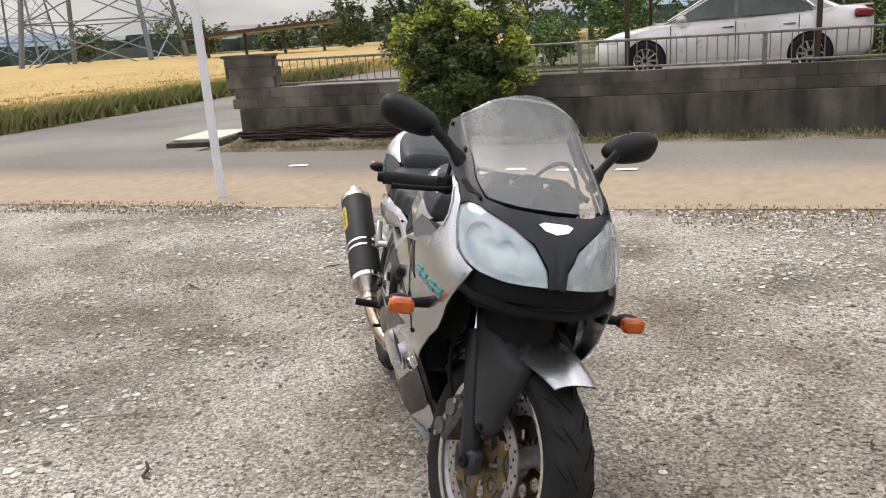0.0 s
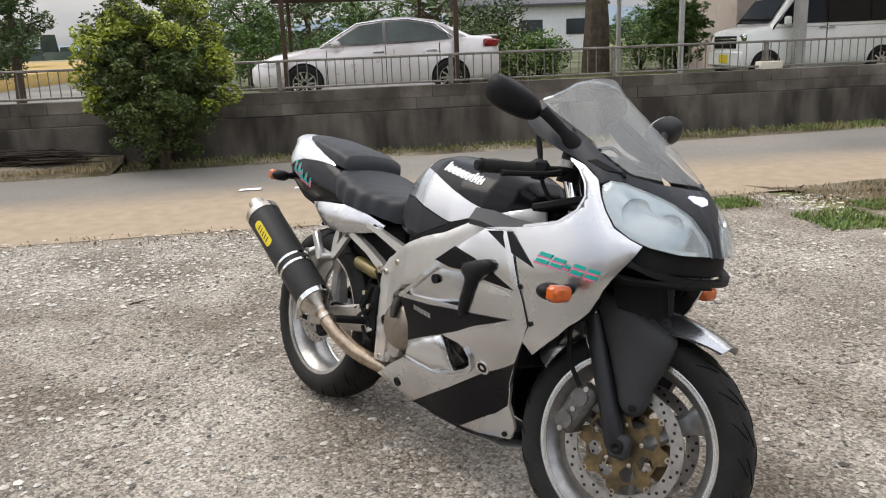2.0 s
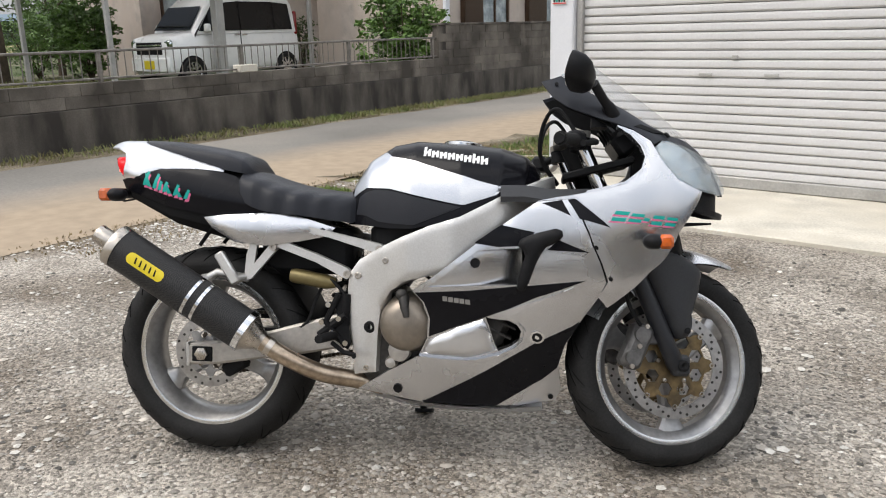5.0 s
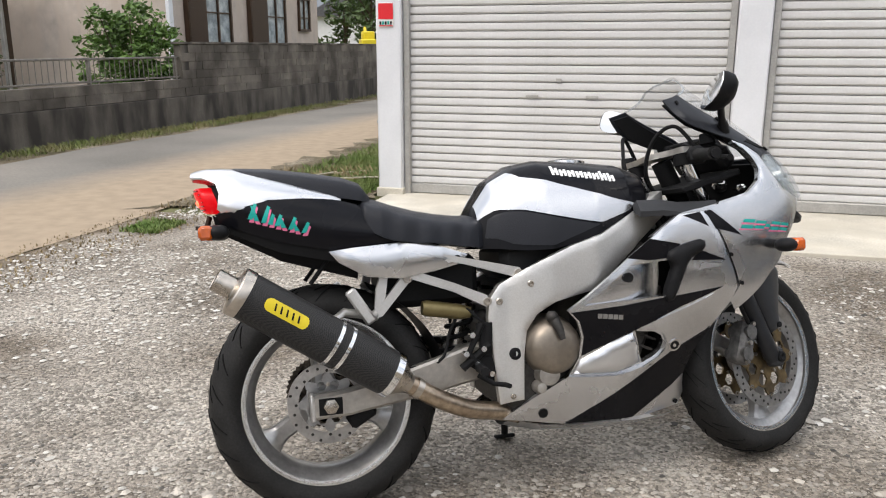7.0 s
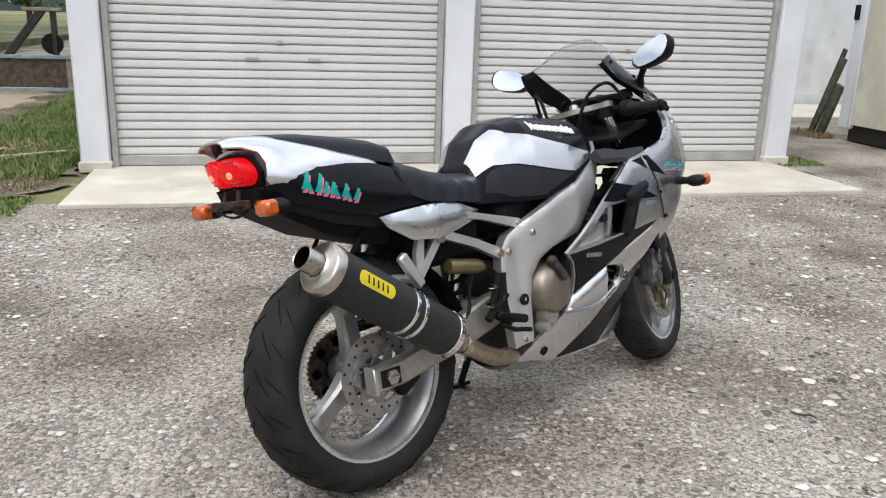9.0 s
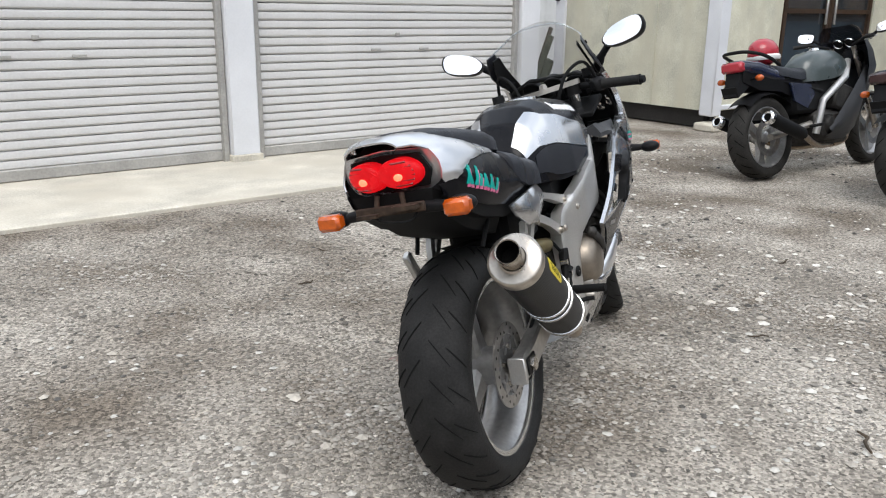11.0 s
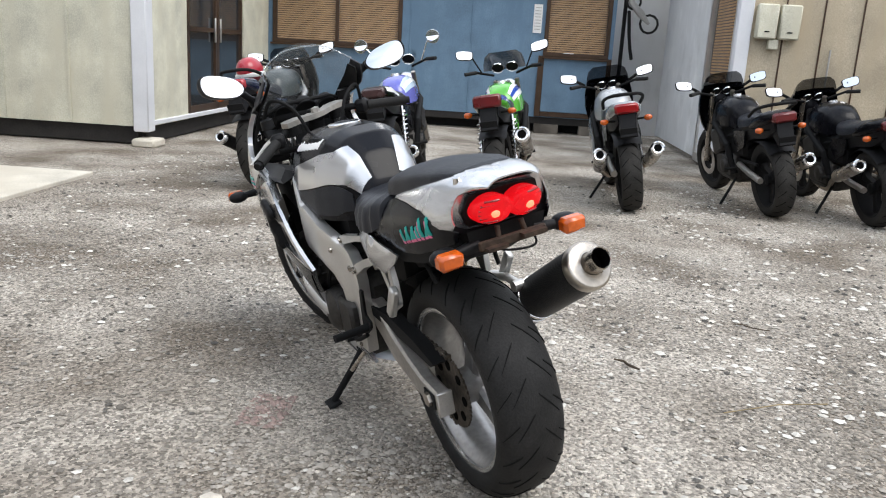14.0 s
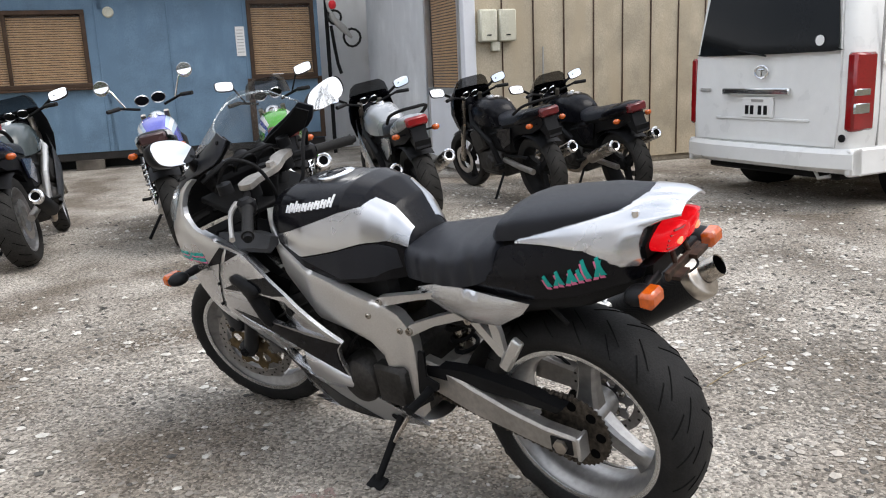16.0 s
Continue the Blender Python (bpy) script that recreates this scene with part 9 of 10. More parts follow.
def white_van():
    t = thing("van", pose(1.18, -5.134, 0) @ pose(0, 0, 0, 0, 0, -117), "white high-roof cargo van seen from behind", "van")
    rows = []
    for x, k in ((0.0, 0.9), (0.02, 0.95), (0.07, 0.985), (0.16, 1.0), (3.2, 1.0), (4.2, 0.96), (4.6, 0.85)):
        half = [(0.0, 0.3), (0.78, 0.3), (0.845, 0.38), (0.86, 0.75), (0.855, 1.0), (0.84, 1.2), (0.775, 1.75), (0.715, 1.9), (0.56, 1.97), (0.0, 1.99)]
        hr = 9.0 if x < 3.3 else (1.5 if x < 4.4 else 1.0)
        ring = [(x + max(0, z - 1.2) * (0.1 if x < 0.2 else 0), y * k, min(z, hr)) for y, z in half]
        rows.append(ring + [(a, -y, z) for a, y, z in reversed(ring[1:-1])])
    part("body", Geo().rings(rows), white_paint_m, t, sharp=45)

    def rear(poly, x0, x1, name, m, parent, label=""):
        """A plate on the rear face, which leans forward above the waist."""
        g = Geo().prism(poly, x0, x1, "yz")
        g.v = [(x + max(0.0, z - 1.2) * 0.1, y, z) for x, y, z in g.v]
        return part(name, g, m, parent, label)
    tg = rear([(-0.735, 0.5), (0.735, 0.5), (0.76, 0.75), (0.75, 1.2), (0.68, 1.82), (-0.68, 1.82), (-0.75, 1.2), (-0.76, 0.75)], -0.016, 0.01, "tailgate", white_paint_m, t)
    rear([(q.x, q.y) for q in smooth([(-0.66, 1.215, 0), (0.66, 1.215, 0), (0.715, 1.24, 0), (0.722, 1.29, 0), (0.66, 1.7, 0), (0.635, 1.76, 0), (0.58, 1.775, 0), (-0.58, 1.775, 0), (-0.635, 1.76, 0), (-0.66, 1.7, 0), (-0.722, 1.29, 0), (-0.715, 1.24, 0)], 2)], -0.024, -0.012, "rear_window", car_glass_m, tg, "dark tinted rear window")
    part("wiper", Geo().tube([(-0.035, -0.05, 1.2), (-0.035, 0.25, 1.25)], 0.008, 6), matt_black_m, tg)
    part("garnish", Geo().box((-0.035, 0.05, 0.915), (0.04, 0.72, 0.055), bev=0.012), chrome_m, tg, "chrome handle garnish")
    part("recess", Geo().box((-0.02, 0.0, 0.69), (0.012, 1.0, 0.02), bev=0.005), white_paint_m, tg)
    pl = part("number_plate", Geo().box((-0.026, 0.02, 0.785), (0.02, 0.33, 0.165), bev=0.004), paper_m, tg, "white number plate with plain bars")
    for y in (0.11, 0.055, -0.03, -0.09):
        part("bar", Geo().box((-0.038, y + 0.02, 0.763), (0.004, 0.036, 0.075)), matt_black_m, pl)
    part("bar", Geo().box((-0.038, 0.02, 0.84), (0.004, 0.13, 0.02)), grey_steel_m, pl)
    part("badge", Geo().tube([(-0.022, 0.07 * math.cos(k * 0.5236), 1.073 + 0.05 * math.sin(k * 0.5236)) for k in range(13)], 0.009, 6, False).tube([(-0.022, -0.03, 1.09), (-0.022, 0.03, 1.09)], 0.008, 6).tube([(-0.022, 0, 1.09), (-0.022, 0, 1.03)], 0.008, 6), chrome_m, tg, "oval chrome badge")
    part("badge", Geo().box((-0.02, 0.64, 0.925), (0.01, 0.13, 0.028), bev=0.004), grey_steel_m, tg)
    part("sticker", Geo().lathe([(0.0, -0.002), (0.04, -0.002), (0.04, 0.002)], (-0.023, -0.56, 1.3), "x", 16), paper_m, tg)
    rows = []
    for y in np.linspace(-0.88, 0.88, 15):
        e = 0.1 * (abs(y) / 0.88) ** 4
        rows.append([(e - 0.05, y, 0.31), (e - 0.085, y, 0.34), (e - 0.085, y, 0.45), (e - 0.06, y, 0.487), (0.12, y, 0.49), (0.12, y, 0.28)])
    part("bumper", Geo().rings(rows), white_paint_m, t, sharp=30)
    for s in (-1, 1):
        part("bumper_corner", Geo().box((0.32, s * 0.845, 0.385), (0.62, 0.07, 0.21), bev=0.03), white_paint_m, t)
    part("lower_panel", Geo().box((0.25, 0, 0.27), (0.3, 1.4, 0.08), bev=0.02), matt_black_m, t)
    part("tow_eye", Geo().tube([(0.02, -0.55, 0.3), (0.0, -0.6, 0.25), (0.04, -0.68, 0.27)], 0.015, 8), grey_steel_m, t)
    part("filler_cap", Geo().lathe([(0.0, -0.004), (0.03, -0.004), (0.03, 0.004)], (-0.004, -0.79, 0.57), "x", 16), matt_black_m, t)
    for s in (-1, 1):
        tl = part("tail_lamp", Geo().box((0.125, s * 0.825, 0.91), (0.24, 0.085, 0.58), bev=0.035), red_lens_m, t, "tall red tail lamp")
        part("white_lens", Geo().box((0.1, s * 0.842, 0.79), (0.17, 0.06, 0.085), bev=0.01), bowl_m, tl)
        part("white_lens", Geo().box((0.1, s * 0.842, 0.91), (0.17, 0.06, 0.06), bev=0.01), bowl_m, tl)
        for x0, x1 in ((0.42, 1.62), (1.72, 2.9)):
            g = Geo().prism([(x0, 1.24), (x1, 1.24), (x1, 1.7), (x0 + 0.04, 1.7)], 0.0, 0.012)
            g.v = [(x, s * (0.838 - (z - 1.2) * 0.118 + y), z) for x, y, z in g.v]
            part("side_window", g, car_glass_m, t)
        part("door_rail", Geo().box((1.4, s * 0.862, 1.12), (2.2, 0.02, 0.04), bev=0.006), white_paint_m, t)
        part("panel_seam", Geo().box((0.3, s * 0.852, 1.05), (0.01, 0.02, 1.1)), grey_steel_m, t)
        for x in (0.95, 3.5):
            part("wheel_arch", Geo().lathe([(0.0, 0.0), (0.36, 0.0), (0.36, -0.2), (0.0, -0.2)], (0, 0, 0), "y", 30).turn(pose(x, s * 0.862, 0.33, 0, 0, 0 if s > 0 else 180)), matt_black_m, t)
            car_wheel(t, x, s * 0.81, 0.33, s)
    part("axle_beam", Geo().tube([(0.95, -0.75, 0.33), (0.95, 0.75, 0.33)], 0.05, 10), matt_black_m, t)


white_van()


# ---- carports, house and garden behind the wall ----
def carport(name, a0, a1, b0, b1, zr, m, roof, label):
    t = thing(name, YARD, label, "carport")
    for a in (a0, a1):
        for b in (b0, b1):
            part("post", Geo().box((a, b, (LOT + zr) / 2), (0.09, 0.09, zr - LOT), bev=0.008), m, t)
    for a in (a0, a1):
        part("beam", Geo().box((a, (b0 + b1) / 2, zr + 0.04), (0.08, b1 - b0 + 0.8, 0.12), bev=0.008), m, t)
    for k in range(9):
        b = b0 - 0.4 + (b1 - b0 + 0.8) * k / 8
        part("rafter", Geo().box(((a0 + a1) / 2, b, zr + 0.13), (abs(a1 - a0) + 0.8, 0.04, 0.06)), m, t)
    part("roof_sheet", Geo().box(((a0 + a1) / 2, (b0 + b1) / 2, zr + 0.18), (abs(a1 - a0) + 1.0, b1 - b0 + 1.0, 0.03)), roof, t)


carport("carport", -13.25, -18.6, -0.4, 2.9, 2.3, brown_m, smoke_sheet_m, "dark brown steel carport over a sedan")
carport("carport", -12.95, -16.4, 7.4, 12.6, 2.35, grey_steel_m, smoke_sheet_m, "grey aluminium canopy over a small van")
part_post = thing("support_post", yard(-12.95, 9.95, LOT), "grey square steel post beside the canopy", "post")
part("shaft", Geo().box((0, 0, 1.1), (0.2, 0.2, 2.2), bev=0.01), grey_steel_m, part_post)


def house():
    t = thing("house", YARD, "two-wing pinkish plaster house with brown shutters", "house")
    w = part("wall", Geo().box((-11.5, 17.1, 2.25), (4.0, 7.4, 4.3)), plaster_m, t)
    w2 = part("wall", Geo().box((-19.0, 16.2, 2.5), (3.0, 10.4, 4.8)), plaster_m, t)
    part("roof", Geo().prism([(-9.0, 4.3), (-11.5, 5.6), (-14.0, 4.3), (-14.0, 4.15), (-9.0, 4.15)], 12.9, 21.4), roof_m, t)
    part("roof", Geo().prism([(-16.9, 4.95), (-19.0, 5.9), (-21.1, 4.95), (-21.1, 4.8), (-16.9, 4.8)], 10.5, 21.8), roof_m, t)

    def win(a, b0, b1, z0, z1, shutter=None):
        mb, mz = (b0 + b1) / 2, (z0 + z1) / 2
        fr = part("window", Geo().box((a + 0.02, mb, z0), (0.12, b1 - b0, 0.06)), brown_m, t)
        for cb, cz, sx, sb, sz in ((b0 + 0.03, mz, 0.1, 0.06, z1 - z0), (b1 - 0.03, mz, 0.1, 0.06, z1 - z0), (mb, z1, 0.12, b1 - b0, 0.06), (mb, mz, 0.08, 0.05, z1 - z0), (mb, z0 + 0.4 * (z1 - z0), 0.06, b1 - b0, 0.03)):
            part("sash_bar", Geo().box((a + 0.02, cb, cz), (sx, sb, sz)), brown_m, fr)
        part("pane", Geo().box((a + 0.008, (b0 + b1) / 2, (z0 + z1) / 2), (0.015, b1 - b0 - 0.08, z1 - z0 - 0.06)), curtain_m, fr)
        if shutter:
            s0, s1 = shutter
            sh = part("shutter_box", Geo().box((a + 0.06, (s0 + s1) / 2, (z0 + z1) / 2), (0.12, s1 - s0, z1 - z0 + 0.14), bev=0.01), brown_m, t)
            sl = part("slat", Geo().box((a + 0.125, (s0 + s1) / 2, z0), (0.02, s1 - s0 - 0.06, 0.025)), brown_m, sh)
            for k in range(1, int((z1 - z0) / 0.05)):
                again(sl, sh, pose(0, 0, k * 0.05))
    win(-9.5, 14.75, 15.9, 1.3, 3.1, (14.0, 14.7))
    win(-9.5, 17.6, 18.7, 1.3, 3.1, (16.7, 17.55))
    win(-9.5, 19.5, 20.2, 1.72, 2.55)
    for b in (13.6,):
        part("corner_trim", Geo().box((-9.47, b - 0.15, 2.3), (0.08, 0.14, 3.7)), frame_white_m, t)
    win(-17.5, 11.6, 13.3, 0.9, 2.6)
    win(-17.5, 14.4, 15.6, 1.2, 2.7)
    d = part("door", Geo().box((-17.46, 18.2, 1.45), (0.08, 1.6, 2.5), bev=0.01), brown_m, t, "brown entrance door")
    part("door_glass", Geo().box((-17.41, 18.5, 1.5), (0.02, 0.35, 2.0)), glass_m, d)
    for b in (16.9, 19.3):
        part("porch_post", Geo().box((-16.4, b, 1.7), (0.16, 0.16, 3.0), bev=0.01), frame_white_m, t)
    part("porch_roof", Geo().box((-16.7, 18.1, 3.27), (1.8, 3.4, 0.14), bev=0.02), roof_m, t)


curtain_m = mat("curtained_glass", (0.5, 0.54, 0.54), 0.1, var=0.25, scale=4, coat=0.5, col2=(0.2, 0.23, 0.24))
house()

# garden trees and hedges
TREES = ((-17.5, -6.6, 3.9, 1.1, tree_leaf_m, 5200, 0.055, "dark upright conifer behind the wall", 0.05), (-21, -1.6, 3.1, 1.4, bright_leaf_m, 3600, 0.06, "leafy garden tree behind the sedan", 0.15), (-21, 1.6, 2.7, 1.5, bright_leaf_m, 3800, 0.06, "leafy garden tree behind the sedan", 0.15), (-20, 5.2, 2.4, 1.5, tree_leaf_m, 4200, 0.055, "dark dense garden tree", 0.05), (-18.6, 7.6, 6.2, 1.6, tree_leaf_m, 3800, 0.08, "tall dark pine with a thick trunk", 0.42), (-21.5, 10.8, 2.6, 1.2, bright_leaf_m, 3800, 0.055, "clipped bright green tree", 0.1), (-25, 14.0, 2.9, 1.6, tree_leaf_m, 2400, 0.08, "dark tree beside the house", 0.1))
for i, (a, b, h, sp, lm, n, sz, lb, bare) in enumerate(TREES):
    tree(a, b, LOT, h, sp, lm, n, sz, lb, 100 + i * 7, trunk=0.34 if "thick" in lb else 0.1, bare=bare)
shrub(-8.9, 11.3, LOT, 1.05, 1.95, bright_leaf_m, 5200, 0.06, "leafy fruit tree leaning over the railing", 61)
shrub(-7.5, 12.0, LOT, 0.5, 0.75, leaf_m, 1500, 0.05, "ivy clump on the end of the railing", 62)
shrub(-16.9, 15.9, LOT, 0.6, 1.6, leaf_m, 1200, 0.05, "climbing plant against the house wall", 63)
shrub(-17.2, 9.3, LOT, 0.9, 2.1, bright_leaf_m, 6000, 0.06, "clipped bright green garden bush", 65)
shrub(-17.2, 4.9, LOT, 0.9, 0.9, leaf_m, 1500, 0.06, "low green garden shrub on the lot", 64)
yl = thing("yellow_leaf_plant", yard(-7.45, 11.35, LOT), "plant with a few large yellow leaves at the railing", "plant")
for k in range(9):
    an = k * 0.75
    part("leaf", Geo().rings([[(0, 0, 0.62), (0, 0.01, 0.63), (0, 0, 0.64)], [(0.08 * math.cos(an) - 0.03 * math.sin(an), 0.08 * math.sin(an) + 0.03 * math.cos(an), 0.74), (0.09 * math.cos(an), 0.09 * math.sin(an), 0.72), (0.08 * math.cos(an) + 0.03 * math.sin(an), 0.08 * math.sin(an) - 0.03 * math.cos(an), 0.74)], [(0.2 * math.cos(an), 0.2 * math.sin(an), 0.72), (0.201 * math.cos(an), 0.2 * math.sin(an), 0.719), (0.2 * math.cos(an), 0.201 * math.sin(an), 0.72)]]), young_leaf_m, yl)
part("stem", Geo().tube([(0, 0, -0.02), (0, 0, 0.66)], 0.012, 6), bark_m, yl)

for i, (a, b, rd, h) in enumerate(((-20.2, -3.2, 1.1, 1.5), (-20.4, -1.2, 1.2, 1.8), (-20.5, 0.9, 1.2, 1.6), (-20.4, 2.9, 1.1, 1.5), (-18.6, 4.6, 1.3, 1.75), (-18.4, 6.0, 1.0, 1.2), (-20.4, 9.6, 1.2, 1.8))):
    shrub(a, b, LOT, rd, h, leaf_m if i == 4 else bright_leaf_m, 5200, 0.045, "dense clipped garden hedge bush behind the parked cars", 400 + i * 3)

# ---- rice field, pylon and distance ----
def rice_field():
    g = Geo()
    r = random.Random(3)
    na, nb = 70, 60
    vs, fs = [], []
    for i in range(na + 1):
        for j in range(nb + 1):
            fa, fb_ = (i / na) ** 1.6, (j / nb) ** 1.6
            vs.append((-9.6 - fa * 75, -12.0 - fb_ * 80 + fa * 3, 0.5 + r.uniform(-0.03, 0.03)))
    for i in range(na):
        for j in range(nb):
            k = i * (nb + 1) + j
            fs.append((k, k + 1, k + nb + 2, k + nb + 1))
    n0 = len(vs)
    for i in range(na + 1):
        p = vs[i * (nb + 1)]
        vs.append((p[0], p[1] + 0.06, 0.0))
    for i in range(na):
        fs.append((i * (nb + 1), (i + 1) * (nb + 1), n0 + i + 1, n0 + i))
    n1 = len(vs)
    for j in range(nb + 1):
        p = vs[j]
        vs.append((p[0] + 0.06, p[1], 0.0))
    for j in range(nb):
        fs.append((j, j + 1, n1 + j + 1, n1 + j))
    g.v, g.f = vs, fs
    tagged(part("rice_field", g, rice_m, m=YARD, sharp=0, clean=False), "field of ripe golden rice", "rice field", kind="stuff")


rice_field()
grass("rice_stalks", [(-22, -9.5, -13.5, -11.9), (-40, -20, -14, -11.9), (-10.5, -9.4, -30, -12), (-30, -9.6, -22, -12)], 9000, 0.09, rice_m, "ripe rice ears standing at the field edge", 71, 0.46, 0.01)
grass("field_grass", [(-40, -9.0, -12.0, -11.3), (-25, -9.0, -11.9, -11.4), (-9.4, -8.7, -30, -11.5)], 16000, 0.42, grass_m, "rough green grass along the rice field", 72, 0, 0.02)
stub = part("stubble", sheet(-160, -86, -90, 20, 0.02, 1, 1), dry_m, m=YARD, sharp=0, clean=False)
tagged(stub, "harvested pale stubble field beyond the rice", "field", kind="structure")


def pylon(a, b, w, h, name_label):
    t = thing("pylon", yard(a, b, 0, 20), name_label, "pylon")
    lev = [0, 0.1, 0.2, 0.32, 0.46, 0.62, 0.8, 1.0]

    def corner(f, k):
        s = w * (1 - 0.86 * f) / 2
        return Vector((s * (1 if k in (0, 3) else -1), s * (1 if k in (0, 1) else -1), h * f))
    for k in range(4):
        part("leg", Geo().tube([corner(0, k), corner(1, k)], [0.26, 0.12], 6), pylon_m, t)
    for i, (f0, f1) in enumerate(zip(lev, lev[1:])):
        for k in range(4):
            g = Geo().tube([corner(f0, k), corner(f1, (k + 1) % 4)], 0.07, 5).tube([corner(f0, (k + 1) % 4), corner(f1, k)], 0.07, 5).tube([corner(f1, k), corner(f1, (k + 1) % 4)], 0.07, 5)
            part("brace", g, pylon_m, t)


pylon(-62, -53.5, 11.5, 42, "grey lattice power pylon standing in the fields")
pylon(-130, -132, 11, 45, "distant grey lattice power pylon")
FAR = ((-66, -30.5, 5.5, 2.6), (-68, -27.5, 4.5, 2.0), (-75, -34, 4.0, 3.0), (-80, -38, 4.0, 3.2), (-85, -45, 5.0, 4.0), (-72, -41, 3.5, 3.0), (-80, -58, 6, 4.5), (-75, -52, 4.5, 4), (-78, -70, 4.5, 4), (-60, -22, 4, 2.5), (-55, -19, 4, 2.5), (-70, -15, 6, 4), (-60, -8, 6, 4), (-55, 0, 6, 4.5), (-50, 8, 6, 4.5), (-60, 18, 7, 5), (-50, 30, 6, 5), (-40, 40, 6, 5), (-30, 55, 7, 5), (-15, 75, 7, 5), (0, 90, 8, 6), (-44, 22, 5, 4), (-8, 60, 5, 3.5), (-22, 58, 8, 3.5), (-25, 60, 7, 3.0), (-19, 62, 6.5, 3.0), (-16.5, 66, 5, 2.5))
for i, (a, b, h, sp) in enumerate(FAR):
    tree(a, b, 0, h, sp, tree_leaf_m, 900, 0.26, "distant dark tree behind the fields", 300 + i * 5, trunk=0.2, bare=0.05)


def far_house(a, b, w, d, h, wall, label, turn=0):
    t = thing("far_house", yard(a, b, 0, turn), label, "house")
    part("wall", Geo().box((0, 0, h / 2), (d, w, h)), wall, t)
    part("roof", Geo().prism([(-d / 2 - 0.5, h), (0, h + d * 0.3), (d / 2 + 0.5, h), (d / 2 + 0.5, h - 0.15), (-d / 2 - 0.5, h - 0.15)], -w / 2 - 0.5, w / 2 + 0.5), roof_m, t)
    for k in range(3):
        part("window", Geo().box((d / 2 + 0.02, -w / 3 + k * w / 3, h * 0.55), (0.06, w * 0.16, h * 0.3)), glass_m, t)


far_house(-215, -118, 16, 8, 4.2, plaster_m, "distant low house with a dark roof")
far_house(-230, -146, 18, 9, 4.5, frame_white_m, "distant pale farm building")
far_house(-200, -80, 8, 7, 5.5, frame_white_m, "distant white two-storey house")
far_house(-220, -185, 14, 8, 4, plaster_m, "distant low farmhouse with dark roof")
far_house(-52, 14.0, 9, 6, 3.2, frame_white_m, "pale neighbouring house behind the garden trees")
far_house(-27, 72, 12, 7, 4.0, frame_white_m, "neighbouring house beyond the lane")
# open shelter at the far field edge
sh = thing("open_shelter", yard(-52.4, -31.1, 0, 12), "low brown open shelter at the field edge", "shelter")
for y in (-4.5, -1.5, 1.5, 4.5):
    part("post", Geo().box((0, y, 1.1), (0.18, 0.18, 2.2)), brown_m, sh)
part("roof", Geo().box((0, 0, 2.3), (4.5, 11, 0.22), Matrix.Rotation(radians(3), 3, "X")), brown_m, sh)
part("rail", Geo().box((0.3, 0, 0.8), (0.05, 12, 0.06)).box((0.3, 0, 0.45), (0.05, 12, 0.06)), dry_m, sh)
# woods and hills along the horizon
g = Geo()
r = random.Random(17)
for ring_r, hmin, hmax, n in ((190, 1.0, 5.5, 230), (250, 1.5, 9, 330)):
    for k in range(n):
        an = 2 * math.pi * k / n
        x, y = ring_r * math.cos(an), ring_r * math.sin(an)
        g.ball((x, y, 0), (r.uniform(2, 7), r.uniform(2, 7), r.uniform(hmin, hmax)), 8)
tagged(part("far_woods", g, far_wood_m, m=YARD, clean=False), "belt of distant woods along the horizon", "woods", kind="stuff")
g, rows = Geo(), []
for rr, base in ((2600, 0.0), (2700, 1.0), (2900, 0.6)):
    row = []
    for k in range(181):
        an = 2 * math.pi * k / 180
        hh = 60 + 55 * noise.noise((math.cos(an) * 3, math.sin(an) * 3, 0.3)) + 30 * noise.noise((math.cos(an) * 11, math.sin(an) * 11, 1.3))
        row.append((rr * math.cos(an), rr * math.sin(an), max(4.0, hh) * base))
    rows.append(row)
tagged(part("far_hills", g.rings(rows, close=False), hill_m, m=YARD), "line of far hills with blue haze put into their colour", "hills", kind="structure")


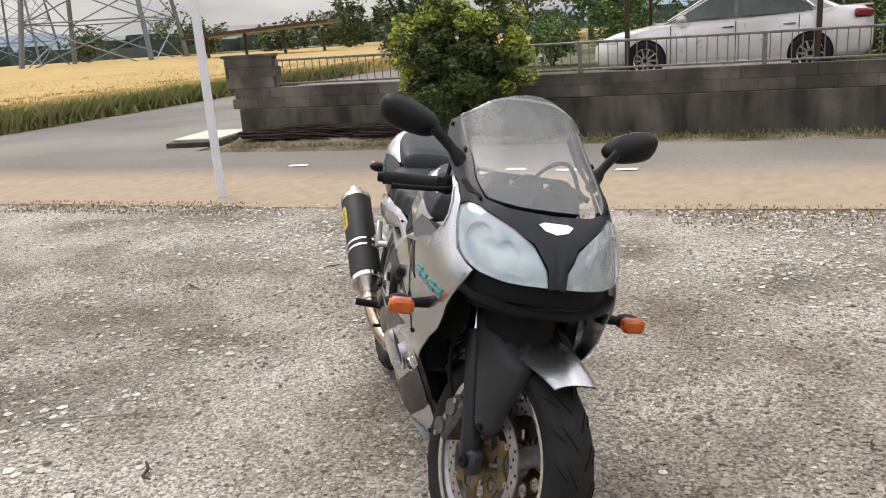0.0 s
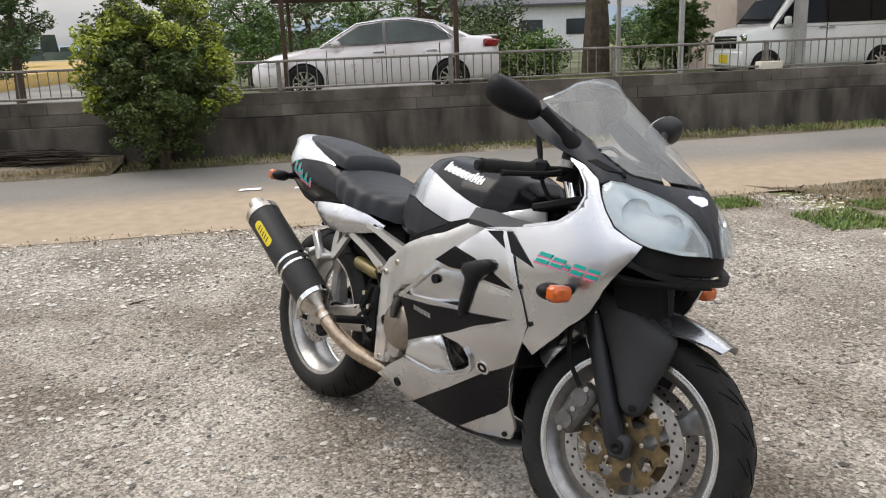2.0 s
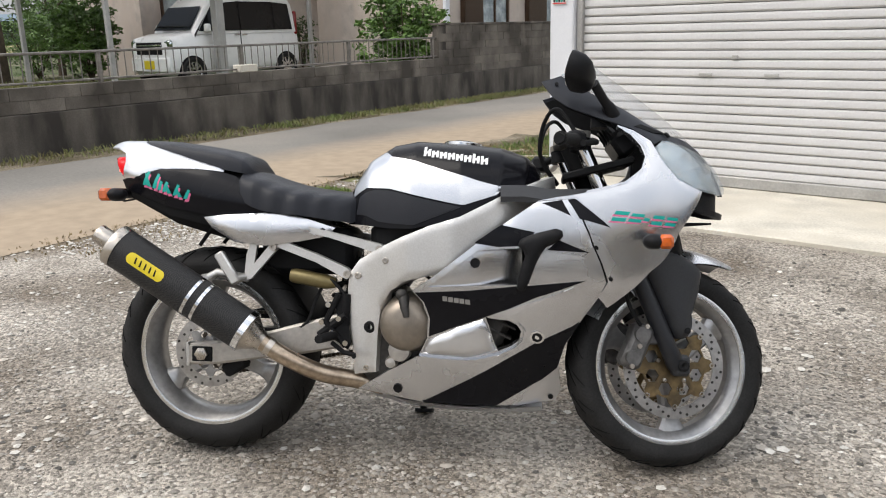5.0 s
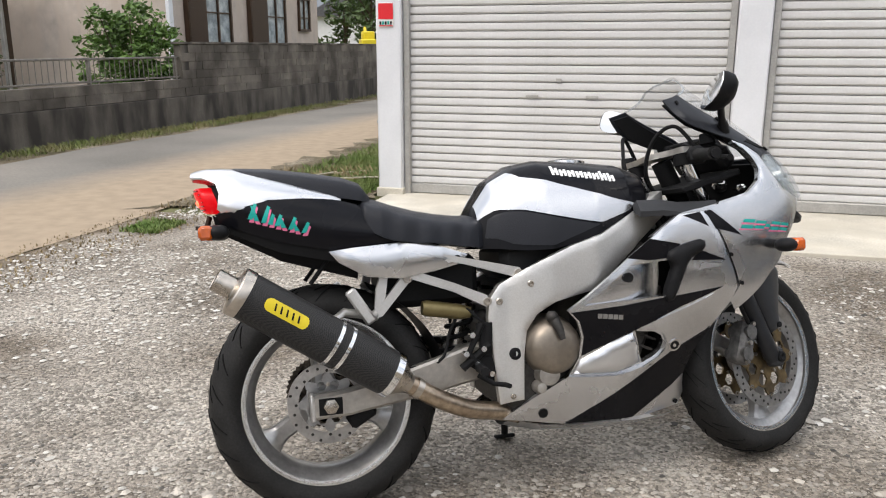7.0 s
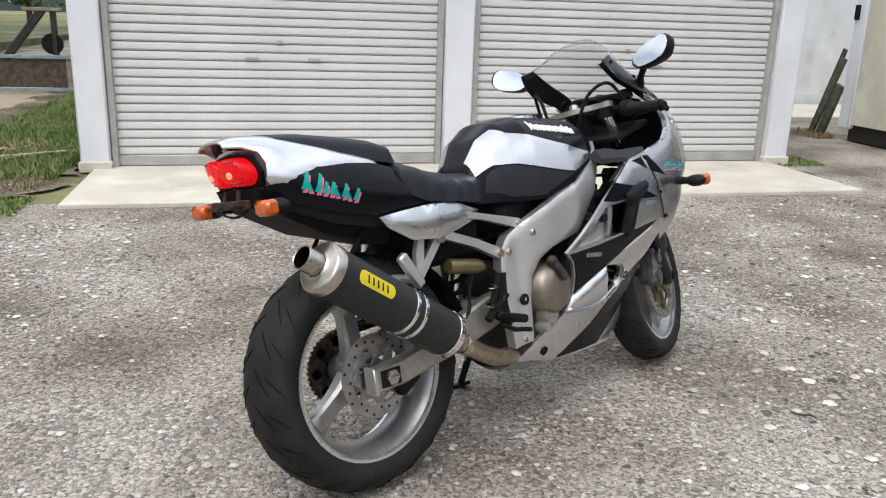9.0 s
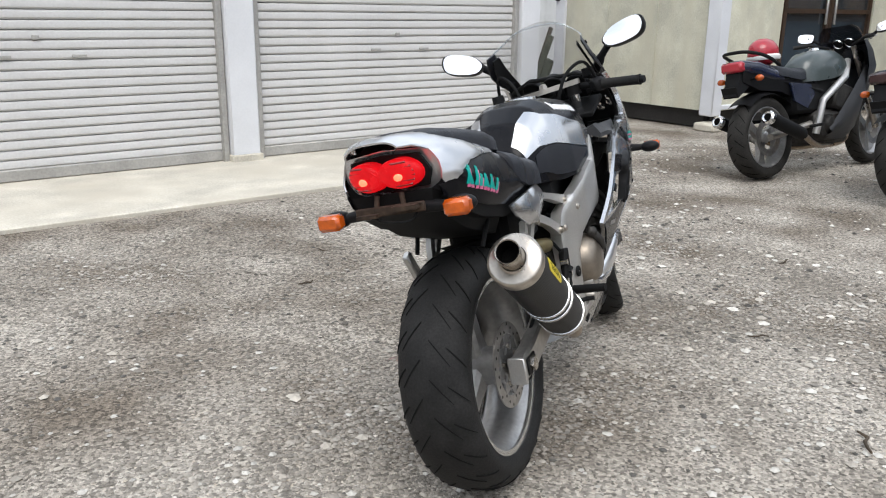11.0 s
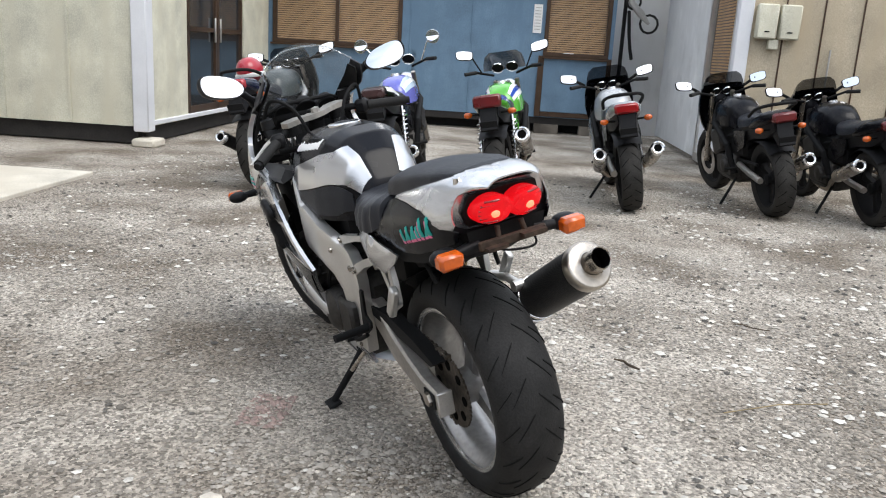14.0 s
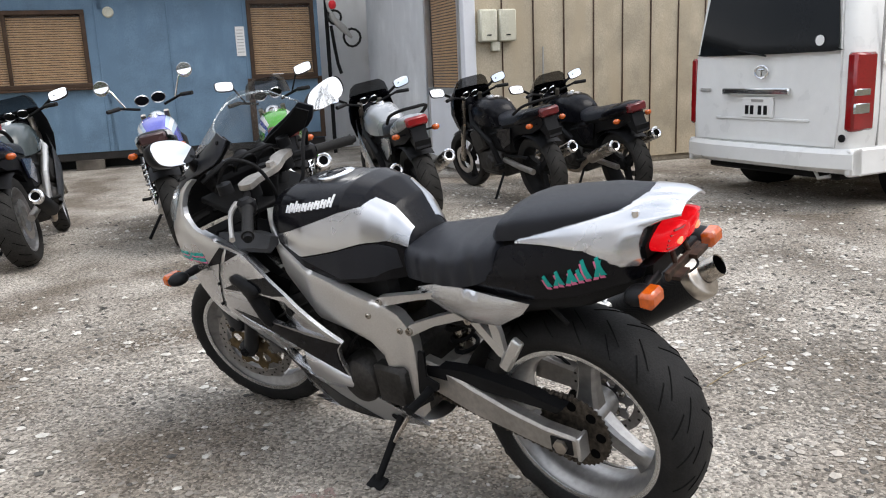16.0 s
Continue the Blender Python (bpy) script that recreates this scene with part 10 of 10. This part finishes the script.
# things seen past the garage corner: dark stand in the weeds
def old_rack():
    t = thing("old_rack", yard(-3.42, 10.95, 0, 0), "old frame with faded blue rails and a dark machine beam", "rack")
    for x in (-0.5, 0.5):
        part("post", Geo().box((x, 0, 0.28), (0.06, 0.06, 0.56), bev=0.005), wood_m, t)
    for z in (0.06, 0.52):
        part("rail", Geo().box((0, -0.04, z), (1.1, 0.03, 0.05), bev=0.005), blue_rail_m, t)
    part("board", Geo().box((0, 0.0, 0.29), (0.94, 0.03, 0.4), bev=0.004), old_plank_m, t)
    part("beam", Geo().box((-0.05, 0.05, 0.84), (0.1, 0.12, 0.85), Matrix.Rotation(radians(38), 3, "Y"), 0.01), engine_m, t, "dark slanting machine beam")
    part("strut", Geo().box((0.34, 0.05, 0.85), (0.07, 0.1, 0.66), bev=0.008), engine_m, t)
    part("wheel", Geo().lathe([(0.03, -0.03), (0.14, -0.03), (0.15, 0.0), (0.14, 0.03), (0.03, 0.03)], (0.3, 0.05, 0.7), "y", 20), matt_black_m, t)
    part("top_plate", Geo().box((0.2, 0.05, 1.17), (0.5, 0.14, 0.05), bev=0.008), wood_m, t)


old_rack()
pb = thing("planter_box", yard(-2.35, 13.2, 0), "grey wooden planter box with green plants beside the lane", "planter")
part("box", Geo().box((0, 0, 0.22), (0.6, 1.2, 0.44), bev=0.01), wood_m, pb)
part("foliage", leaf_cloud(1500, clumps(20, (0, 0, 0.5), (0.28, 0.55, 0.1), 0.09, 81), 0.035, 82), leaf_m, pb, sharp=0, clean=False)
dg = thing("digger", yard(-20.0, 52, 0.6, 120) @ Matrix.Scale(0.7, 4), "small yellow digger parked far down the lane", "digger")
part("body", Geo().box((0, 0, 1.2), (2.2, 1.6, 1.0), bev=0.1).box((0.3, 0, 2.0), (1.0, 1.2, 0.9), bev=0.1), yellow_m, dg)
part("track", Geo().box((0, 0.7, 0.35), (2.4, 0.4, 0.7), bev=0.2).box((0, -0.7, 0.35), (2.4, 0.4, 0.7), bev=0.2), matt_black_m, dg)
part("arm", Geo().tube([(1.0, 0, 1.5), (2.2, 0, 2.8), (3.2, 0, 1.4)], 0.15, 8), yellow_m, dg)
